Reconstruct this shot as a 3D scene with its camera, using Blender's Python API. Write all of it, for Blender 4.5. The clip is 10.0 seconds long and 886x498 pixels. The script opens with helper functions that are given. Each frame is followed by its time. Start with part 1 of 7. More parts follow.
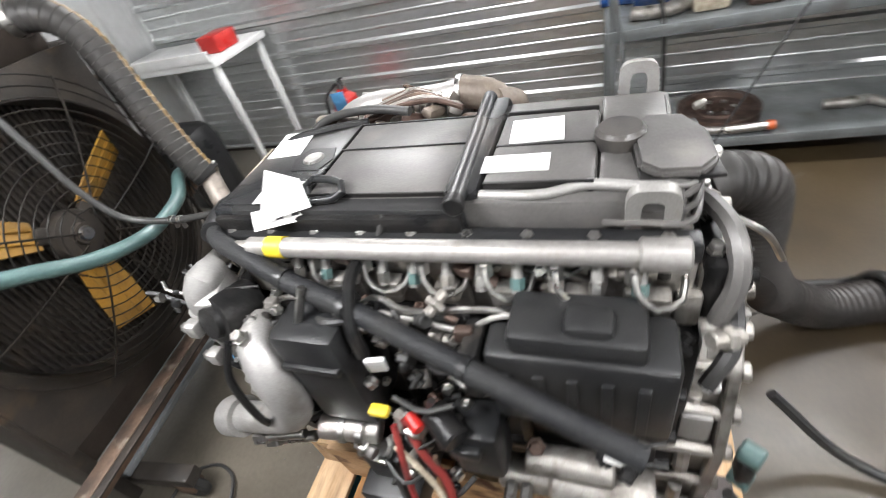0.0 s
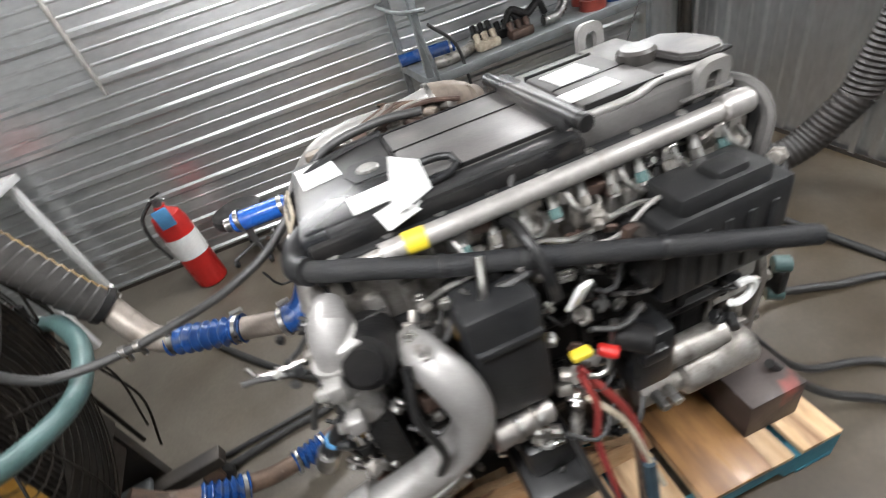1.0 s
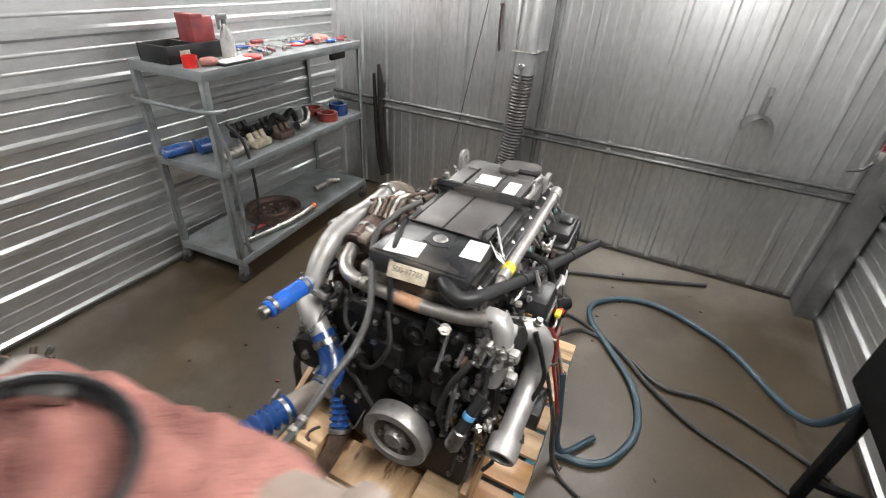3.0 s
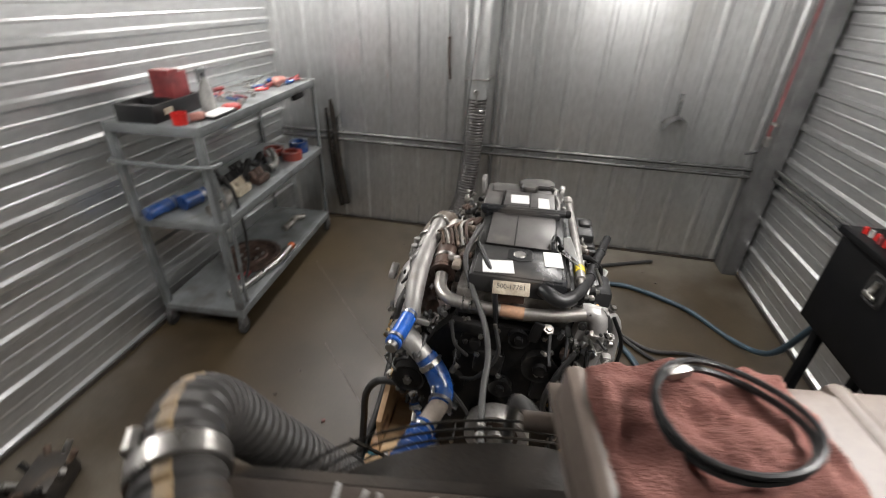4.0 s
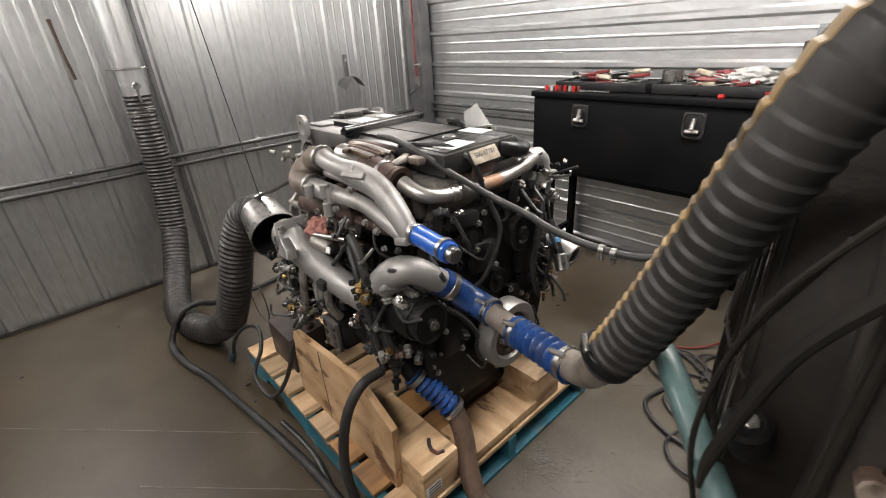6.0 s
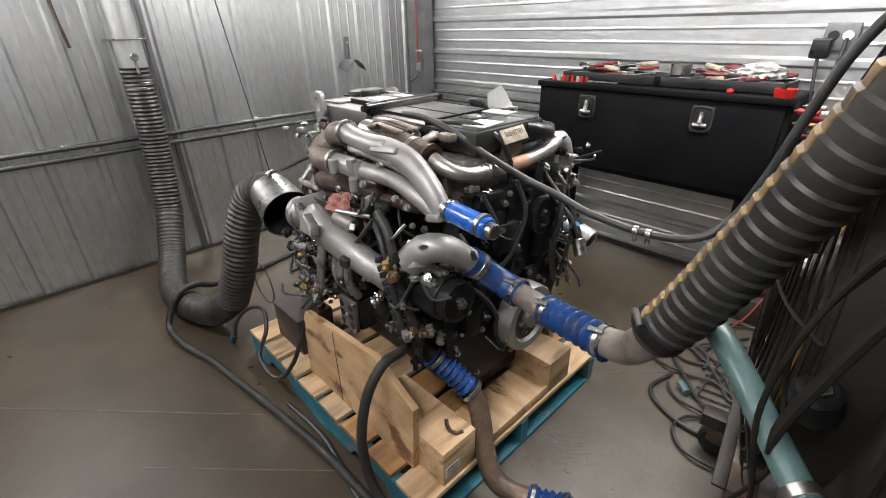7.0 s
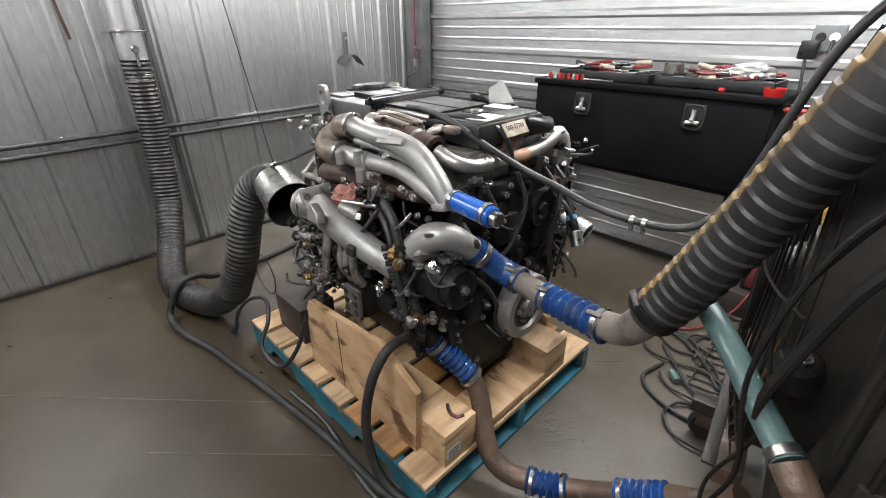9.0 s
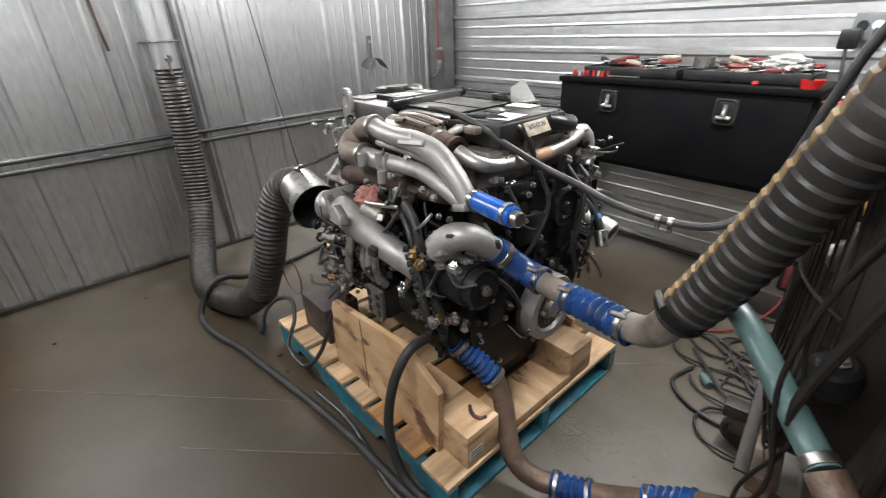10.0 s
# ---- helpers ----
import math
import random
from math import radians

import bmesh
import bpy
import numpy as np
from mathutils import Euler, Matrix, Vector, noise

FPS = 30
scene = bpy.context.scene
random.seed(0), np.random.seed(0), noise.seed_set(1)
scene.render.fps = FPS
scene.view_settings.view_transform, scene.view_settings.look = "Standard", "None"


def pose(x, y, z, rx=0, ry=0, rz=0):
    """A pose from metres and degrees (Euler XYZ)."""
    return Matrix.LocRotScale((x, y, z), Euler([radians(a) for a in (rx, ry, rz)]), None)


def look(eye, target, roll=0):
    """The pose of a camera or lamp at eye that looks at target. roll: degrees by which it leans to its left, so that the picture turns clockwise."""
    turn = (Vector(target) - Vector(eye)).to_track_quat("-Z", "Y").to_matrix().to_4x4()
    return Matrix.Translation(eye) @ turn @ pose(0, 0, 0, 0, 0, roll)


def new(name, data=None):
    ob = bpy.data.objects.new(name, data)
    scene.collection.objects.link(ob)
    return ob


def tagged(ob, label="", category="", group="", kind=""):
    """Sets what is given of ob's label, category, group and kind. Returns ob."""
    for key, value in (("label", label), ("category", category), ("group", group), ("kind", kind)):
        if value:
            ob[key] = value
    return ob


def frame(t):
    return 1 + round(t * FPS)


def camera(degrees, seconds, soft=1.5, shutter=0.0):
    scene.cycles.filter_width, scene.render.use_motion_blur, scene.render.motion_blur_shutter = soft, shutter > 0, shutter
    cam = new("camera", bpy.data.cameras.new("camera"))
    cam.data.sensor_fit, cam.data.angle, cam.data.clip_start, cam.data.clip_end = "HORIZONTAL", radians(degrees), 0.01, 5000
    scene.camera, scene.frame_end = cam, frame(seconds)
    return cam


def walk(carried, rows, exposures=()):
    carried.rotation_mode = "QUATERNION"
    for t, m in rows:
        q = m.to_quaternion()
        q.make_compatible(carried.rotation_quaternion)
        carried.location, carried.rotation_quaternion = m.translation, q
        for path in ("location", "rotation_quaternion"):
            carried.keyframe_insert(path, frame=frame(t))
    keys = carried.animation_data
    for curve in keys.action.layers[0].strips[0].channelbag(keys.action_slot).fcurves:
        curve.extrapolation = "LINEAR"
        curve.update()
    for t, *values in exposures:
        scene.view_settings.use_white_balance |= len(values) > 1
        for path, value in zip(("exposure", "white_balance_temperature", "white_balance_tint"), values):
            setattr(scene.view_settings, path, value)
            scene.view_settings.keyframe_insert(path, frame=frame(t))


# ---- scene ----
cam = camera(89.7, 10.0, soft=0.95, shutter=0.5)
PATH = [
    (0, (-0.11, 1.767, 1.477), (-0.811, 3.132, 0.194), -16.6),
    (0.5, (-0.351, 1.601, 1.524), (-0.568, 3.123, 0.244), -15.2),
    (1, (-0.678, 1.65, 1.44), (-0.451, 3.239, 0.247), -18.2),
    (1.5, (-1.036, 1.796, 1.471), (-0.479, 3.236, 0.2), -14.2),
    (2, (-1.249, 1.785, 1.468), (-0.257, 3.13, 0.369), -10.1),
    (2.5, (-1.408, 1.803, 1.696), (-0.079, 2.683, 0.488), -1.5),
    (2.7, (-1.504, 1.842, 1.729), (-0.071, 2.651, 0.592), 1.2),
    (3.8, (-1.941, 2.339, 1.865), (-0.283, 2.735, 0.819), 4.1),
    (4, (-1.972, 2.428, 1.866), (-0.272, 2.746, 0.861), 2.1),
    (4.5, (-1.955, 2.743, 1.859), (-0.154, 2.453, 1.038), -7.5),
    (5, (-1.904, 3.088, 1.761), (-0.32, 2.235, 0.886), -9.8),
    (5.5, (-1.813, 3.289, 1.543), (-0.364, 2.174, 0.732), -3.1),
    (6, (-1.669, 3.342, 1.387), (-0.307, 2.163, 0.519), -3.8),
    (7.5, (-1.586, 3.473, 1.35), (-0.307, 2.229, 0.446), -0.3),
    (8, (-1.591, 3.479, 1.353), (-0.316, 2.232, 0.446), -0.1),
    (8.5, (-1.596, 3.489, 1.348), (-0.323, 2.241, 0.442), -0.2),
    (9, (-1.603, 3.496, 1.35), (-0.332, 2.246, 0.443), -0.4),
    (9.5, (-1.606, 3.493, 1.346), (-0.336, 2.241, 0.44), -0.5),
    (10, (-1.61, 3.487, 1.347), (-0.259, 2.318, 0.447), -2.3),
]
walk(cam, [(t, look(eye, target, roll)) for t, eye, target, roll in PATH],
     [(0, 0.55, 6350, 10), (0.5, 0.6, 6350, 10), (1, 0.25, 6350, 10), (1.5, 0.08, 6400, 10), (2, -0.15, 6450, 10), (2.5, 0.15, 6450, 10), (3.2, 0.1, 6600, 10), (4, -0.38, 6700, 11), (4.5, -0.6, 6750, 12),
      (5, -0.55, 6850, 13), (5.5, -0.4, 6900, 13), (6, -0.12, 6850, 13), (7.5, 0.04, 6400, 10), (10, 0.04, 6400, 10)])

# ---- light ----
world = bpy.data.worlds.new("world")
scene.world = world
world.use_nodes = True
world.node_tree.nodes["Background"].inputs[0].default_value = (0.9, 0.95, 1.0, 1)
world.node_tree.nodes["Background"].inputs[1].default_value = 0.02
LAMPS = [(0.98, 3.95, 2.2), (0.98, 1.75, 2.2), (-1.25, 3.85, 2.2), (-1.15, 1.6, 2.2)]
LAMP_WATTS = (26.0, 23.0, 21.0, 36.0)
TUBE_GLOW = (44.0, 42.0, 36.0, 54.0)
for (lx, ly, lz), watts in zip(LAMPS, LAMP_WATTS):
    data = bpy.data.lights.new("strip_light", "AREA")
    data.shape, data.size, data.size_y, data.energy = "RECTANGLE", 1.0, 0.16, watts
    data.color = (1.0, 0.985, 0.99)
    new("strip_light_glow", data).matrix_world = pose(lx, ly, lz)


# ---- helpers of this scene ----
ORIGIN = {}


def bmn():
    return bmesh.new()


def part(name, bm, material, parent=None, label="", soft=35):
    """Link a bmesh, given in world coordinates, as one mesh object under a thing or part."""
    base = ORIGIN.get(parent, Vector((0, 0, 0))) if parent else Vector((0, 0, 0))
    bmesh.ops.translate(bm, verts=bm.verts, vec=-base)
    me = bpy.data.meshes.new(name)
    bm.to_mesh(me)
    bm.free()
    for p in me.polygons:
        p.use_smooth = True
    me.set_sharp_from_angle(angle=radians(soft))
    me.materials.append(material)
    ob = new(name, me)
    if parent:
        ob.parent = parent
        ORIGIN[ob] = base
    if label:
        tagged(ob, label)
    return ob


def thing(name, at, label, category, group="", kind=""):
    ob = new(name)
    ob.location = at
    ob.empty_display_size = 0.05
    ORIGIN[ob] = Vector(at)
    return tagged(ob, label, category, group, kind)


def solo(name, bm, material, label, category, group="", kind="", soft=35):
    """A thing of one mesh: its origin at the middle of its base."""
    lo = [min(v.co[i] for v in bm.verts) for i in range(3)]
    hi = [max(v.co[i] for v in bm.verts) for i in range(3)]
    base = Vector(((lo[0] + hi[0]) / 2, (lo[1] + hi[1]) / 2, lo[2]))
    bmesh.ops.translate(bm, verts=bm.verts, vec=-base)
    ob = part(name, bm, material, None, "", soft)
    ob.location = base
    ORIGIN[ob] = base
    return tagged(ob, label, category, group, kind)


def box(bm, lo, hi, bevel=0.004, m=None):
    lo, hi = Vector(lo), Vector(hi)
    size = hi - lo
    r = bmesh.ops.create_cube(bm, size=1.0)
    vs = r["verts"]
    bmesh.ops.scale(bm, verts=vs, vec=size)
    bmesh.ops.translate(bm, verts=vs, vec=(lo + hi) / 2)
    if bevel > 0:
        es = list({e for v in vs for e in v.link_edges})
        b = min(bevel, 0.45 * min(abs(c) for c in size))
        out = bmesh.ops.bevel(bm, geom=es, offset=b, segments=2, affect="EDGES", profile=0.5)
        vs = list({v for f in out["faces"] for v in f.verts} | {v for v in vs if v.is_valid})
    if m is not None:
        bmesh.ops.transform(bm, matrix=m, verts=vs)
    return vs


def cbox(bm, c, size, bevel=0.004, rot=(0, 0, 0)):
    h = Vector(size) / 2
    return box(bm, -h, h, bevel, pose(*c, *rot))


def frame_to(a, b):
    a, b = Vector(a), Vector(b)
    q = (b - a).to_track_quat("Z", "Y")
    return Matrix.Translation(a) @ q.to_matrix().to_4x4()


def lathe(bm, profile, m, n=24):
    """profile: (radius, height) pairs along m's z axis."""
    rings = []
    for r, z in profile:
        if r < 1e-5:
            rings.append([bm.verts.new(m @ Vector((0, 0, z)))])
        else:
            rings.append([bm.verts.new(m @ Vector((r * math.cos(2 * math.pi * k / n), r * math.sin(2 * math.pi * k / n), z))) for k in range(n)])
    for a, b in zip(rings, rings[1:]):
        for k in range(n):
            k2 = (k + 1) % n
            f = [a[k % len(a)], a[k2 % len(a)], b[k2 % len(b)], b[k % len(b)]]
            u = []
            for v in f:
                if v not in u:
                    u.append(v)
            if len(u) > 2:
                bm.faces.new(u)
    return rings


def rod(bm, a, b, r, n=14, chamfer=0.15):
    a, b = Vector(a), Vector(b)
    length, c = (b - a).length, min(r * chamfer, (b - a).length * 0.3)
    lathe(bm, [(0, 0), (r - c, 0), (r, c), (r, length - c), (r - c, length), (0, length)], frame_to(a, b), n)


def hexbolt(bm, at, axis, r=0.009, h=0.008):
    at, axis = Vector(at), Vector(axis).normalized()
    m = frame_to(at, at + axis)
    lathe(bm, [(0, 0), (r * 1.35, 0), (r * 1.35, h * 0.25), (r, h * 0.25), (r, h * 0.9), (r * 0.85, h), (0, h)], m, 6)


def spline(pts, step=0.02):
    """Points evenly along a smooth curve through pts (the fourth number is a radius)."""
    p = [np.array(q, float) for q in pts]
    p = [2 * p[0] - p[1]] + p + [2 * p[-1] - p[-2]]
    fine = []
    for i in range(1, len(p) - 2):
        for u in np.linspace(0, 1, 24, endpoint=False):
            a, b, c, d = p[i - 1], p[i], p[i + 1], p[i + 2]
            fine.append(0.5 * (2 * b + (c - a) * u + (2 * a - 5 * b + 4 * c - d) * u * u + (3 * b - a - 3 * c + d) * u ** 3))
    fine.append(p[-2])
    fine = np.array(fine)
    seg = np.linalg.norm(np.diff(fine[:, :3], axis=0), axis=1)
    s = np.concatenate([[0], np.cumsum(seg)])
    k = max(2, int(round(s[-1] / step)) + 1)
    t = np.linspace(0, s[-1], k)
    return np.stack([np.interp(t, s, fine[:, j]) for j in range(fine.shape[1])], 1), t


def corrugate(s, wave, pitch):
    """Round waves, or for a negative wave overlapping stepped ribs."""
    if wave < 0:
        f = (s / pitch) % 1.0
        return -wave * (2 * min(f / 0.8, (1 - f) / 0.2) - 1)
    return wave * math.cos(2 * math.pi * s / pitch)


def tube(bm, pts, r=0.01, n=12, step=0.02, wave=0.0, pitch=0.02, caps=True, sides=None):
    """A round hose along a smooth curve; wave and pitch make it corrugated."""
    c, t = spline(pts, min(step, pitch / (10 if wave < 0 else 6)) if wave else step)
    pos = c[:, :3]
    rad = c[:, 3] if c.shape[1] > 3 else np.full(len(c), r)
    tan = np.gradient(pos, axis=0)
    tan /= np.linalg.norm(tan, axis=1)[:, None]
    up = np.array([0, 0, 1.0]) if abs(tan[0][2]) < 0.9 else np.array([1.0, 0, 0])
    u = np.cross(tan[0], up)
    u /= np.linalg.norm(u)
    rings = []
    for i in range(len(pos)):
        u = u - tan[i] * (u @ tan[i])
        u /= np.linalg.norm(u)
        w = np.cross(tan[i], u)
        rr = rad[i] + (corrugate(t[i], wave, pitch) if wave else 0)
        rings.append([bm.verts.new(pos[i] + rr * (math.cos(2 * math.pi * k / n) * u + math.sin(2 * math.pi * k / n) * w)) for k in range(n)])
    for a, b in zip(rings, rings[1:]):
        for k in range(n):
            bm.faces.new((a[k], a[(k + 1) % n], b[(k + 1) % n], b[k]))
    if caps:
        bm.faces.new(rings[0][::-1])
        bm.faces.new(rings[-1])
    return pos


def sector(bm, pts, r, way, half, wave, pitch, n=9):
    """A strip of hose surface round the side that faces way."""
    c, t = spline(pts, pitch / 10)
    tan = np.gradient(c, axis=0)
    rings = []
    for q, d, s in zip(c, tan, t):
        d = d / np.linalg.norm(d)
        u = np.array(way) - d * (np.array(way) @ d)
        u /= np.linalg.norm(u)
        w = np.cross(d, u)
        rr = r + corrugate(s, wave, pitch)
        row = []
        for k in range(n):
            a = -half + 2 * half * k / (n - 1)
            row.append(bm.verts.new(q + (rr - (0.004 if k in (0, n - 1) else 0)) * (math.cos(a) * u + math.sin(a) * w)))
        rings.append(row)
    for a, b in zip(rings, rings[1:]):
        for k in range(n - 1):
            bm.faces.new((a[k], a[k + 1], b[k + 1], b[k]))
    bmesh.ops.recalc_face_normals(bm, faces=bm.faces)


def plate(bm, outline, thick, m):
    """A flat plate: its outline in m's xy plane, thick along m's z."""
    low = [bm.verts.new(m @ Vector((x, y, 0))) for x, y in outline]
    top = [bm.verts.new(m @ Vector((x, y, thick))) for x, y in outline]
    bm.faces.new(low[::-1])
    bm.faces.new(top)
    for k in range(len(low)):
        k2 = (k + 1) % len(low)
        bm.faces.new((low[k], low[k2], top[k2], top[k]))


def ringplate(bm, ro, ri, thick, m, n=24, stretch=1.0):
    lathe(bm, [(ri, 0), (ro, 0), (ro, thick), (ri, thick), (ri, 0)], m @ Matrix.Diagonal((1, stretch, 1, 1)), n)


def one(fn, *a, **k):
    bm = bmn()
    fn(bm, *a, **k)
    return bm


# ---- materials ----
def material(name, colour, rough=0.5, metal=0.0, second=None, scale=8.0, detail=6.0, mix=(0.35, 0.65), bump=0.1, grain=120.0,
             stretch=(1, 1, 1), rough_var=0.12, coat=0.0, per_piece=0.0, dirt=None, dirt_at=(0.55, 0.75), dirt_scale=3.0):
    mat = bpy.data.materials.new(name)
    mat.use_nodes = True
    t = mat.node_tree
    bsdf = t.nodes["Principled BSDF"]
    tex = t.nodes.new("ShaderNodeTexCoord")
    mp = t.nodes.new("ShaderNodeMapping")
    mp.inputs["Scale"].default_value = stretch
    geo = t.nodes.new("ShaderNodeNewGeometry")
    t.links.new(geo.outputs["Position"], mp.inputs["Vector"])

    def noise_at(sc, dt=6.0):
        n = t.nodes.new("ShaderNodeTexNoise")
        n.inputs["Scale"].default_value, n.inputs["Detail"].default_value = sc, dt
        t.links.new(mp.outputs["Vector"], n.inputs["Vector"])
        return n

    def ramp(src, a, b):
        r = t.nodes.new("ShaderNodeMapRange")
        r.inputs["From Min"].default_value, r.inputs["From Max"].default_value = a, b
        t.links.new(src, r.inputs["Value"])
        return r.outputs["Result"]

    def blend(fac, a, b, mode="MIX"):
        m = t.nodes.new("ShaderNodeMix")
        m.data_type, m.blend_type = "RGBA", mode
        for sock, v in ((m.inputs[0], fac), (m.inputs[6], a), (m.inputs[7], b)):
            if isinstance(v, (int, float)):
                sock.default_value = v
            elif isinstance(v, tuple):
                sock.default_value = (*v, 1)
            else:
                t.links.new(v, sock)
        return m.outputs[2]

    big = noise_at(scale, detail)
    fine = noise_at(grain, 3.0)
    second = second or tuple(c * 0.72 for c in colour)
    col = blend(ramp(big.outputs["Fac"], *mix), colour, second)
    col = blend(ramp(fine.outputs["Fac"], 0.3, 0.7), col, blend(0.16, col, (0, 0, 0)))
    if dirt:
        spots = noise_at(dirt_scale, 8.0)
        col = blend(ramp(spots.outputs["Fac"], *dirt_at), col, dirt)
    if per_piece:
        info = t.nodes.new("ShaderNodeObjectInfo")
        hsv = t.nodes.new("ShaderNodeHueSaturation")
        t.links.new(ramp(info.outputs["Random"], 0, 1), hsv.inputs["Value"])
        rng = hsv.inputs["Value"].links[0].from_node
        rng.inputs["To Min"].default_value, rng.inputs["To Max"].default_value = 1 - per_piece, 1 + per_piece
        t.links.new(col, hsv.inputs["Color"])
        col = hsv.outputs["Color"]
    t.links.new(col, bsdf.inputs["Base Color"])
    rr = t.nodes.new("ShaderNodeMapRange")
    rr.inputs["To Min"].default_value, rr.inputs["To Max"].default_value = max(0.03, rough - rough_var), min(1, rough + rough_var)
    t.links.new(big.outputs["Fac"], rr.inputs["Value"])
    rr.inputs["From Min"].default_value, rr.inputs["From Max"].default_value = 0.25, 0.75
    t.links.new(rr.outputs["Result"], bsdf.inputs["Roughness"])
    bsdf.inputs["Metallic"].default_value = metal
    bsdf.inputs["Coat Weight"].default_value = coat
    if bump:
        b = t.nodes.new("ShaderNodeBump")
        b.inputs["Strength"].default_value, b.inputs["Distance"].default_value = bump, 0.004
        t.links.new(fine.outputs["Fac"], b.inputs["Height"])
        t.links.new(b.outputs["Normal"], bsdf.inputs["Normal"])
    return mat


M_WALL_V = material("galvanised_sheet", (0.72, 0.73, 0.725), 0.33, 0.93, (0.63, 0.64, 0.635), 2.2, 5, bump=0.012, grain=40, stretch=(1, 1, 0.35), dirt=(0.4, 0.39, 0.36), dirt_at=(0.6, 0.92), dirt_scale=2.6, rough_var=0.06)
M_WALL_H = material("galvanised_sheet_flat", (0.75, 0.76, 0.76), 0.34, 0.93, (0.66, 0.67, 0.67), 2.2, 5, bump=0.012, grain=40, stretch=(0.35, 1, 1), dirt=(0.42, 0.42, 0.4), dirt_at=(0.62, 0.92), dirt_scale=2.6, rough_var=0.06)
M_FLOOR = material("worn_concrete", (0.148, 0.13, 0.103), 0.38, 0, (0.098, 0.085, 0.066), 1.9, 9, bump=0.05, grain=60, rough_var=0.1, dirt=(0.06, 0.05, 0.04), dirt_at=(0.58, 0.8), dirt_scale=1.6)
# brown dirt and painted shade by the east wall and before the tool chest
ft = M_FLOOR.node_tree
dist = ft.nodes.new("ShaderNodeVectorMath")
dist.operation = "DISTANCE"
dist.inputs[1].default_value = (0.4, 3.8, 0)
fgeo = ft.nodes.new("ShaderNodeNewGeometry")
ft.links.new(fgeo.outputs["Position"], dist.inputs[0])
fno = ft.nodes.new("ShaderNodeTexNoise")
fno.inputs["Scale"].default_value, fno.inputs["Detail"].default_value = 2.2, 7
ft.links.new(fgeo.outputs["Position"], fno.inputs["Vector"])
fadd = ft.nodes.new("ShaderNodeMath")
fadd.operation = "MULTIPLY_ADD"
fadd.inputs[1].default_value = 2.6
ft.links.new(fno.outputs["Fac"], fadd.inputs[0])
# second centre: floor colour darkened in place of the shade round the chest
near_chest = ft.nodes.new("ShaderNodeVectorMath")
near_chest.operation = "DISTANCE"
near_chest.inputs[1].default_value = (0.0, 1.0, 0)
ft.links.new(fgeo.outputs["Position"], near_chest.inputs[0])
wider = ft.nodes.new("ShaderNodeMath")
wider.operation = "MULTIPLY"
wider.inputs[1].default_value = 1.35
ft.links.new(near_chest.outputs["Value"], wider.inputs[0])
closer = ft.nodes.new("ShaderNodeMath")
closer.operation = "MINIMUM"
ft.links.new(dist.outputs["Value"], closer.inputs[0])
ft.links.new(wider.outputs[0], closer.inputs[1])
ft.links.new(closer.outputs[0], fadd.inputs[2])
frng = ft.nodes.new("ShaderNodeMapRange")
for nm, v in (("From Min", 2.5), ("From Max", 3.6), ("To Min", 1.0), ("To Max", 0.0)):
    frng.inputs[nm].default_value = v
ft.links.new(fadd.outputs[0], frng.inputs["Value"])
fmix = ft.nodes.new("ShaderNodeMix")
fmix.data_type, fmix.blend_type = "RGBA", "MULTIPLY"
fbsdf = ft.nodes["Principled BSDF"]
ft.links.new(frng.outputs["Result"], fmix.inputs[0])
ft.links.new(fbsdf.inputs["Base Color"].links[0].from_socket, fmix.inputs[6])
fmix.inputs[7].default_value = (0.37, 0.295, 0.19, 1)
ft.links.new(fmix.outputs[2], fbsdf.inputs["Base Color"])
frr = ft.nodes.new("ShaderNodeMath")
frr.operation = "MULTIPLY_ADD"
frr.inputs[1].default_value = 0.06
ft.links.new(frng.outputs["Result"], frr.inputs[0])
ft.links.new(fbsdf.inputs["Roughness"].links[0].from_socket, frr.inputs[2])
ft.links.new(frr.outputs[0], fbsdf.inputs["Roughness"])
M_CEIL = material("white_ceiling_sheet", (0.75, 0.75, 0.74), 0.5, 0, None, 3, bump=0.02)
M_STEELBOX = material("structural_steel", (0.2, 0.2, 0.2), 0.45, 0.6, (0.13, 0.13, 0.13), 6)
M_CONDUIT = material("dull_conduit", (0.12, 0.12, 0.115), 0.5, 0.6, (0.07, 0.07, 0.07), 5)
M_ALU = material("cast_aluminium", (0.4, 0.39, 0.375), 0.5, 0.6, (0.32, 0.31, 0.295), 9, bump=0.06, grain=300, dirt=(0.16, 0.145, 0.13), dirt_at=(0.55, 0.8), dirt_scale=11, rough_var=0.08)
M_ALU_DIRTY = material("grimy_cast_aluminium", (0.46, 0.44, 0.41), 0.45, 0.75, (0.27, 0.25, 0.225), 14, bump=0.15, grain=240, dirt=(0.08, 0.07, 0.06), dirt_at=(0.5, 0.72), dirt_scale=22)
M_STEEL = material("dull_zinc_steel", (0.52, 0.51, 0.49), 0.33, 1.0, (0.36, 0.35, 0.33), 24, bump=0.05, dirt=(0.16, 0.14, 0.12), dirt_at=(0.58, 0.75), dirt_scale=40)
M_WATER = material("wet_drops", (0.17, 0.16, 0.15), 0.06, 0, (0.2, 0.19, 0.175), 60, bump=0, rough_var=0.02)
M_MATTE_BLACK = material("matte_black", (0.006, 0.006, 0.006), 0.85, 0, (0.01, 0.01, 0.01), 20, bump=0.1)
M_PIPE = material("brushed_pipe", (0.52, 0.5, 0.47), 0.4, 0.9, (0.36, 0.335, 0.31), 12, bump=0.04, dirt=(0.22, 0.19, 0.16), dirt_at=(0.56, 0.78), dirt_scale=14)
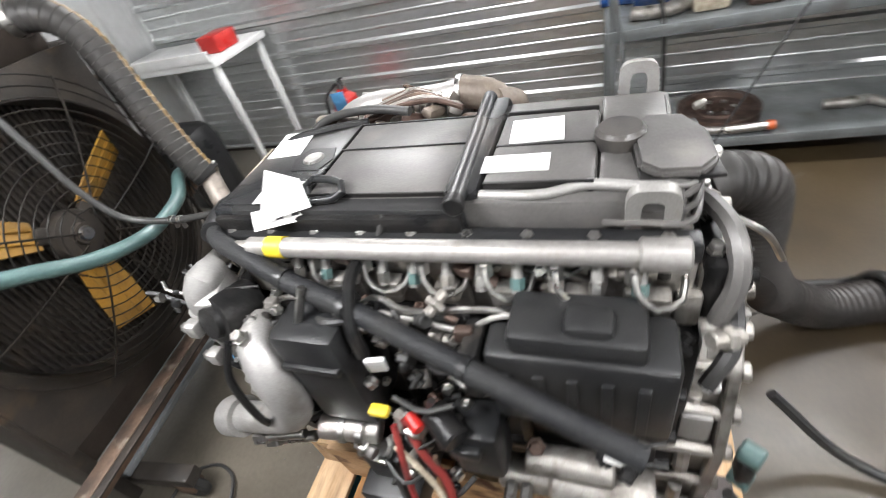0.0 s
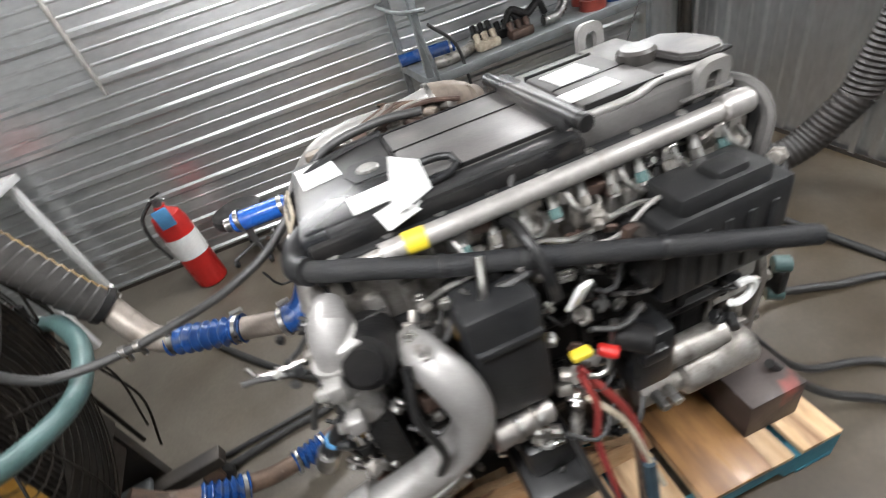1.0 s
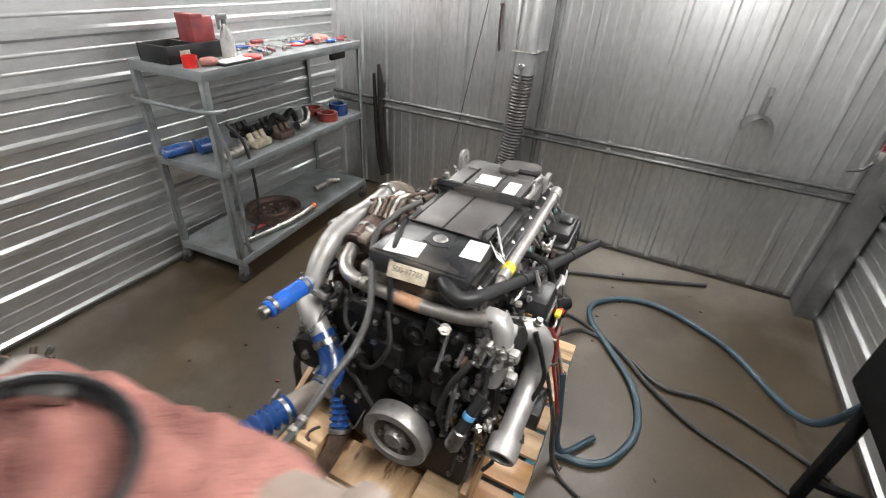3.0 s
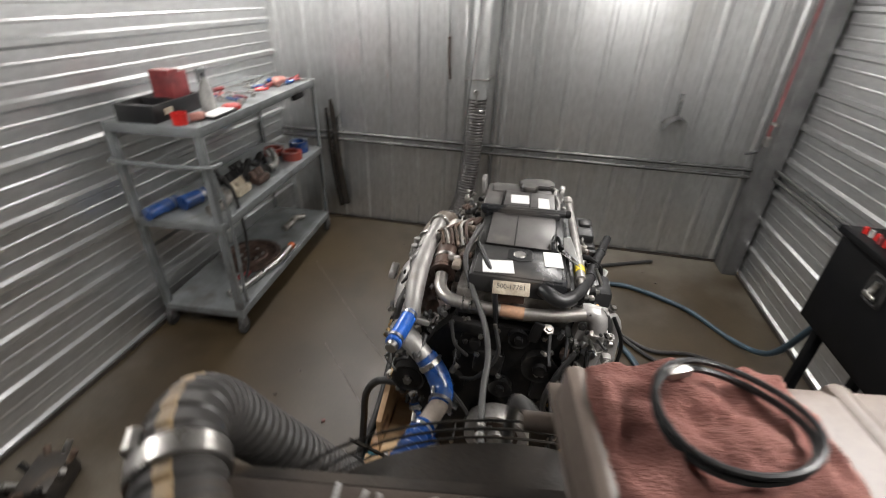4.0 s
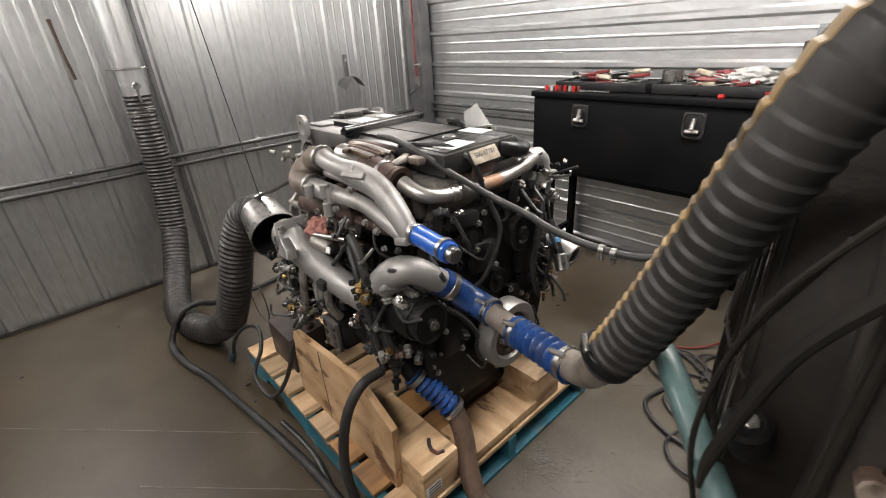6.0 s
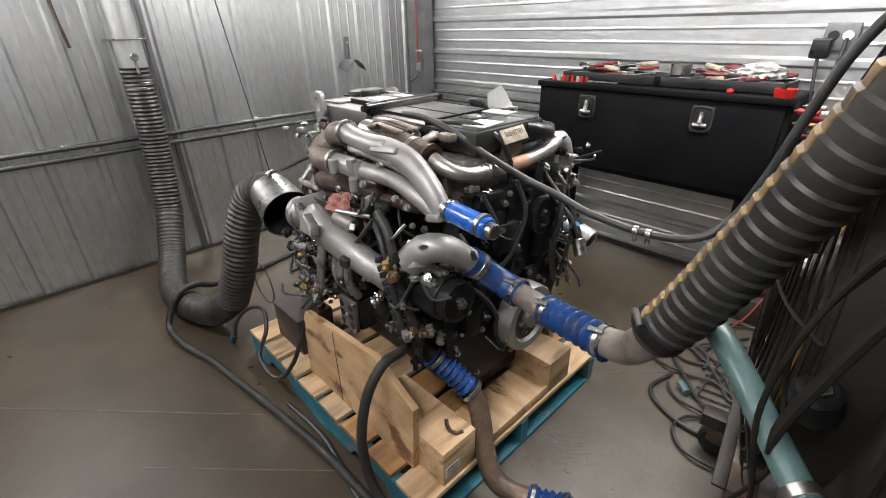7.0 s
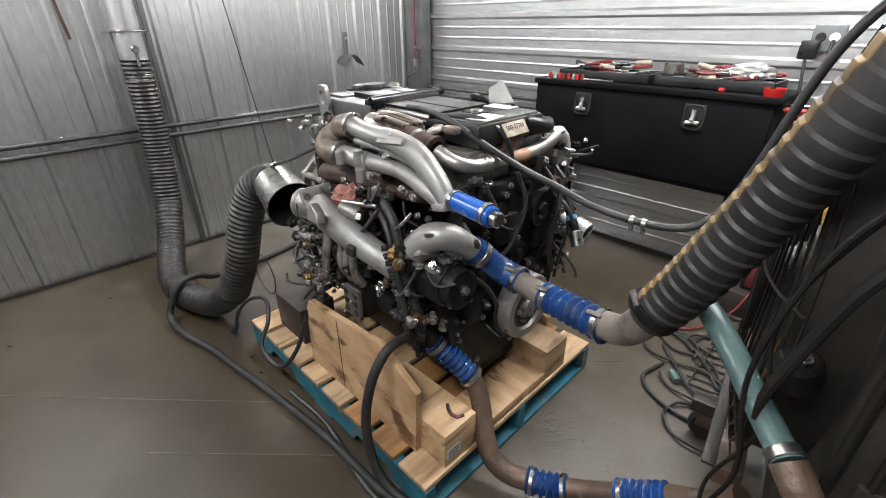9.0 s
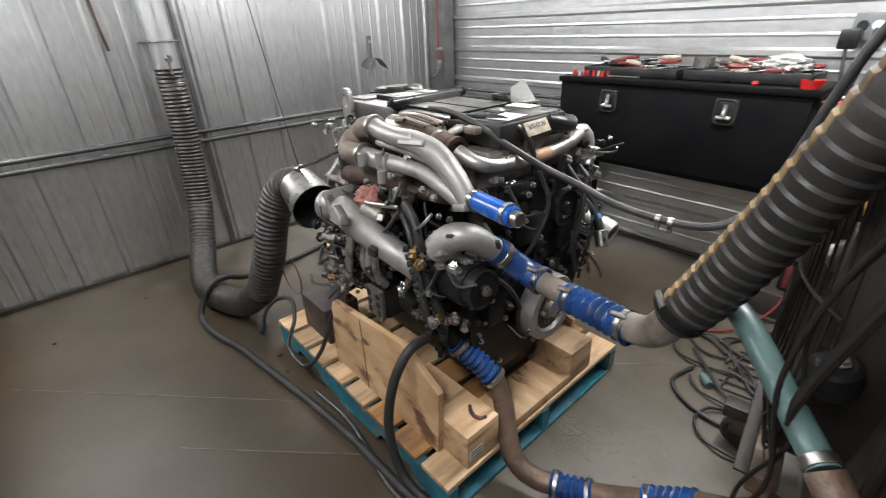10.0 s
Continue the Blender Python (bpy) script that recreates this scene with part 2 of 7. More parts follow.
M_BLACK = material("black_engine_paint", (0.009, 0.009, 0.0095), 0.36, 0, (0.018, 0.017, 0.016), 16, bump=0.2, grain=180, dirt=(0.05, 0.044, 0.038), dirt_at=(0.62, 0.82), dirt_scale=18)
M_PLASTIC = material("black_plastic", (0.012, 0.0125, 0.0135), 0.36, 0, (0.02, 0.02, 0.02), 9, bump=0.12, grain=260)
M_COVER = material("dusty_dark_cover", (0.012, 0.013, 0.015), 0.3, 0.0, (0.03, 0.029, 0.028), 5, bump=0.1, grain=200, dirt=(0.09, 0.08, 0.07), dirt_at=(0.55, 0.85), dirt_scale=6)
M_COVER_GREY = material("dusty_grey_cover", (0.13, 0.124, 0.118), 0.44, 0.2, (0.075, 0.071, 0.068), 6, bump=0.1, grain=200, dirt=(0.19, 0.175, 0.155), dirt_at=(0.58, 0.85), dirt_scale=7)
M_RUBBER = material("black_rubber", (0.022, 0.022, 0.022), 0.55, 0, (0.04, 0.039, 0.037), 12, bump=0.12, grain=160, dirt=(0.075, 0.068, 0.06), dirt_at=(0.6, 0.8), dirt_scale=14)
M_CORR = material("ribbed_rubber", (0.028, 0.027, 0.0255), 0.5, 0, (0.045, 0.042, 0.039), 9, bump=0.1, grain=150)
M_DUCT = material("exhaust_duct_cloth", (0.036, 0.031, 0.028), 0.5, 0, (0.02, 0.018, 0.016), 10, bump=0.15, grain=90)
M_GREYHOSE = material("grey_hose", (0.045, 0.045, 0.043), 0.45, 0, (0.028, 0.027, 0.026), 14, bump=0.08)
M_FOAM = material("foam_sleeve", (0.013, 0.0135, 0.015), 0.6, 0, (0.022, 0.022, 0.022), 20, bump=0.4, grain=260)
M_BLUE = material("blue_silicone", (0.014, 0.07, 0.26), 0.27, 0, (0.01, 0.04, 0.14), 12, bump=0.06, coat=0.2, dirt=(0.09, 0.1, 0.13), dirt_at=(0.56, 0.8), dirt_scale=24)
M_BLUE_CLEAN = material("clean_blue_silicone", (0.016, 0.11, 0.47), 0.3, 0, (0.013, 0.08, 0.36), 12, bump=0.05, coat=0.15)
M_COUPLING = material("tan_silicone_coupling", (0.24, 0.2, 0.16), 0.5, 0.2, (0.15, 0.12, 0.095), 14, bump=0.15, dirt=(0.07, 0.055, 0.045), dirt_at=(0.55, 0.75), dirt_scale=18)
M_RAIL = material("matte_steel_rail", (0.4, 0.385, 0.365), 0.48, 0.65, (0.31, 0.295, 0.28), 16, bump=0.08, dirt=(0.17, 0.15, 0.13), dirt_at=(0.6, 0.8), dirt_scale=20)
M_LABEL = material("scorched_orange_label", (0.4, 0.22, 0.13), 0.55, 0.1, (0.28, 0.17, 0.11), 30, bump=0.05)
M_TEAL = material("green_suction_hose", (0.085, 0.15, 0.145), 0.4, 0, (0.06, 0.11, 0.105), 12, bump=0.06, coat=0.1)
M_RUST = material("rusty_steel", (0.17, 0.11, 0.075), 0.55, 0.3, (0.065, 0.045, 0.034), 14, bump=0.3, grain=140, dirt=(0.3, 0.25, 0.2), dirt_at=(0.58, 0.75), dirt_scale=16)
M_MANIFOLD = material("heat_browned_iron", (0.12, 0.075, 0.058), 0.55, 0.4, (0.06, 0.04, 0.032), 18, bump=0.25, grain=150)
M_DARKFRAME = material("grimy_dark_steel", (0.032, 0.029, 0.026), 0.5, 0.2, (0.055, 0.045, 0.036), 9, bump=0.2, dirt=(0.1, 0.07, 0.045), dirt_at=(0.62, 0.82), dirt_scale=10)
M_TANK = material("brown_grey_tank_paint", (0.05, 0.038, 0.03), 0.6, 0, (0.032, 0.025, 0.02), 8, bump=0.2, dirt=(0.09, 0.07, 0.055), dirt_at=(0.58, 0.8), dirt_scale=9)
M_YELLOW = material("yellow_fan_blade", (0.42, 0.22, 0.03), 0.45, 0, (0.28, 0.15, 0.03), 9, bump=0.08, dirt=(0.09, 0.06, 0.03), dirt_at=(0.55, 0.8), dirt_scale=12)
M_YELLOW_TAPE = material("yellow_tape", (0.72, 0.56, 0.03), 0.45, 0, (0.6, 0.46, 0.03), 20, bump=0.03)
M_GOLD_STRIPE = material("ochre_hose_stripe", (0.24, 0.15, 0.045), 0.55, 0, (0.27, 0.2, 0.13), 14, bump=0.1, dirt=(0.06, 0.045, 0.03), dirt_at=(0.5, 0.62), dirt_scale=16)
M_RAG = material("red_shop_rag", (0.42, 0.195, 0.16), 0.92, 0, (0.32, 0.135, 0.112), 16, bump=0.9, grain=300)
M_BEIGE = material("beige_plastic_tank", (0.16, 0.126, 0.104), 0.45, 0, (0.11, 0.086, 0.07), 8, bump=0.05)
M_PAPER = material("white_paper", (0.74, 0.74, 0.72), 0.7, 0, (0.75, 0.75, 0.73), 12, bump=0.03)
M_CHALK = material("chalk", (0.45, 0.45, 0.44), 0.9, 0, (0.2, 0.19, 0.18), 60, bump=0.1)
M_INK = material("dark_print", (0.06, 0.06, 0.06), 0.7, 0, None, 30, bump=0)
M_TAGBEIGE = material("dirty_tag", (0.5, 0.44, 0.34), 0.6, 0, (0.32, 0.27, 0.2), 30, bump=0.05)
M_WOOD = material("pallet_wood", (0.6, 0.42, 0.25), 0.6, 0, (0.45, 0.29, 0.15), 5, 8, bump=0.25, grain=60, stretch=(6, 0.8, 6), per_piece=0.25, dirt=(0.17, 0.09, 0.04), dirt_at=(0.54, 0.72), dirt_scale=4)
M_PLY = material("plywood", (0.56, 0.38, 0.22), 0.55, 0, (0.4, 0.245, 0.12), 4, 8, bump=0.15, grain=50, stretch=(1.6, 6, 3), per_piece=0.1, dirt=(0.13, 0.06, 0.028), dirt_at=(0.57, 0.66), dirt_scale=4.5)
M_OILWOOD = material("oil_stained_wood", (0.36, 0.19, 0.07), 0.35, 0, (0.2, 0.1, 0.04), 5, 8, bump=0.15, grain=60, stretch=(6, 0.8, 6), per_piece=0.12)
M_DARKWOOD = material("dark_oily_block", (0.05, 0.035, 0.03), 0.55, 0, (0.03, 0.022, 0.02), 8, bump=0.2, dirt=(0.2, 0.05, 0.04), dirt_at=(0.62, 0.7), dirt_scale=6)
M_PALBLUE = material("blue_pallet_paint", (0.02, 0.18, 0.245), 0.6, 0, (0.022, 0.11, 0.15), 10, bump=0.25, dirt=(0.19, 0.15, 0.1), dirt_at=(0.58, 0.7), dirt_scale=11)
M_CART = material("worn_grey_cart_paint", (0.2, 0.215, 0.22), 0.42, 0.2, (0.14, 0.15, 0.15), 7, bump=0.1, dirt=(0.09, 0.08, 0.07), dirt_at=(0.56, 0.78), dirt_scale=8)
M_BOXBLACK = material("black_powder_coat", (0.0055, 0.006, 0.007), 0.5, 0, (0.009, 0.009, 0.009), 5, bump=0.06, grain=300)
M_RED = material("red_paint", (0.5, 0.02, 0.015), 0.35, 0, (0.38, 0.015, 0.012), 8, bump=0.03)
M_REDDULL = material("red_tool_grip", (0.22, 0.03, 0.03), 0.5, 0, (0.13, 0.02, 0.022), 20, bump=0.05)
M_ORANGE = material("orange_plastic", (0.6, 0.13, 0.03), 0.5, 0, (0.45, 0.1, 0.03), 10, bump=0.03)
M_CABLE = material("black_cable", (0.02, 0.02, 0.021), 0.5, 0, (0.035, 0.034, 0.032), 15, bump=0.05)
M_BLUECABLE = material("slate_blue_cable", (0.035, 0.07, 0.095), 0.5, 0, (0.025, 0.045, 0.06), 10, bump=0.05)
M_REDCABLE = material("red_battery_cable", (0.2, 0.028, 0.022), 0.5, 0, (0.2, 0.02, 0.02), 15, bump=0.05)
M_CLEAR = material("milky_plastic", (0.4, 0.4, 0.38), 0.22, 0, (0.27, 0.27, 0.26), 12, bump=0.05)
M_TAGBLUE = material("blue_tag", (0.1, 0.32, 0.6), 0.5, 0, None, 10, bump=0)
M_GUARD = material("black_guard_wire", (0.015, 0.0145, 0.013), 0.5, 0, (0.02, 0.016, 0.012), 12, bump=0.1)
M_SCUFFED = material("scuffed_matte_pipe", (0.3, 0.265, 0.23), 0.5, 0.35, (0.22, 0.185, 0.155), 14, bump=0.1, dirt=(0.1, 0.075, 0.055), dirt_at=(0.56, 0.75), dirt_scale=16)
M_BRASS = material("brass_fitting", (0.42, 0.27, 0.1), 0.35, 0.9, (0.25, 0.16, 0.07), 25, bump=0.05)
for dull, level in ((M_BLACK, 0.18), (M_GUARD, 0.15), (M_BOXBLACK, 0.05), (M_TANK, 0.2), (M_DARKFRAME, 0.42), (M_CORR, 0.35), (M_FOAM, 0.25), (M_PLASTIC, 0.35), (M_RUBBER, 0.35)):
    dull.node_tree.nodes["Principled BSDF"].inputs["Specular IOR Level"].default_value = level
M_REDRING = material("dull_red_silicone", (0.26, 0.045, 0.03), 0.4, 0, (0.18, 0.03, 0.022), 14, bump=0.05)
M_DUSTCUT = material("dust_filled_joint", (0.15, 0.135, 0.11), 0.8, 0, (0.09, 0.08, 0.065), 12, bump=0.1)
M_LED = bpy.data.materials.new("led_glow")
M_LED.use_nodes = True
M_LED.node_tree.nodes["Principled BSDF"].inputs["Emission Color"].default_value = (1, 0.05, 0.05, 1)
M_LED.node_tree.nodes["Principled BSDF"].inputs["Emission Strength"].default_value = 4

# ---- structure ----
EAST, SOUTH, NORTH, WEST, TOP = 1.573, 0.685, 4.55, -3.4, 2.265
RIB = 0.229


def rib_profile(a, b, phase):
    """Cross-section of ribbed steel sheet from a to b: (along, proud)."""
    out = [(a, 0.0)]
    k = math.floor((a - phase) / RIB) - 1
    while phase + k * RIB < b:
        c = phase + k * RIB
        for d, h in ((-0.025, 0), (-0.012, 0.017), (0.012, 0.017), (0.025, 0), (0.07, 0), (0.076, 0.0022), (0.082, 0.0022), (0.088, 0), (0.141, 0), (0.147, 0.0022), (0.153, 0.0022), (0.159, 0)):
            if a + 0.001 < c + d < b - 0.001:
                out.append((c + d, h))
        k += 1
    return out + [(b, 0.0)]


def sheet_wall(name, place, a, b, lo, hi, upright, phase, label):
    """place(along, proud, z): from wall coordinates to the world."""
    bm = bmn()
    if upright:
        prof = rib_profile(a, b, phase)
        rows = [[bm.verts.new(place(s, h, z)) for s, h in prof] for z in (lo, hi)]
        back = [[bm.verts.new(place(s, -0.08, z)) for s, h in prof] for z in (lo, hi)]
    else:
        prof = rib_profile(lo, hi, phase)
        rows = [[bm.verts.new(place(s, h, z)) for z, h in prof] for s in (a, b)]
        back = [[bm.verts.new(place(s, -0.08, z)) for z, h in prof] for s in (a, b)]
    for g in (rows, back):
        for k in range(len(prof) - 1):
            bm.faces.new((g[0][k], g[0][k + 1], g[1][k + 1], g[1][k]))
    for k in (0, len(prof) - 1):
        bm.faces.new((rows[0][k], rows[1][k], back[1][k], back[0][k]))
    for e in (0, 1):
        for k in range(len(prof) - 1):
            bm.faces.new((rows[e][k], rows[e][k + 1], back[e][k + 1], back[e][k]))
    bmesh.ops.recalc_face_normals(bm, faces=bm.faces)
    ob = part(name, bm, M_WALL_V if upright else M_WALL_H, None, "", 12)
    return tagged(ob, label, "wall", kind="structure")


sheet_wall("wall_east", lambda s, h, z: (EAST - h, s, z), SOUTH, NORTH, 0, TOP, True, 1.057, "galvanised steel wall sheet with upright ribs")
sheet_wall("wall_south", lambda s, h, z: (s, SOUTH + h, z), WEST, EAST, 0, TOP, False, 1.165, "galvanised steel wall sheet with level ribs")
sheet_wall("wall_north", lambda s, h, z: (s, NORTH - h, z), WEST, EAST, 0, TOP, False, 1.165, "galvanised steel wall sheet with level ribs")
sheet_wall("wall_west", lambda s, h, z: (WEST + h, s, z), SOUTH, NORTH, 0, TOP, True, 1.057, "galvanised steel wall sheet with upright ribs")
tagged(part("floor", one(box, (WEST - 0.1, SOUTH - 0.1, -0.12), (EAST + 0.1, NORTH + 0.1, 0), 0), M_FLOOR), "worn sealed concrete floor with stains, painted shade and saw cuts", "floor", kind="structure")
tagged(part("ceiling", one(box, (WEST - 0.1, SOUTH - 0.1, TOP), (EAST + 0.1, NORTH + 0.1, TOP + 0.1), 0), M_CEIL), "plain pale ceiling", "ceiling", kind="structure")
for lx, ly, lz in LAMPS:
    fix = thing("ceiling_strip_lamp", (lx, ly, TOP - 0.01), "slim ceiling strip lamp with white housing", "lamp", "ceiling lamps")
    bm = bmn()
    box(bm, (lx - 0.52, ly - 0.1, lz + 0.005), (lx + 0.52, ly + 0.1, TOP), 0.004)
    part("housing", bm, M_CEIL, fix)
    glow = bpy.data.materials.new("lamp_tube_glow")
    glow.use_nodes = True
    glow.node_tree.nodes["Principled BSDF"].inputs["Emission Color"].default_value = (1.0, 0.985, 0.97, 1)
    glow.node_tree.nodes["Principled BSDF"].inputs["Emission Strength"].default_value = TUBE_GLOW[LAMPS.index((lx, ly, lz))]
    for dy in (-0.06, 0.06):
        part("tube", one(rod, (lx - 0.5, ly + dy * 1.9, lz - 0.012), (lx + 0.5, ly + dy * 1.9, lz - 0.012), 0.013, 10), glow, fix)

# thin dark strips added to draw the dark gap line where wall meets floor
for nm, lo, hi in (("baseboard_east", (EAST - 0.026, SOUTH + 0.03, 0), (EAST - 0.0205, NORTH - 0.03, 0.022)), ("baseboard_north", (WEST + 0.03, NORTH - 0.026, 0), (EAST - 0.03, NORTH - 0.0205, 0.022)), ("baseboard_south", (WEST + 0.03, SOUTH + 0.0205, 0), (1.35, SOUTH + 0.026, 0.022))):
    tagged(part(nm, one(box, lo, hi, 0), M_DARKFRAME), "dark strip drawing the seam along the foot of the steel wall", "trim", kind="structure")

# ---- corner post, wall rails, duct outlet ----
post = thing("corner_post", (1.44, 0.8, 0), "dark steel corner post with a red conduit", "post", kind="structure")
part("channel", one(box, (1.36, SOUTH + 0.02, 0), (EAST - 0.02, SOUTH + 0.13, TOP), 0.004), M_STEELBOX, post)
part("conduit", one(rod, (1.385, 0.86, 1.05), (1.385, 0.86, TOP), 0.008), M_REDDULL, post, "red painted conduit")
part("outlet_fitting", one(cbox, (1.38, 0.86, 1.05), (0.03, 0.03, 0.07), 0.005), M_STEEL, post)
part("cross_fitting", one(rod, (1.33, 0.86, 1.17), (1.40, 0.86, 1.17), 0.012), M_STEEL, post)
part("elbow_hose", one(tube, [(1.385, 0.86, 1.04), (1.37, 0.9, 0.98), (1.40, 0.95, 0.95)], 0.008), M_CABLE, post)

for z in (0.745, 0.80):
    rail = thing("conduit_run", (EAST - 0.04, 2.6, z), "dark conduit pipe run along the steel wall", "conduit", "wall conduits", "structure")
    part("pipe", one(rod, (EAST - 0.045, SOUTH + 0.13, z), (EAST - 0.045, NORTH - 0.02, z), 0.014), M_CONDUIT, rail)
    for y in (1.35, 2.2, 3.26, 4.1):
        part("clip", one(cbox, (EAST - 0.032, y, z), (0.036, 0.025, 0.036), 0.004), M_STEEL, rail)
    rail = thing("conduit_run", (0.5, SOUTH + 0.04, z), "dark conduit pipe run along the steel wall", "conduit", "wall conduits", "structure")
    part("pipe", one(rod, (1.36, SOUTH + 0.045, z + 0.06), (-2.2, SOUTH + 0.045, z + 0.06), 0.013), M_CONDUIT, rail)

flue = thing("exhaust_flue", (1.43, 2.85, 1.15), "galvanised flue pipe strapped to the steel wall", "flue pipe")
part("pipe", one(lathe, [(0.05, 0), (0.066, 0), (0.066, 1.75), (0.06, 1.75), (0.06, 0.01), (0.05, 0)], pose(1.43, 2.845, 1.15), 28), M_WALL_V, flue)
part("coupling_band", one(ringplate, 0.069, 0.064, 0.012, pose(1.43, 2.845, 1.315), 28), M_STEEL, flue)
part("wall_strap", one(box, (1.36, 2.76, 1.315), (EAST - 0.015, 2.93, 1.323), 0.002), M_STEEL, flue)
part("eye_fitting", one(rod, (1.362, 2.845, 1.235), (1.34, 2.845, 1.235), 0.02), M_STEEL, flue, "round steel sensor fitting")
part("hinge_post", one(rod, (1.36, 2.845, 1.15), (1.36, 2.845, 1.23), 0.008), M_STEEL, flue)
for y in (2.72, 2.97):
    part("back_channel", one(box, (EAST - 0.034, y - 0.014, 0.02), (EAST - 0.018, y + 0.014, TOP), 0.003), M_STEELBOX if y < 2.8 else M_WALL_V, flue)

duct = thing("exhaust_duct", (0.8, 3.0, 0), "dark corrugated cloth exhaust duct lying in a bend on the floor", "duct")
DUCT = [(1.43, 2.845, 1.18), (1.425, 2.85, 0.95), (1.41, 2.865, 0.68), (1.36, 2.9, 0.4), (1.22, 2.98, 0.19), (1.0, 3.06, 0.093), (0.78, 3.07, 0.085), (0.55, 3.0, 0.10), (0.38, 2.94, 0.22), (0.29, 2.9, 0.42), (0.255, 2.86, 0.6), (0.215, 2.81, 0.735), (0.14, 2.775, 0.775), (0.1, 2.765, 0.768)]
COLLECT = frame_to((0.115, 2.767, 0.772), (-0.05, 2.781, 0.725))
part("upper_hose", one(tube, DUCT[:4], 0.07, 24, 0.01, 0.0035, 0.022), M_DUCT, duct)
part("floor_bend", one(tube, DUCT[3:9], 0.071, 24, 0.01, 0.0012, 0.024), M_DUCT, duct, "dark smooth duct cloth lying on the floor")
part("rising_hose", one(tube, DUCT[8:], 0.07, 24, 0.01, 0.0032, 0.022), M_DUCT, duct)
part("wire_helix", one(tube, [(1.43 + 0.068 * math.cos(a), 2.845 + 0.068 * math.sin(a), 1.17 - 0.025 * a / 6.283) for a in np.linspace(0, 6.283 * 7, 90)], 0.0035, 5, 0.012), M_STEEL, duct)
part("cone", one(lathe, [(0.076, 0), (0.079, 0.0), (0.086, 0.06), (0.097, 0.17), (0.098, 0.172), (0.095, 0.172), (0.083, 0.06), (0.076, 0)], COLLECT, 34), M_STEEL, duct, "bright sheet-metal collector cone with a dark inside")
# near-black matte shell over the inside of the cone
part("lining", one(lathe, [(0.0, 0.01), (0.0745, 0.01), (0.0815, 0.06), (0.0935, 0.168), (0.0915, 0.168), (0.072, 0.02), (0.0, 0.02)], COLLECT, 34), M_MATTE_BLACK, duct)
part("clamp", one(ringplate, 0.082, 0.076, 0.02, COLLECT @ Matrix.Translation((0, 0, 0.004)), 34), M_STEEL, duct)

part("hanging_wire", one(rod, (0.085, 2.766, 0.852), (0.63, 2.727, TOP - 0.005), 0.0022, 6), M_CABLE, duct, "thin wire holding up the collector")
part("rubber_strap", one(tube, [(0.085, 2.766, 0.856), (-0.02, 2.75, 0.89), (-0.16, 2.73, 0.95), (-0.3, 2.715, 1.0)], 0.006, 8), M_RUBBER, duct)
part("clamp_tee", one(rod, (0.10, 2.75, 0.857), (0.07, 2.79, 0.855), 0.006, 8), M_STEEL, duct)
hook = thing("wall_bracket", (EAST - 0.03, 1.42, 1.1), "dull steel hanger bracket with a saddle plate on the wall", "bracket")
part("arm", one(box, (EAST - 0.04, 1.405, 1.11), (EAST - 0.018, 1.432, 1.29), 0.003), M_STEELBOX, hook)
part("arm_bolt", one(hexbolt, (EAST - 0.04, 1.418, 1.25), (-1, 0, 0), 0.008, 0.01), M_STEEL, hook)
bm = bmn()
saddle = [[bm.verts.new((EAST - 0.02 - d, 1.42 + 0.095 * math.sin(a), 1.045 + 0.095 * math.cos(a) - 0.25 * d * abs(a))) for d in (0.0, 0.06, 0.11)] for a in np.linspace(-1.15, 1.15, 15)]
for p, q in zip(saddle, saddle[1:]):
    for k in range(2):
        bm.faces.new((p[k], p[k + 1], q[k + 1], q[k]))
bmesh.ops.solidify(bm, geom=list(bm.faces), thickness=0.004)
part("saddle", bm, M_STEELBOX, hook)
strap_hook = thing("wall_strap", (EAST - 0.02, 3.080, 1.284), "short rusty strap hanging on the steel wall", "strap")
part("strap", one(tube, [(EAST - 0.022, 3.096, 1.565), (EAST - 0.03, 3.092, 1.425), (EAST - 0.026, 3.080, 1.284)], 0.008, 7), M_MANIFOLD, strap_hook)
part("hook", one(rod, (EAST - 0.005, 3.096, 1.565), (EAST - 0.035, 3.096, 1.565), 0.011, 8), M_RUST, strap_hook)
pr = thing("black_hose_roll", (1.45, 4.04, 0.1), "black rubber hose hanging against the wall", "hose")
part("strand", one(tube, [(1.515, 4.06, 1.07, 0.012), (1.515, 4.05, 0.95, 0.022), (1.505, 4.03, 0.6, 0.028), (1.5, 4.0, 0.3, 0.034), (1.49, 3.98, 0.17, 0.036)], 0.025, 14), M_GUARD, pr)
part("strand", one(tube, [(1.505, 4.1, 1.0, 0.012), (1.505, 4.09, 0.7, 0.018), (1.5, 4.06, 0.35, 0.022), (1.5, 4.03, 0.14, 0.018)], 0.02, 10), M_GUARD, pr)
part("tie", one(ringplate, 0.03, 0.022, 0.012, pose(1.51, 4.045, 0.8), 14), M_RUBBER, pr)

# ---- pallet ----
PX0, PX1, PY0, PY1 = -0.965, 0.225, 1.995, 2.945
pallet = thing("pallet", (-0.36, 2.47, 0), "wooden pallet with blue painted stringers and bare deck boards", "pallet")
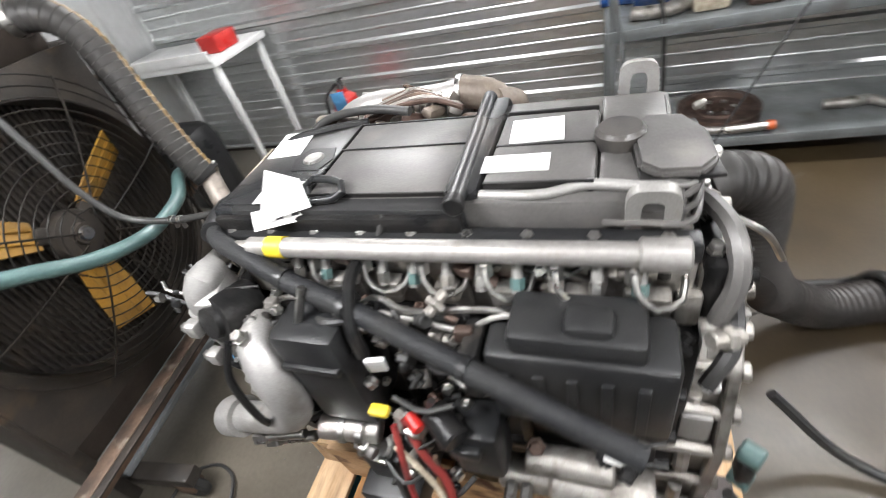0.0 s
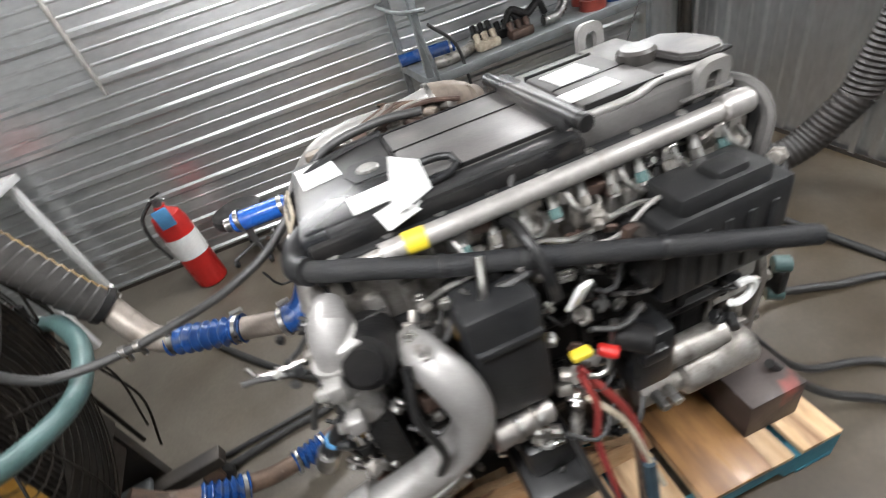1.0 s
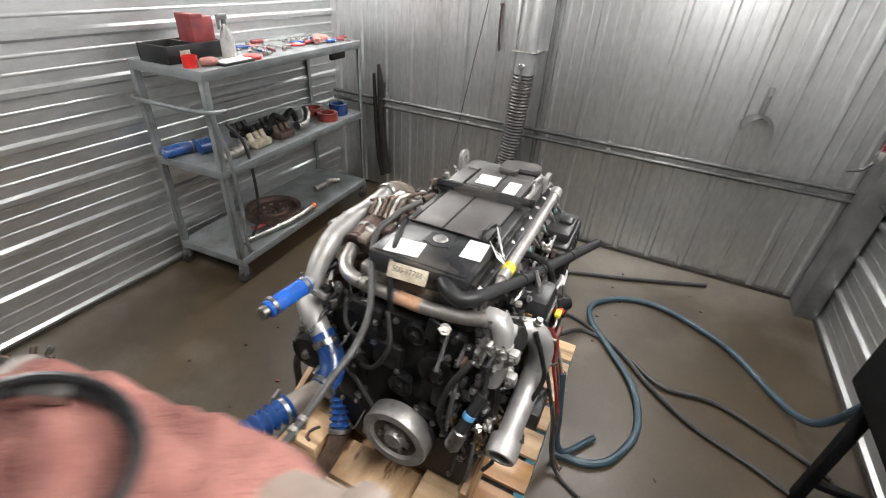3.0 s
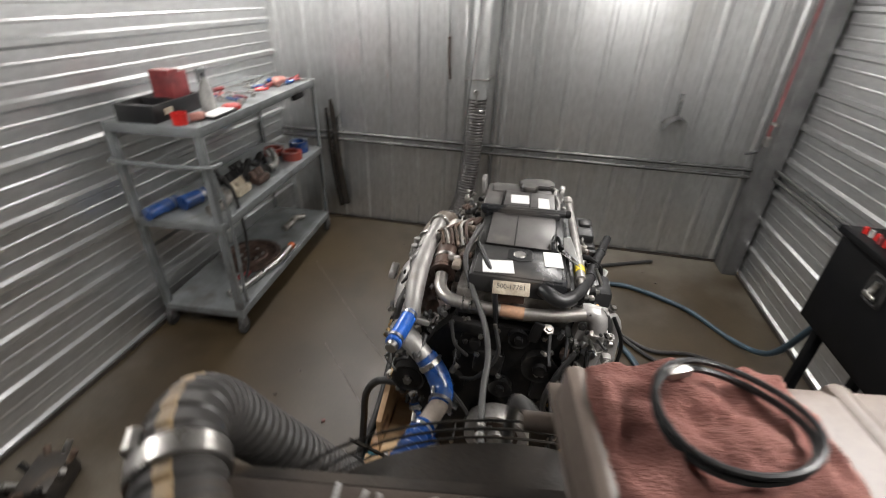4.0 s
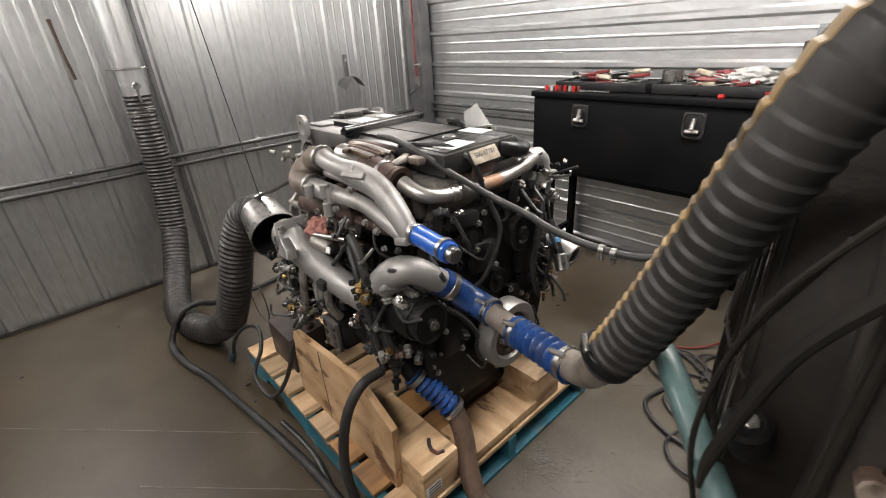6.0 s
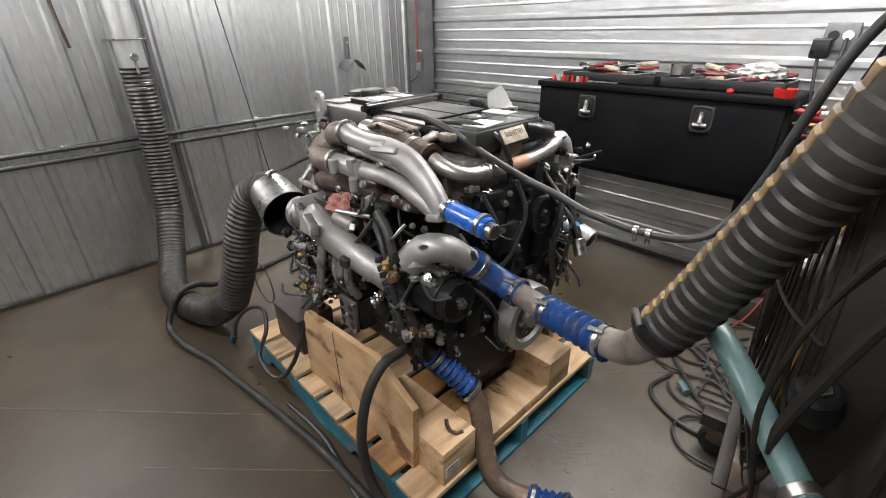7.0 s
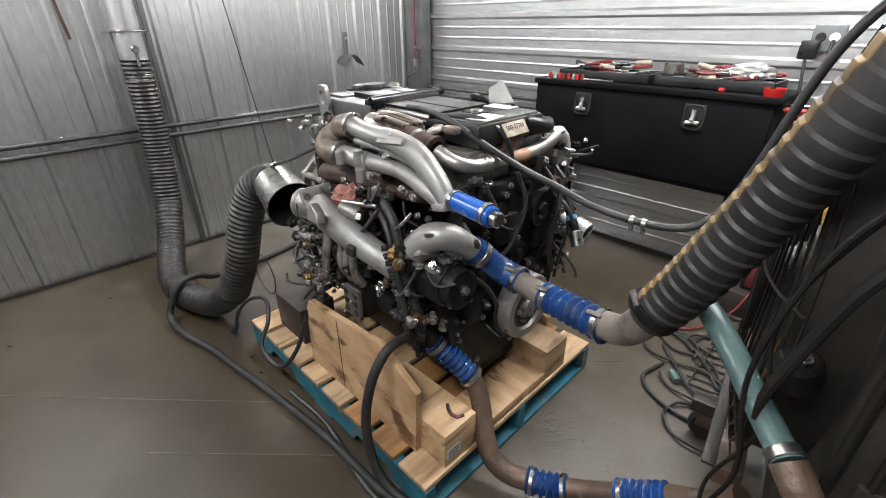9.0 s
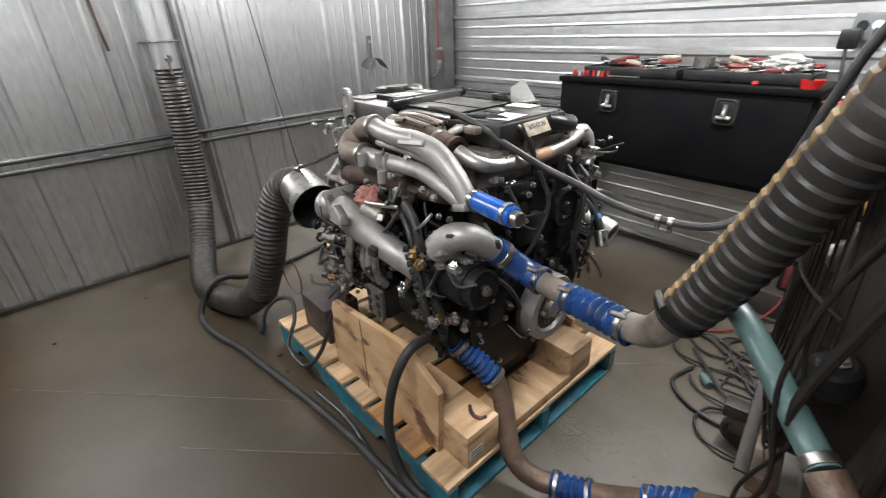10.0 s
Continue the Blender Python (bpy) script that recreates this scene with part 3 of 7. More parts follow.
for y, mat in ((PY0 + 0.02, M_PALBLUE), (2.47, M_PALBLUE), (PY1 - 0.02, M_PALBLUE)):
    bm = bmn()
    out = [(PX0, 0.018), (PX0 + 0.16, 0.018), (PX0 + 0.19, 0.06), (PX0 + 0.36, 0.06), (PX0 + 0.39, 0.018), (PX1 - 0.39, 0.018), (PX1 - 0.36, 0.06), (PX1 - 0.19, 0.06), (PX1 - 0.16, 0.018), (PX1, 0.018), (PX1, 0.11), (PX0, 0.11)]
    plate(bm, [(x, z) for x, z in out], 0.038, Matrix.Translation((0, y + 0.019, 0)) @ pose(0, 0, 0, 90))
    part("stringer", bm, mat, pallet)
nb = 8
for k in range(nb):
    w = 0.125
    x = PX0 + 0.003 + (PX1 - PX0 - w - 0.006) * k / (nb - 1)
    part("deck_board", one(box, (x, PY0, 0.1105), (x + w, PY1, 0.13), 0.002), M_OILWOOD if k in (1, 2) else M_WOOD, pallet)
for x in (PX0, -0.43, PX1 - 0.12):
    part("bottom_board", one(box, (x, PY0, 0.0), (x + 0.12, PY1, 0.0175), 0.002), M_PALBLUE, pallet)

# ---- timber stands under the engine ----
def stand(y, sign):
    cr = thing("plywood_cradle", (-0.53, y, 0.13), "plywood cradle board with cut shoulders nailed to timber, oil-stained", "cradle", "engine cradles")
    m = Matrix.Translation((0, y, 0)) @ pose(0, 0, 0, 90)
    out = [(-0.845, 0.131), (-0.215, 0.131), (-0.235, 0.38), (-0.262, 0.432), (-0.69, 0.475), (-0.862, 0.385)] if sign > 0 else [(-0.845, 0.131), (-0.215, 0.131), (-0.235, 0.2), (-0.5, 0.3), (-0.69, 0.33), (-0.862, 0.3)]
    bm = bmn()
    plate(bm, out, 0.022, m)
    part("board", bm, M_PLY, cr)
    part("seam", one(box, (-0.452, y - 0.0005, 0.135), (-0.448, y + 0.001, 0.44), 0), M_DARKWOOD, cr)
    yy = (y - 0.022 - 0.14, y - 0.024) if sign > 0 else (y + 0.002, y + 0.14)
    part("block", one(box, (-0.955, yy[0], 0.131), (-0.62, yy[1], 0.265), 0.003), M_WOOD, cr)
    return cr


c1 = stand(2.88, 1)
bm = bmn()
box(bm, (-0.956, 2.79, 0.16), (-0.9553, 2.85, 0.2), 0)
part("tag", bm, M_PAPER, c1, "white printed tag stapled to the block")
for k in range(3):
    part("print_bar", one(box, (-0.9565, 2.795, 0.165 + 0.012 * k), (-0.956, 2.84, 0.17 + 0.012 * k), 0), M_INK, c1)
part("horseshoe_mark", one(tube, [(-0.87, 2.76, 0.266), (-0.9, 2.78, 0.268), (-0.93, 2.775, 0.268), (-0.935, 2.755, 0.266)], 0.006), M_DARKWOOD, c1)
c2 = stand(2.185, -1)
blk = solo("dark_timber_block", one(box, (0.0, 2.08, 0.131), (0.17, 2.3, 0.275), 0.006), M_DARKWOOD, "dark oily timber block with red ends under the engine", "block")
solo("dark_timber_block", one(box, (-0.12, 2.7, 0.131), (0.1, 2.86, 0.3), 0.006), M_DARKWOOD, "dark oily timber block under the engine", "block")
solo("timber_sill", one(box, (-0.955, 2.24, 0.131), (-0.80, 2.68, 0.17), 0.004), M_PLY, "oil-stained timber sill across the pallet", "timber")

# ---- engine ----
random.seed(5)
engine = thing("diesel_engine", (-0.35, 2.42, 0.131), "six-cylinder diesel engine with dusty dark covers, standing on a pallet", "engine")
E = engine
bm = bmn()
box(bm, (-0.775, 2.2, 0.44), (0.02, 2.63, 0.9), 0.02)
blk0 = part("engine_block", bm, M_BLACK, E, "black painted engine block")
for k in range(7):
    x = -0.72 + k * 0.115
    part("block_rib", one(box, (x - 0.012, 2.188, 0.47), (x + 0.012, 2.642, 0.88), 0.006), M_BLACK, blk0)
for z in (0.5, 0.62, 0.76):
    part("block_rib", one(box, (-0.77, 2.183, z), (0.01, 2.647, z + 0.02), 0.006), M_BLACK, blk0)
bm = bmn()
box(bm, (-0.8, 2.235, 0.172), (0.0, 2.595, 0.44), 0.035)
box(bm, (-0.775, 2.21, 0.425), (0.02, 2.62, 0.45), 0.006)
part("oil_pan", bm, M_BLACK, E)
bm = bmn()
box(bm, (-0.79, 2.235, 0.9), (0.0, 2.6, 1.03), 0.01)
for k in range(12):
    x = -0.75 + k * 0.066
    box(bm, (x, 2.222, 0.91), (x + 0.035, 2.25, 0.975), 0.008)
    box(bm, (x, 2.59, 0.92), (x + 0.04, 2.625, 1.0), 0.008)
part("cylinder_head", bm, M_ALU_DIRTY, E, "grimy cast cylinder head")
# front cover with crank
bm = bmn()
plate(bm, [(2.2, 0.28), (2.62, 0.28), (2.7, 0.42), (2.74, 0.7), (2.66, 0.86), (2.6, 0.93), (2.22, 0.93), (2.14, 0.84), (2.12, 0.6)], 0.05, Matrix.Translation((-0.83, 0, 0)) @ pose(0, 0, 0, 90, 0, 90))
part("front_cover", bm, M_BLACK, E, "black front gear cover")
for y, z, r, d in ((2.3, 0.8, 0.06, 0.03), (2.52, 0.86, 0.05, 0.02), (2.25, 0.62, 0.05, 0.03), (2.6, 0.66, 0.055, 0.025), (2.42, 0.68, 0.04, 0.03), (2.38, 0.9, 0.035, 0.02)):
    part("idler_pulley", one(lathe, [(0, d + 0.01), (r * 0.35, d + 0.01), (r * 0.4, d - 0.004), (r * 0.85, d - 0.004), (r, d), (r, 0), (0, 0)], frame_to((-0.83, y, z), (-1, y, z)), 24), M_BLACK, E)
for y, z in ((2.16, 0.7), (2.17, 0.82), (2.2, 0.45), (2.24, 0.32), (2.4, 0.31), (2.58, 0.32), (2.67, 0.45), (2.71, 0.6), (2.68, 0.78), (2.59, 0.91), (2.45, 0.91), (2.3, 0.91)):
    part("cover_bolt", one(hexbolt, (-0.83, y, z), (-1, 0, 0), 0.008, 0.01), M_STEEL, E)
dm = part("crank_damper", one(lathe, [(0, 0.035), (0.03, 0.035), (0.034, 0.02), (0.075, 0.014), (0.085, 0.03), (0.112, 0.03), (0.116, 0.024), (0.116, -0.03), (0.06, -0.03), (0.055, -0.06), (0, -0.06)], frame_to((-0.885, 2.41, 0.49), (-1.2, 2.41, 0.49)), 40), M_RAIL, E, "grey steel crank damper disc")
part("damper_face", one(lathe, [(0, 0.0185), (0.083, 0.0185), (0.083, 0.01), (0, 0.01)], frame_to((-0.885, 2.41, 0.49), (-1.2, 2.41, 0.49)), 36), M_MANIFOLD, dm, "brown-stained damper face")
for k in range(6):
    a = k * math.pi / 3
    part("damper_bolt", one(hexbolt, (-0.905, 2.41 + 0.05 * math.cos(a), 0.49 + 0.05 * math.sin(a)), (-1, 0, 0), 0.008, 0.012), M_STEEL, dm)

part("drive_belt", one(tube, [(-0.862, 2.41 + 0.118 * math.cos(a), 0.49 + 0.118 * math.sin(a)) for a in np.linspace(2.6, 6.6, 20)] + [(-0.862, 2.58, 0.62), (-0.862, 2.68, 0.72), (-0.862, 2.72, 0.76), (-0.862, 2.735, 0.76)], 0.008, 6), M_RUBBER, E, "black rubber drive belt")
for y, z, w, h in ((2.27, 0.72, 0.09, 0.14), (2.47, 0.78, 0.1, 0.1), (2.62, 0.56, 0.08, 0.12), (2.33, 0.6, 0.07, 0.05), (2.55, 0.92, 0.12, 0.05)):
    part("cast_boss", one(cbox, (-0.84, y, z), (0.035, w, h), 0.014, (6, 0, 0)), M_BLACK, E)
    for dy, dz in ((-0.4, -0.4), (0.4, 0.4)):
        part("boss_bolt", one(hexbolt, (-0.857, y + w * dy, z + h * dz), (-1, 0, 0), 0.008, 0.009), M_STEEL, E)
for pts, r in (([(-0.86, 2.2, 0.9), (-0.885, 2.25, 0.8), (-0.88, 2.27, 0.66), (-0.87, 2.22, 0.54)], 0.01), ([(-0.86, 2.46, 0.96), (-0.885, 2.44, 0.86), (-0.88, 2.5, 0.74), (-0.86, 2.56, 0.7)], 0.007), ([(-0.86, 2.14, 0.78), (-0.89, 2.18, 0.7), (-0.88, 2.2, 0.58), (-0.85, 2.16, 0.48)], 0.006), ([(-0.86, 2.6, 0.95), (-0.89, 2.58, 0.88), (-0.87, 2.54, 0.82)], 0.006)):
    part("front_hose", one(tube, pts, r, 9), M_RUBBER, E)
# valve cover
bm = bmn()
box(bm, (-0.8, 2.255, 1.03), (-0.31, 2.565, 1.098), 0.012)
cov = part("valve_cover", bm, M_COVER, E, "dusty black valve cover with two white stickers")
part("cover_ridge", one(box, (-0.60, 2.285, 1.09), (-0.335, 2.535, 1.106), 0.012), M_COVER_GREY, cov, "dust-greyed raised cover panel")
part("front_panel", one(box, (-0.79, 2.27, 1.09), (-0.605, 2.55, 1.102), 0.008), M_COVER, cov)
part("cover_groove", one(box, (-0.60, 2.43, 1.1045), (-0.335, 2.434, 1.1085), 0.001), M_BLACK, cov)
part("badge", one(lathe, [(0, 0.008), (0.018, 0.008), (0.022, 0.005), (0.022, 0.0), (0, 0)], pose(-0.655, 2.41, 1.1), 24), M_STEEL, cov, "round silver badge")
bm = bmn()
plate(bm, [(-0.03, -0.04), (0.03, -0.04), (0.045, 0.0), (0.03, 0.04), (-0.03, 0.04), (-0.045, 0.0)], 0.004, pose(-0.655, 2.41, 1.1))
part("badge_plate", bm, M_PLASTIC, cov)
part("sticker", one(cbox, (-0.745, 2.475, 1.1035), (0.075, 0.10, 0.002), 0, (0, 0, 8)), M_PAPER, cov)
part("sticker", one(cbox, (-0.66, 2.30, 1.1035), (0.095, 0.06, 0.002), 0, (0, 0, 4)), M_PAPER, cov)
part("pull_loop", one(tube, [(-0.60, 2.29, 1.1), (-0.60, 2.305, 1.122), (-0.55, 2.30, 1.128), (-0.52, 2.29, 1.12), (-0.535, 2.275, 1.108), (-0.58, 2.27, 1.106)], 0.007), M_PLASTIC, cov)
bm = bmn()
box(bm, (-0.335, 2.262, 1.03), (-0.02, 2.585, 1.105), 0.014)
rear = part("rear_cover", bm, M_COVER_GREY, E, "grey breather module cover")
part("step_panel", one(box, (-0.345, 2.27, 1.09), (-0.29, 2.58, 1.122), 0.012), M_COVER, rear)
part("sticker_panel", one(box, (-0.288, 2.29, 1.1), (-0.13, 2.5, 1.12), 0.008), M_COVER_GREY, rear)
part("cap_panel", one(box, (-0.128, 2.3, 1.095), (-0.03, 2.56, 1.113), 0.008), M_COVER_GREY, rear)
for y in (2.288, 2.392, 2.505):
    part("panel_groove", one(box, (-0.285, y - 0.003, 1.1), (-0.132, y + 0.003, 1.1215), 0.001), M_BLACK, rear)
for k in range(4):
    part("outer_rib", one(tube, [(-0.12, 2.275 - 0.012 * k + 0.02, 1.108 - 0.012 * k), (-0.06, 2.27 - 0.012 * k + 0.02, 1.112 - 0.012 * k), (-0.01, 2.31 - 0.014 * k, 1.108 - 0.012 * k), (0.012, 2.4, 1.105 - 0.012 * k)], 0.005, 7), M_COVER_GREY, rear)
part("cross_bar", one(rod, (-0.335, 2.585, 1.118), (-0.318, 2.25, 1.118), 0.014), M_COVER, rear)
part("bar_plug", one(rod, (-0.318, 2.252, 1.118), (-0.317, 2.232, 1.118), 0.016), M_BLACK, rear)
part("sticker", one(cbox, (-0.225, 2.435, 1.1215), (0.085, 0.075, 0.002), 0, (0, 0, 4)), M_PAPER, rear)
part("sticker", one(cbox, (-0.245, 2.337, 1.1215), (0.10, 0.045, 0.002), 0, (0, 0, 2)), M_PAPER, rear)
part("filler_cap", one(lathe, [(0, 0.028), (0.03, 0.028), (0.036, 0.022), (0.036, 0), (0, 0)], pose(-0.1, 2.40, 1.11), 28), M_COVER, rear)
bm = bmn()
plate(bm, [(-0.05, -0.05), (-0.03, -0.075), (0.02, -0.08), (0.045, -0.055), (0.05, 0.02), (0.03, 0.07), (-0.02, 0.08), (-0.045, 0.05)], 0.016, pose(-0.035, 2.37, 1.114, 0, 0, 8))
bmesh.ops.bevel(bm, geom=list(bm.edges), offset=0.005, segments=2, affect="EDGES")
part("breather_pad", bm, M_COVER_GREY, rear)
part("pad_gasket", one(cbox, (-0.035, 2.37, 1.113), (0.1, 0.15, 0.006), 0.002, (0, 0, 8)), M_BLACK, rear)
part("module_wave", one(tube, [(-0.29, 2.28, 1.105), (-0.2, 2.275, 1.108), (-0.14, 2.29, 1.113), (-0.06, 2.285, 1.11), (-0.01, 2.31, 1.1)], 0.008), M_ALU, rear)
for k in range(9):
    x = -0.76 + k * 0.09
    part("cover_bolt", one(hexbolt, (x, 2.248, 1.045), (0, -0.3, 1), 0.01, 0.02), M_STEEL, cov)
    part("bolt_boss", one(rod, (x, 2.245, 0.99), (x, 2.245, 1.046), 0.013), M_BLACK, cov)
part("gasket_strip", one(box, (-0.8, 2.226, 1.028), (0.0, 2.262, 1.062), 0.006), M_PLASTIC, cov)
part("cover_skirt", one(box, (-0.79, 2.243, 1.056), (-0.315, 2.268, 1.088), 0.006), M_BLACK, cov)
for x in (-0.603, -0.335):
    part("cover_groove", one(box, (x - 0.002, 2.284, 1.1), (x + 0.002, 2.536, 1.1075), 0.0005), M_BLACK, cov)
for y in (2.287, 2.533):
    part("cover_groove", one(box, (-0.6, y - 0.002, 1.1), (-0.336, y + 0.002, 1.1075), 0.0005), M_BLACK, cov)
part("edge_strip", one(box, (-0.57, 2.241, 1.05), (-0.34, 2.249, 1.058), 0.002), M_STEEL, cov)

def lifting_eye(x, y, z, lean):
    """A cast plate with a rounded slot."""
    bm = bmn()
    m = pose(x, y, z, 90 + lean, 0, 0)
    n = 32
    rings = []
    for w, h in ((0.033, 0.046), (0.014, 0.026)):
        for zz in (-0.008, 0.008):
            rings.append([bm.verts.new(m @ Vector((w * math.copysign(abs(math.cos(a)) ** 0.55, math.cos(a)), h * math.copysign(abs(math.sin(a)) ** 0.55, math.sin(a)), zz))) for a in (2 * math.pi * (k + 0.5) / n for k in range(n))])
    for a, b in ((0, 1), (1, 3), (3, 2), (2, 0)):
        for k in range(n):
            bm.faces.new((rings[a][k], rings[a][(k + 1) % n], rings[b][(k + 1) % n], rings[b][k]))
    bmesh.ops.recalc_face_normals(bm, faces=bm.faces)
    eye = part("lifting_eye", bm, M_ALU, E)
    part("eye_foot", one(box, (-0.033, -0.09, -0.0075), (0.033, -0.04, 0.0075), 0.003, m), M_ALU, eye)


lifting_eye(-0.06, 2.262, 1.085, 8)
lifting_eye(-0.07, 2.6, 1.105, -4)

# fuel rail and injector lines
rl = part("fuel_rail", one(tube, [(-0.69, 2.205, 1.058), (-0.4, 2.21, 1.056), (-0.035, 2.222, 1.05)], 0.0175, 18), M_RAIL, E, "silver fuel rail tube with a yellow tape band")
part("rail_sleeve", one(rod, (-0.075, 2.221, 1.051), (-0.015, 2.223, 1.05), 0.023, 18), M_RAIL, rl)
part("tape_band", one(rod, (-0.652, 2.206, 1.058), (-0.618, 2.206, 1.0578), 0.019, 18, 0.02), M_YELLOW_TAPE, rl)
part("rail_nose", one(rod, (-0.73, 2.204, 1.056), (-0.69, 2.205, 1.058), 0.012), M_ALU_DIRTY, rl)
for k in range(6):
    x = -0.58 + k * 0.1
    part("injector_line", one(tube, [(x, 2.215, 1.04), (x + 0.005, 2.19, 1.01), (x + 0.03, 2.185, 0.985), (x + 0.06, 2.205, 0.985), (x + 0.065, 2.24, 1.0)], 0.005, 8), M_STEEL, E)
    part("rail_nut", one(rod, (x, 2.212, 1.035), (x, 2.206, 1.012), 0.011, 6), M_STEEL, E)
    part("injector_clamp", one(cbox, (x + 0.03, 2.215, 0.97), (0.04, 0.03, 0.035), 0.006), M_ALU_DIRTY, E)

for k in range(11):
    x = -0.62 + k * 0.055
    inj = part("injector", one(rod, (x, 2.2, 0.985), (x, 2.225, 1.03), 0.0085, 8), M_ALU, E)
    part("injector_cap", one(rod, (x, 2.212, 1.006), (x, 2.203, 0.99), 0.011, 6), (M_STEEL, M_TEAL, M_ALU_DIRTY)[k % 3], inj)
part("return_line", one(tube, [(-0.66 + 0.05 * k, 2.17 - 0.012 * (k % 2), 0.965 + 0.012 * ((k * 5) % 3)) for k in range(13)], 0.0055, 8), M_STEEL, E, "wavy steel fuel return line")
part("feed_line", one(tube, [(-0.6 + 0.07 * k, 2.158, 0.94 + 0.014 * ((k * 3) % 4)) for k in range(8)], 0.005, 8), M_ALU, E)
part("return_spring", one(tube, [(-0.33 + 0.012 * math.cos(a), 2.15 + 0.012 * math.sin(a), 0.86 + 0.012 * a / 6.283) for a in np.linspace(0, 6.283 * 6, 60)], 0.0025, 5, 0.006), M_STEEL, E)

# control unit, starter, housing: south side
bm = bmn()
box(bm, (-0.275, 2.1, 0.79), (-0.02, 2.2, 0.965), 0.015)
box(bm, (-0.24, 2.11, 0.95), (-0.06, 2.2, 0.998), 0.012)
box(bm, (-0.165, 2.12, 0.985), (-0.1, 2.17, 1.012), 0.012)
cu = part("control_unit", bm, M_PLASTIC, E, "black plastic control unit box")
for k in range(5):
    part("cooling_rib", one(box, (-0.25 + 0.045 * k, 2.096, 0.81), (-0.235 + 0.045 * k, 2.104, 0.93), 0.002), M_PLASTIC, cu)
bm = bmn()
box(bm, (-0.31, 2.09, 0.86), (-0.28, 2.19, 0.96), 0.008)
part("unit_plug", bm, M_BLACK, E)
bm = bmn()
lathe(bm, [(0, 0), (0.03, 0), (0.036, 0.006), (0.036, 0.1), (0.05, 0.11), (0.05, 0.28), (0.044, 0.29), (0, 0.29)], frame_to((-0.31, 2.13, 0.51), (0.1, 2.13, 0.51)), 28)
rod(bm, (-0.25, 2.13, 0.59), (-0.09, 2.13, 0.59), 0.03)
st = part("starter_motor", bm, M_ALU_DIRTY, E, "grimy aluminium starter motor")
for dx in (0.03, 0.06):
    part("terminal", one(rod, (-0.31 + dx, 2.1, 0.53), (-0.31 + dx, 2.06, 0.53), 0.012, 6), M_STEEL, st)
BELL = [(2.2, 0.3), (2.28, 0.25), (2.6, 0.25), (2.68, 0.34), (2.71, 0.6), (2.65, 0.8), (2.55, 0.9), (2.32, 0.9), (2.23, 0.8), (2.185, 0.6)]
BELL_AT = pose(0, 0, 0, 90, 0, 90)
bm = bmn()
plate(bm, [(2.44 + (y - 2.44) * 0.9, 0.575 + (z - 0.575) * 0.92) for y, z in BELL], 0.14, Matrix.Translation((-0.065, 0, 0)) @ BELL_AT)
fh = part("flywheel_housing", bm, M_ALU_DIRTY, E, "grimy pale cast flywheel housing")
for x0, thick, f in ((0.068, 0.02, 1.0), (-0.068, 0.016, 0.98)):
    bm = bmn()
    plate(bm, [(2.44 + (y - 2.44) * f, 0.575 + (z - 0.575) * f) for y, z in BELL], thick, Matrix.Translation((x0, 0, 0)) @ BELL_AT)
    bmesh.ops.bevel(bm, geom=list(bm.edges), offset=0.003, segments=1, affect="EDGES")
    part("flange", bm, M_ALU_DIRTY, fh)
for k in range(len(BELL)):
    (ya, za), (yb, zb) = BELL[k], BELL[(k + 1) % len(BELL)]
    for f in (0.0, 0.5):
        y, z = ya + (yb - ya) * f, za + (zb - za) * f
        y, z = 2.44 + (y - 2.44) * 0.95, 0.575 + (z - 0.575) * 0.95
        part("web_rib", one(rod, (-0.06, y, z), (0.072, y, z), 0.014, 8), M_ALU_DIRTY, fh)
        part("flange_bolt", one(hexbolt, (0.05, y, z), (-1, 0, 0), 0.009, 0.012), M_STEEL, fh)
        part("bolt_boss", one(rod, (0.086, y, z), (0.1, y, z), 0.015, 10), M_ALU_DIRTY, fh)
for a, b in (((2.2, 0.5), (2.235, 0.72)), ((2.2, 0.42), (2.2, 0.34)), ((2.25, 0.78), (2.33, 0.87))):
    for x in (-0.03, 0.03):
        part("casting_rib", one(rod, (x, a[0], a[1]), (x, b[0], b[1]), 0.014, 8), M_ALU_DIRTY, fh)
part("inspection_cover", one(cbox, (0.035, 2.208, 0.66), (0.05, 0.02, 0.08), 0.006), M_ALU, fh)
part("paper_ring", one(tube, [(-0.085 + 0.028 * math.cos(a), 2.108, 0.72 + 0.028 * math.sin(a)) for a in np.linspace(-2.4, 2.0, 14)], 0.008, 8, 0.006), M_PAPER, fh, "white plastic C-ring")
part("sensor_plug", one(rod, (0.11, 2.2, 0.62), (0.14, 2.18, 0.62), 0.02), M_TEAL, fh)
part("sensor_plug", one(rod, (0.11, 2.2, 0.53), (0.14, 2.18, 0.53), 0.02), M_TEAL, fh)
part("sensor_bridge", one(box, (0.11, 2.17, 0.54), (0.135, 2.21, 0.61), 0.006), M_BLACK, fh)
part("white_boss", one(rod, (0.04, 2.22, 0.8), (0.04, 2.195, 0.8), 0.014), M_PAPER, fh)
part("rear_plate", one(cbox, (0.02, 2.4, 0.97), (0.03, 0.34, 0.11), 0.012), M_BLACK, E)
for k in range(5):
    part("rear_bolt", one(hexbolt, (0.02, 2.26 + 0.07 * k, 1.025), (0, 0, 1), 0.009, 0.014), M_STEEL, E)
part("rear_arch", one(tube, [(0.03, 2.22, 0.93), (0.045, 2.23, 1.0), (0.04, 2.27, 1.045), (0.02, 2.33, 1.05), (0.0, 2.37, 1.04)], 0.014, 8), M_COVER_GREY, E)
part("rear_loom", one(tube, [(0.05, 2.56, 0.9), (0.05, 2.45, 0.94), (0.055, 2.33, 0.95), (0.05, 2.2, 0.92), (0.02, 2.16, 0.86)], 0.012, 8), M_CABLE, E)
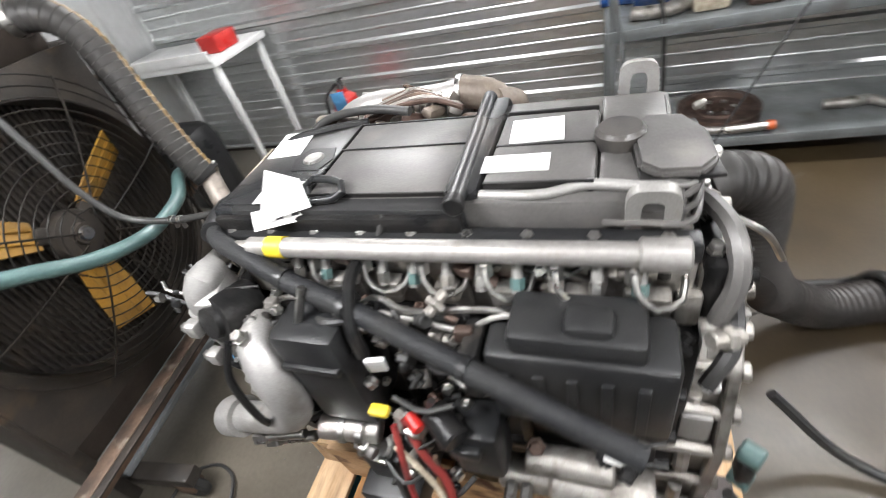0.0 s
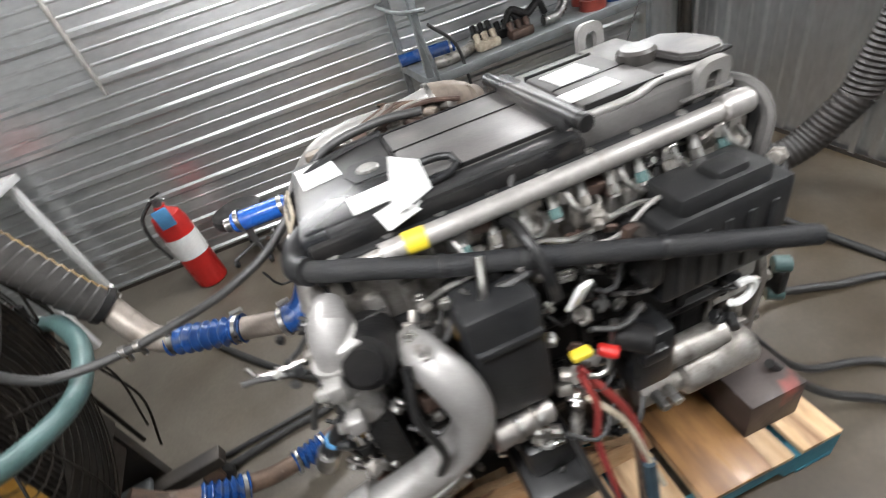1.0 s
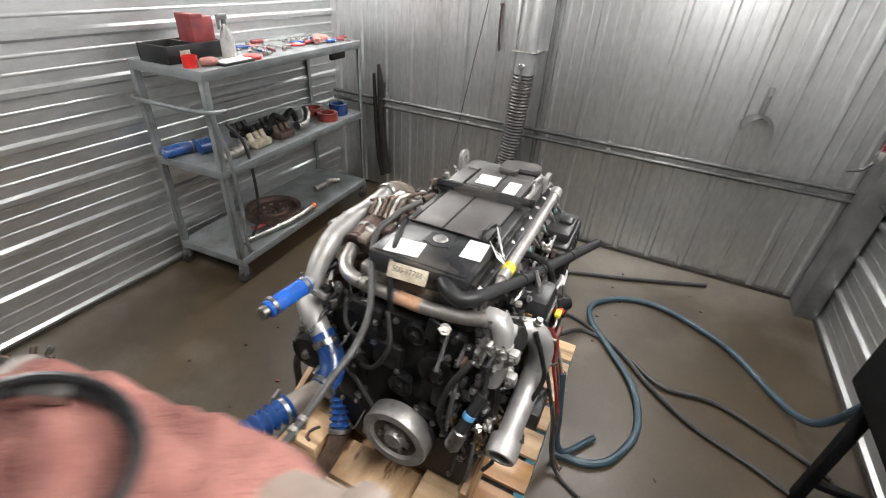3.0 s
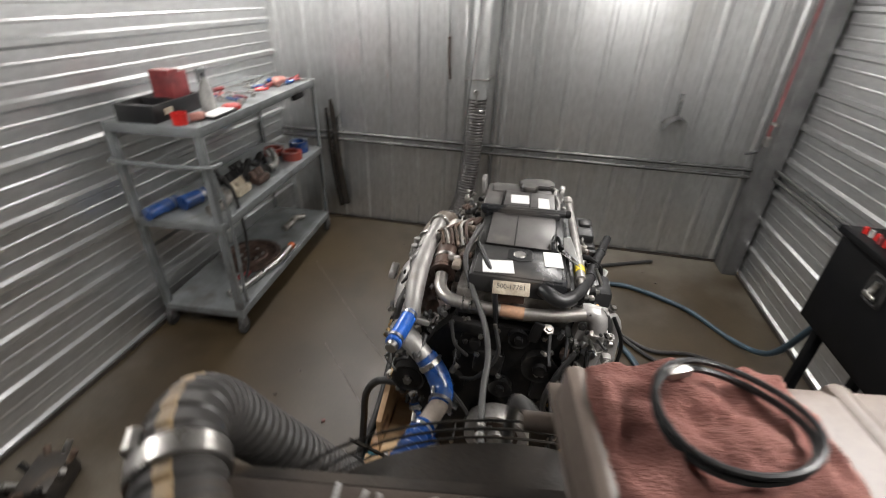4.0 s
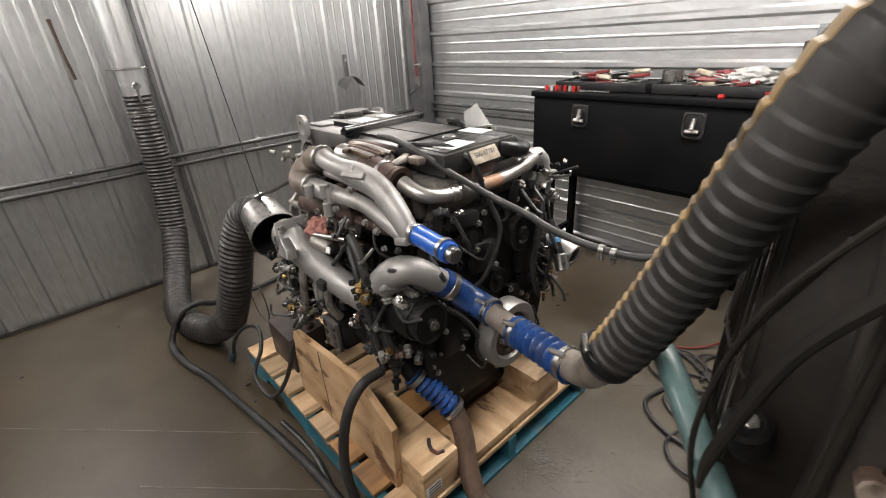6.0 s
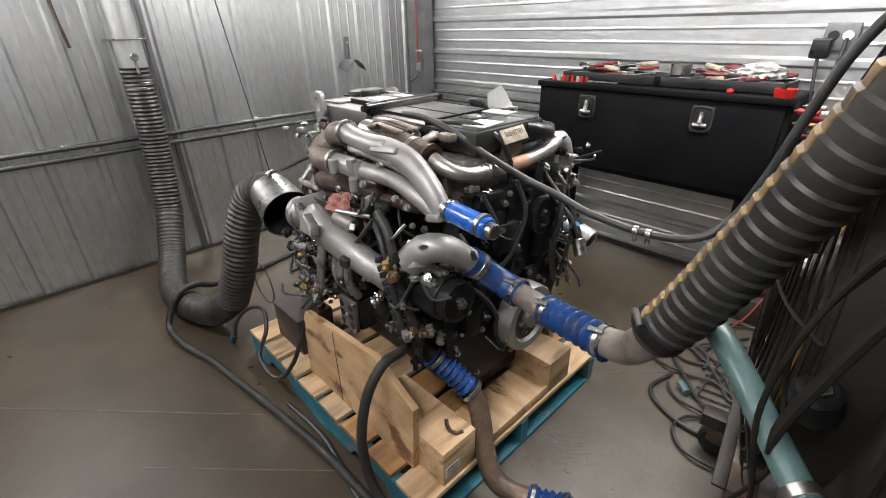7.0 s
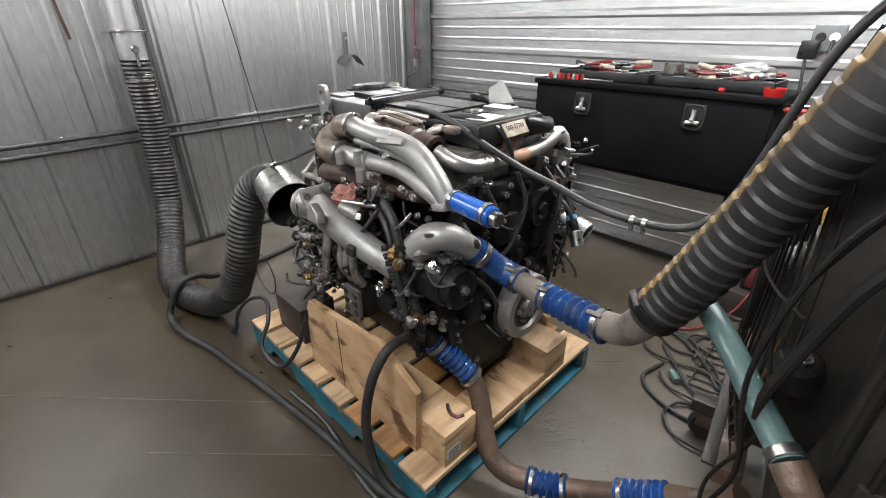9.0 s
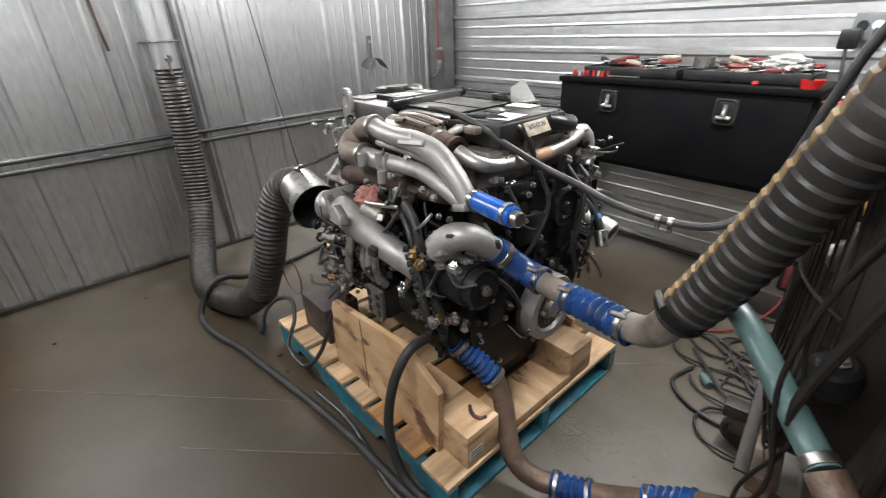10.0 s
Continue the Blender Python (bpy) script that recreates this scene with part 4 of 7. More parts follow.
part("rear_bracket", one(cbox, (0.03, 2.27, 0.99), (0.06, 0.07, 0.05), 0.012), M_ALU_DIRTY, E)

# foam-wrapped hose across the side
fo = part("foam_hose", one(tube, [(-0.81, 2.25, 1.055), (-0.77, 2.215, 1.06), (-0.70, 2.19, 1.048), (-0.6, 2.16, 1.022), (-0.49, 2.137, 0.996), (-0.3, 2.085, 0.955), (-0.064, 2.022, 0.905)], 0.0175, 16), M_FOAM, E, "black foam-wrapped hose")
for k in range(3):
    part("foam_band", one(ringplate, 0.0195, 0.0165, 0.012, frame_to(((-0.62, 2.1654, 1.0275), (-0.5, 2.139, 0.9985), (-0.3, 2.085, 0.955))[k], ((-0.52, 2.144, 1.003), (-0.4, 2.11, 0.978), (-0.2, 2.058, 0.934))[k]), 16), M_PLASTIC, E)
part("foam_elbow", one(tube, [(-0.79, 2.33, 1.07), (-0.815, 2.30, 1.065), (-0.82, 2.265, 1.055), (-0.80, 2.235, 1.06)], 0.023, 14), M_PLASTIC, E)
part("hose_bracket", one(tube, [(-0.49, 2.2, 1.03), (-0.485, 2.16, 1.03), (-0.475, 2.11, 0.985), (-0.47, 2.1, 0.93)], 0.011, 8), M_BLACK, E)
part("bracket_tag", one(cbox, (-0.44, 2.085, 0.93), (0.03, 0.008, 0.06), 0.003, (20, 10, 20)), M_PAPER, E, "white tag on the hose bracket")

# air elbow casting, black housing and pumps: south front
ae = part("air_elbow", one(tube, [(-0.70, 2.15, 0.925, 0.028), (-0.69, 2.105, 0.925, 0.034), (-0.665, 2.072, 0.88, 0.037), (-0.655, 2.062, 0.81, 0.036), (-0.685, 2.066, 0.74, 0.035), (-0.765, 2.07, 0.69, 0.034), (-0.87, 2.072, 0.66, 0.033)], 0.04, 20), M_ALU, E, "smooth cast aluminium air elbow")
part("elbow_mouth", one(lathe, [(0.03, 0), (0.045, 0), (0.045, 0.045), (0.041, 0.055), (0.03, 0.055), (0.03, 0)], frame_to((-0.86, 2.072, 0.663), (-0.96, 2.073, 0.636)), 22), M_ALU, ae)
part("elbow_cap", one(hexbolt, (-0.69, 2.085, 0.958), (0, -0.3, 1), 0.011, 0.016), M_STEEL, ae)
part("side_branch", one(rod, (-0.64, 2.07, 0.70), (-0.52, 2.09, 0.68), 0.026), M_PIPE, ae)
for x in (-0.60, -0.56):
    part("band", one(rod, (x, 2.077, 0.693), (x + 0.014, 2.079, 0.691), 0.03, 18, 0.05), M_STEEL, ae)
part("side_hose", one(tube, [(-0.72, 2.08, 0.95), (-0.735, 2.045, 0.88), (-0.72, 2.03, 0.79), (-0.75, 2.05, 0.70)], 0.007, 8), M_BLACK, ae)
bm = bmn()
box(bm, (-0.63, 2.075, 0.72), (-0.5, 2.2, 0.98), 0.02)
box(bm, (-0.62, 2.068, 0.9), (-0.51, 2.09, 0.915), 0.003)
part("filter_housing", bm, M_PLASTIC, E, "black plastic filter housing")
bm = bmn()
lathe(bm, [(0, 0.03), (0.03, 0.03), (0.034, 0.02), (0.045, 0.018), (0.05, 0), (0.05, -0.06), (0, -0.06)], frame_to((-0.77, 2.13, 0.95), (-0.8, 2.0, 1.0)), 24)
part("fuel_pump", bm, M_BLACK, E)
part("pump_flange", one(cbox, (-0.79, 2.17, 0.93), (0.05, 0.09, 0.15), 0.015, (10, 0, 10)), M_ALU, E)
for k, (x, y, z) in enumerate(((-0.8, 2.06, 0.66), (-0.81, 2.05, 0.63), (-0.8, 2.06, 0.60))):
    part("fitting", one(rod, (x, y, z), (x + 0.1, y + 0.02, z + 0.01), 0.012, 12), M_STEEL, E)
    part("fitting_nut", one(rod, (x - 0.02, y - 0.004, z), (x + 0.01, y + 0.002, z + 0.002), 0.019, 6), M_STEEL, E)
bm = bmn()
box(bm, (-0.36, 2.06, 0.63), (-0.27, 2.14, 0.78), 0.015)
box(bm, (-0.35, 2.045, 0.73), (-0.3, 2.07, 0.76), 0.005)
part("solenoid", bm, M_PLASTIC, E)
part("solenoid_cap", one(rod, (-0.38, 2.09, 0.8), (-0.33, 2.05, 0.79), 0.026), M_BLACK, E)
part("red_cap", one(rod, (-0.42, 2.075, 0.8), (-0.395, 2.055, 0.795), 0.012), M_RED, E)
part("yellow_clip", one(cbox, (-0.46, 2.06, 0.83), (0.035, 0.02, 0.014), 0.004), M_YELLOW_TAPE, E)
bm = bmn()
box(bm, (-0.61, 2.02, 0.42), (-0.47, 2.2, 0.50), 0.01)
box(bm, (-0.59, 2.06, 0.50), (-0.49, 2.2, 0.60), 0.015)
part("sump_module", bm, M_PLASTIC, E, "black ribbed sump module with a pale disc")
part("disc_cap", one(rod, (-0.54, 2.08, 0.6), (-0.54, 2.076, 0.623), 0.024, 20), M_CLEAR, E)

# ---- engine: intake, turbo and pumps on the north side ----
inl = part("intake_pipe", one(tube, [(-0.43, 2.73, 1.078, 0.028), (-0.50, 2.735, 1.068, 0.027), (-0.57, 2.737, 1.064, 0.028), (-0.65, 2.737, 1.062, 0.031), (-0.73, 2.737, 1.045, 0.032), (-0.79, 2.737, 1.005, 0.031), (-0.835, 2.735, 0.955, 0.028), (-0.85, 2.733, 0.925, 0.026)], 0.03, 20), M_ALU, E, "cast aluminium twin intake pipe")
part("lower_runner", one(tube, [(-0.42, 2.775, 0.998, 0.028), (-0.52, 2.775, 0.998, 0.027), (-0.60, 2.773, 1.0, 0.023), (-0.70, 2.765, 0.995, 0.021), (-0.78, 2.755, 0.965, 0.021), (-0.835, 2.74, 0.93, 0.022)], 0.028, 18), M_ALU, inl)
part("rubber_coupling", one(tube, [(-0.36, 2.7, 1.05, 0.036), (-0.33, 2.735, 1.03, 0.038), (-0.34, 2.77, 1.0, 0.037), (-0.39, 2.778, 0.995, 0.036), (-0.43, 2.777, 0.998, 0.034)], 0.035, 18), M_COUPLING, inl, "tan rubber coupling")
part("upper_coupling", one(tube, [(-0.33, 2.71, 1.03, 0.03), (-0.37, 2.725, 1.06, 0.036), (-0.44, 2.73, 1.075, 0.037)], 0.035, 18), M_COUPLING, inl)
for a, b in (((-0.435, 2.73, 1.075), (-0.447, 2.73, 1.075)), ((-0.435, 2.777, 0.999), (-0.447, 2.777, 0.999))):
    part("clamp_band", one(rod, a, b, 0.0385, 22, 0.03), M_STEEL, inl)
for p in ((-0.48, 2.81, 1.02), (-0.57, 2.805, 0.985), (-0.56, 2.80, 1.035)):
    part("boss", one(rod, p, (p[0], p[1], p[2] - 0.04), 0.014), M_ALU, inl)
for p in ((-0.655, 2.775, 1.03), (-0.6, 2.795, 0.97), (-0.72, 2.78, 0.955), (-0.76, 2.775, 0.94)):
    part("flange_bolt", one(hexbolt, p, (-0.4, 1, 0.3), 0.008, 0.012), M_STEEL, inl)
for k in range(4):
    part("raised_lettering_bar", one(cbox, (-0.65 - 0.022 * k, 2.757, 1.085 - 0.006 * k), (0.014, 0.004, 0.012), 0.001, (30, 5, 0)), M_ALU, inl)
part("mount_flange", one(cbox, (-0.845, 2.72, 0.925), (0.05, 0.1, 0.02), 0.006, (8, 14, 0)), M_ALU, inl)
part("side_lug", one(cbox, (-0.56, 2.79, 1.0), (0.05, 0.03, 0.05), 0.01, (0, 8, 0)), M_ALU, inl)
part("lettering_panel", one(cbox, (-0.66, 2.762, 1.07), (0.11, 0.012, 0.022), 0.004, (40, 6, 0)), M_ALU, inl)
part("casting_web", one(tube, [(-0.46, 2.735, 1.035, 0.012), (-0.56, 2.735, 1.033, 0.013), (-0.68, 2.732, 1.02, 0.014), (-0.77, 2.732, 0.995, 0.016), (-0.83, 2.733, 0.955, 0.02)], 0.015, 12), M_ALU, inl)
bs = part("blue_stub", one(rod, (-0.865, 2.735, 0.952), (-1.01, 2.75, 0.948), 0.026, 22), M_BLUE_CLEAN, E, "short blue silicone hose with steel clamps")
part("stub_neck", one(rod, (-0.825, 2.733, 0.955), (-0.875, 2.736, 0.952), 0.021), M_ALU, bs)
for x in (-0.872, -0.985):
    part("clamp", one(rod, (x, 2.7365 - 0.1 * (x + 0.87), 0.9515), (x - 0.012, 2.738 - 0.1 * (x + 0.87), 0.951), 0.0285, 22, 0.03), M_STEEL, bs)
part("plug", one(rod, (-1.0, 2.749, 0.948), (-1.03, 2.752, 0.947), 0.019), M_STEEL, bs)

mf = part("exhaust_manifold", one(tube, [(-0.22, 2.71, 0.88, 0.032), (-0.35, 2.725, 0.905, 0.033), (-0.5, 2.725, 0.915, 0.03), (-0.62, 2.72, 0.92, 0.028), (-0.73, 2.71, 0.925, 0.028), (-0.78, 2.68, 0.93, 0.026)], 0.03, 18), M_MANIFOLD, E, "heat-browned exhaust manifold")
for k in range(6):
    x = -0.7 + 0.1 * k
    part("runner", one(tube, [(x, 2.62, 0.95), (x, 2.67, 0.95), (x + 0.01, 2.71, 0.93)], 0.024, 12), M_MANIFOLD, mf)
    part("stud", one(hexbolt, (x + 0.04, 2.64, 0.975), (0, 1, 0.2), 0.01, 0.02), M_STEEL, mf)
part("flange", one(cbox, (-0.60, 2.72, 0.92), (0.02, 0.085, 0.085), 0.01), M_MANIFOLD, mf)

tb = part("turbo_compressor", one(tube, [(-0.36, 2.83, 0.83, 0.036), (-0.40, 2.845, 0.82, 0.044), (-0.46, 2.85, 0.805, 0.046), (-0.54, 2.845, 0.785, 0.043), (-0.62, 2.83, 0.755, 0.04), (-0.69, 2.80, 0.715, 0.039), (-0.74, 2.77, 0.67, 0.038)], 0.045, 22), M_ALU, E, "cast aluminium turbo outlet pipe")
part("turbo_volute", one(tube, [(-0.40 + 0.075 * math.cos(a), 2.79, 0.72 + 0.075 * math.sin(a), 0.024 + 0.006 * a / 5) for a in np.linspace(0, 5.4, 16)], 0.03, 16), M_ALU_DIRTY, tb)
part("turbine_housing", one(lathe, [(0, 0), (0.04, 0), (0.075, 0.02), (0.085, 0.06), (0.075, 0.1), (0.05, 0.11), (0.045, 0.15), (0, 0.15)], frame_to((-0.36, 2.74, 0.78), (-0.1, 2.79, 0.76)), 26), M_MANIFOLD, tb)
part("turbine_outlet", one(lathe, [(0.035, 0), (0.05, 0), (0.052, 0.06), (0.056, 0.065), (0.056, 0.08), (0.035, 0.08), (0.035, 0)], frame_to((-0.23, 2.77, 0.77), (-0.1, 2.8, 0.76)), 26), M_ALU, tb)
bm = bmn()
plate(bm, [(-0.03, 0.0), (0.035, 0.0), (0.03, 0.03), (-0.012, 0.055)], 0.03, Matrix.Translation((-0.475, 2.9, 0.825)) @ pose(0, 0, 0, 80, 0, 180))
bmesh.ops.bevel(bm, geom=list(bm.edges), offset=0.003, segments=1, affect="EDGES")
part("cast_tab", bm, M_ALU, tb)
part("inlet_flange", one(cbox, (-0.345, 2.825, 0.84), (0.02, 0.11, 0.09), 0.006, (0, 25, 0)), M_ALU, tb)
for dy in (-0.045, 0.045):
    part("flange_bolt", one(hexbolt, (-0.352, 2.825 + dy, 0.865), (-1, 0, 0.5), 0.009, 0.012), M_STEEL, tb)
part("bracket_leg", one(cbox, (-0.42, 2.865, 0.68), (0.035, 0.014, 0.2), 0.005, (0, -18, 0)), M_ALU_DIRTY, tb)
for k in range(3):
    part("volute_fin", one(tube, [(-0.47 - 0.035 * k, 2.83, 0.74), (-0.475 - 0.035 * k, 2.845, 0.66), (-0.49 - 0.03 * k, 2.82, 0.6)], 0.014, 8), M_ALU_DIRTY, tb)
part("support_plate", one(cbox, (-0.37, 2.85, 0.62), (0.03, 0.012, 0.22), 0.004, (0, -25, 0)), M_ALU, tb)
part("actuator_rod", one(rod, (-0.50, 2.83, 0.875), (-0.63, 2.80, 0.885), 0.007), M_STEEL, tb)
part("actuator_can", one(rod, (-0.49, 2.83, 0.855), (-0.56, 2.815, 0.84), 0.022), M_ALU_DIRTY, tb)
part("white_tag", one(cbox, (-0.56, 2.83, 0.845), (0.07, 0.004, 0.018), 0.001, (20, 14, -8)), M_PAPER, tb)
rag = bmn()
bmesh.ops.create_icosphere(rag, subdivisions=5, radius=1.0)
for v in rag.verts:
    d = v.co.normalized()
    fold = noise.noise(d * 2.3 + Vector((3, 1, 2))) * 0.35 + noise.noise(d * 6.0) * 0.14
    v.co = Vector((-0.455, 2.775, 0.865)) + Vector((d.x * 0.062, d.y * 0.05, d.z * 0.034)) * (1 + fold)
solo("shop_rag", rag, M_RAG, "crumpled red shop rag stuffed over the turbo opening", "rag", soft=80)

bm = bmn()
box(bm, (-0.555, 2.66, 0.465), (-0.46, 2.83, 0.585), 0.016)
rod(bm, (-0.56, 2.745, 0.525), (-0.64, 2.745, 0.525), 0.042, 24)
hp = part("hydraulic_pump", bm, M_BLACK, E, "black pump with a bolted grey end plate")
part("end_plate", one(box, (-0.553, 2.828, 0.468), (-0.462, 2.846, 0.582), 0.008), M_COVER_GREY, hp)
for x in (-0.532, -0.482):
    for z in (0.492, 0.525, 0.558):
        part("plate_pocket", one(rod, (x, 2.846, z), (x, 2.8475, z), 0.012, 14), M_BLACK, hp)
for x, z in ((-0.546, 0.475), (-0.469, 0.475), (-0.546, 0.575), (-0.469, 0.575), (-0.507, 0.525)):
    part("plate_bolt", one(hexbolt, (x, 2.846, z), (0, 1, 0), 0.006, 0.006), M_STEEL, hp)
part("mount_arm", one(cbox, (-0.66, 2.74, 0.62), (0.16, 0.05, 0.03), 0.01, (0, 12, 0)), M_BLACK, hp)
part("arm_bolt", one(hexbolt, (-0.61, 2.75, 0.63), (0, 0, 1), 0.017, 0.016), M_STEEL, hp)

# alternator, water pump elbow, wire chain
al = part("alternator", one(lathe, [(0, 0.0), (0.062, 0.0), (0.068, 0.01), (0.068, 0.11), (0.055, 0.125), (0, 0.125)], frame_to((-0.87, 2.735, 0.70), (-0.6, 2.735, 0.70)), 28), M_BLACK, E, "alternator with a black pulley")
part("pulley", one(lathe, [(0, 0.012), (0.014, 0.012), (0.016, 0.004), (0.05, 0.0), (0.058, 0.006), (0.058, -0.03), (0, -0.03)], frame_to((-0.9, 2.735, 0.70), (-1.1, 2.735, 0.70)), 30), M_BLACK, al)
part("pulley_nut", one(hexbolt, (-0.91, 2.735, 0.70), (-1, 0, 0), 0.012, 0.014), M_STEEL, al)
for k in range(6):
    a = 0.9 + k * 0.55
    part("case_bolt", one(hexbolt, (-0.86, 2.735 + 0.078 * math.cos(a), 0.70 + 0.078 * math.sin(a)), (-1, 0, 0), 0.007, 0.01), M_ALU_DIRTY, al)
    part("case_rib", one(cbox, (-0.83, 2.735 + 0.07 * math.cos(a), 0.70 + 0.07 * math.sin(a)), (0.05, 0.022, 0.022), 0.006), M_ALU, al)
we = part("water_elbow", one(tube, [(-0.78, 2.79, 0.80, 0.042), (-0.825, 2.775, 0.845, 0.04), (-0.86, 2.74, 0.845, 0.037), (-0.88, 2.70, 0.815, 0.034), (-0.892, 2.665, 0.785, 0.032)], 0.036, 22), M_ALU, E, "cast aluminium coolant elbow with raised marks")
part("elbow_flange", one(cbox, (-0.8, 2.79, 0.79), (0.09, 0.07, 0.02), 0.008, (20, 30, 0)), M_ALU, we)
for p in ((-0.845, 2.79, 0.775), (-0.81, 2.76, 0.765)):
    part("flange_bolt", one(hexbolt, p, (-0.3, 0.6, 0.6), 0.009, 0.012), M_STEEL, we)
for k in range(3):
    part("raised_lettering_bar", one(cbox, (-0.815 - 0.012 * k, 2.808 - 0.006 * k, 0.862), (0.008, 0.003, 0.012), 0.0005, (35, 0, 20)), M_STEEL, we)
for k in range(13):
    f = k / 12
    for s in (-1, 1):
        part("loom_link", one(cbox, (-0.735 - 0.05 * f + 0.018 * s, 2.835 - 0.025 * f + 0.008 * s, 0.80 - 0.27 * f), (0.024, 0.02, 0.017), 0.003, (10 + 12 * s, 25 * s, 10 + 30 * (k % 2))), M_PLASTIC, E)
    if k % 4 == 1:
        part("loom_bolt", one(hexbolt, (-0.775 - 0.05 * f, 2.845 - 0.02 * f, 0.80 - 0.27 * f), (-0.4, 1, 0.2), 0.008, 0.012), M_STEEL, E)
part("loom_cable", one(tube, [(-0.66, 2.80, 0.905), (-0.72, 2.815, 0.875), (-0.745, 2.82, 0.81), (-0.77, 2.815, 0.7), (-0.80, 2.8, 0.58), (-0.79, 2.79, 0.5)], 0.013, 10), M_CABLE, E)
part("loom_cable", one(tube, [(-0.62, 2.79, 0.87), (-0.70, 2.825, 0.85), (-0.74, 2.835, 0.76), (-0.76, 2.83, 0.66), (-0.77, 2.82, 0.55)], 0.009, 8), M_CABLE, E)

# pipe over the front
fp = part("coolant_cross_pipe", one(tube, [(-0.735, 2.66, 1.035, 0.022), (-0.785, 2.652, 1.015, 0.021), (-0.818, 2.61, 1.0, 0.021), (-0.824, 2.51, 0.993, 0.02), (-0.825, 2.38, 0.99, 0.02), (-0.822, 2.27, 1.0, 0.02), (-0.81, 2.19, 1.012, 0.021)], 0.024, 20), M_PIPE, E, "silver coolant pipe across the engine front with an orange label")
part("orange_label", one(tube, [(-0.8245, 2.45, 0.9915), (-0.825, 2.42, 0.9905), (-0.825, 2.375, 0.99)], 0.0207, 20, 0.01), M_LABEL, fp)
for y in (2.575, 2.55):
    part("pipe_bead", one(rod, (-0.8225, y, 0.998), (-0.8228, y - 0.008, 0.9975), 0.024, 20, 0.1), M_STEEL, fp)
part("cooler_can", one(rod, (-0.71, 2.66, 1.035), (-0.57, 2.665, 1.06), 0.04, 24), M_MANIFOLD, E, "heat-tinted exhaust cooler can")
part("can_lip", one(ringplate, 0.044, 0.03, 0.01, frame_to((-0.716, 2.66, 1.034), (-0.8, 2.657, 1.02)), 24), M_MANIFOLD, E, "heat-browned can lip")
part("can_band", one(rod, (-0.665, 2.6615, 1.043), (-0.65, 2.662, 1.046), 0.0425, 24, 0.03), M_STEEL, E)
part("bellows", one(tube, [(-0.57, 2.665, 1.06), (-0.5, 2.665, 1.07), (-0.44, 2.66, 1.07)], 0.03, 20, 0.01, 0.005, 0.016), M_PIPE, E)
th = part("thermostat_housing", one(tube, [(-0.795, 2.2, 1.012, 0.026), (-0.80, 2.16, 1.01, 0.032), (-0.81, 2.145, 0.98, 0.029), (-0.815, 2.145, 0.92, 0.029), (-0.815, 2.15, 0.86, 0.033), (-0.81, 2.16, 0.82, 0.036)], 0.034, 18), M_ALU, E, "ribbed cast thermostat housing")
for z in (0.955, 0.925, 0.89):
    part("rib", one(ringplate, 0.035, 0.025, 0.008, pose(-0.815, 2.147, z), 22), M_ALU, th)
for dy, z in ((-0.05, 0.86), (0.045, 0.9), (-0.045, 0.94), (0.03, 0.82)):
    part("housing_bolt", one(hexbolt, (-0.84, 2.15 + dy, z), (-1, 0, 0), 0.01, 0.014), M_STEEL, th)
    part("lug", one(cbox, (-0.825, 2.15 + dy, z), (0.03, 0.03, 0.035), 0.008), M_ALU, th)
# plate with stock number
tagp = part("number_plate", one(cbox, (-0.818, 2.425, 1.075), (0.004, 0.115, 0.042), 0.002, (0, 34, 4)), M_TAGBEIGE, E, "dirty cream plate with a black stock number")
txt = bpy.data.curves.new("digits", "FONT")
txt.body, txt.size, txt.extrude, txt.align_x, txt.align_y = "500-17781", 0.021, 0.0004, "CENTER", "CENTER"
tob = bpy.data.objects.new("digits", txt)
scene.collection.objects.link(tob)
me = bpy.data.meshes.new_from_object(tob.evaluated_get(bpy.context.evaluated_depsgraph_get()))
bpy.data.objects.remove(tob)
bm = bmn()
bm.from_mesh(me)
bmesh.ops.transform(bm, matrix=pose(-0.818, 2.425, 1.075, 0, 34, 4) @ Matrix(((0, 0, -1, -0.0025), (-1, 0, 0, 0), (0, 1, 0, 0.004), (0, 0, 0, 1))), verts=bm.verts)
part("plate_digits", bm, M_INK, tagp, "black printed number")
part("plate_bracket", one(cbox, (-0.81, 2.425, 1.035), (0.012, 0.09, 0.04), 0.003, (0, -10, 4)), M_MANIFOLD, E)
strap = part("black_strap", one(tube, [(-0.6, 2.56, 1.10), (-0.68, 2.53, 1.105), (-0.76, 2.5, 1.10), (-0.82, 2.475, 1.06), (-0.84, 2.465, 1.0), (-0.84, 2.46, 0.95)], 0.009, 8), M_PLASTIC, E)
part("lift_tab", one(cbox, (-0.845, 2.33, 0.94), (0.012, 0.035, 0.08), 0.008, (12, 0, 0)), M_BLACK, E)
tagw = part("paper_tag", one(cbox, (-0.62, 2.25, 1.095), (0.12, 0.034, 0.0015), 0, (42, 6, 32)), M_PAPER, E, "white paper tag with handwriting bars")
for k in range(4):
    part("writing_bar", one(cbox, (-0.655 + 0.022 * k, 2.2275 + 0.0138 * k, 1.0985 - 0.002 * k), (0.013, 0.012, 0.0014), 0, (42, 6, 32)), M_INK, tagw)
bm = bmn()
plate(bm, [(-0.045, -0.03), (0.045, -0.03), (0.045, 0.02), (0.0, 0.05)], 0.0015, pose(-0.62, 2.245, 1.13, 75, 0, 30))
part("paper_tag", bm, M_PAPER, E)

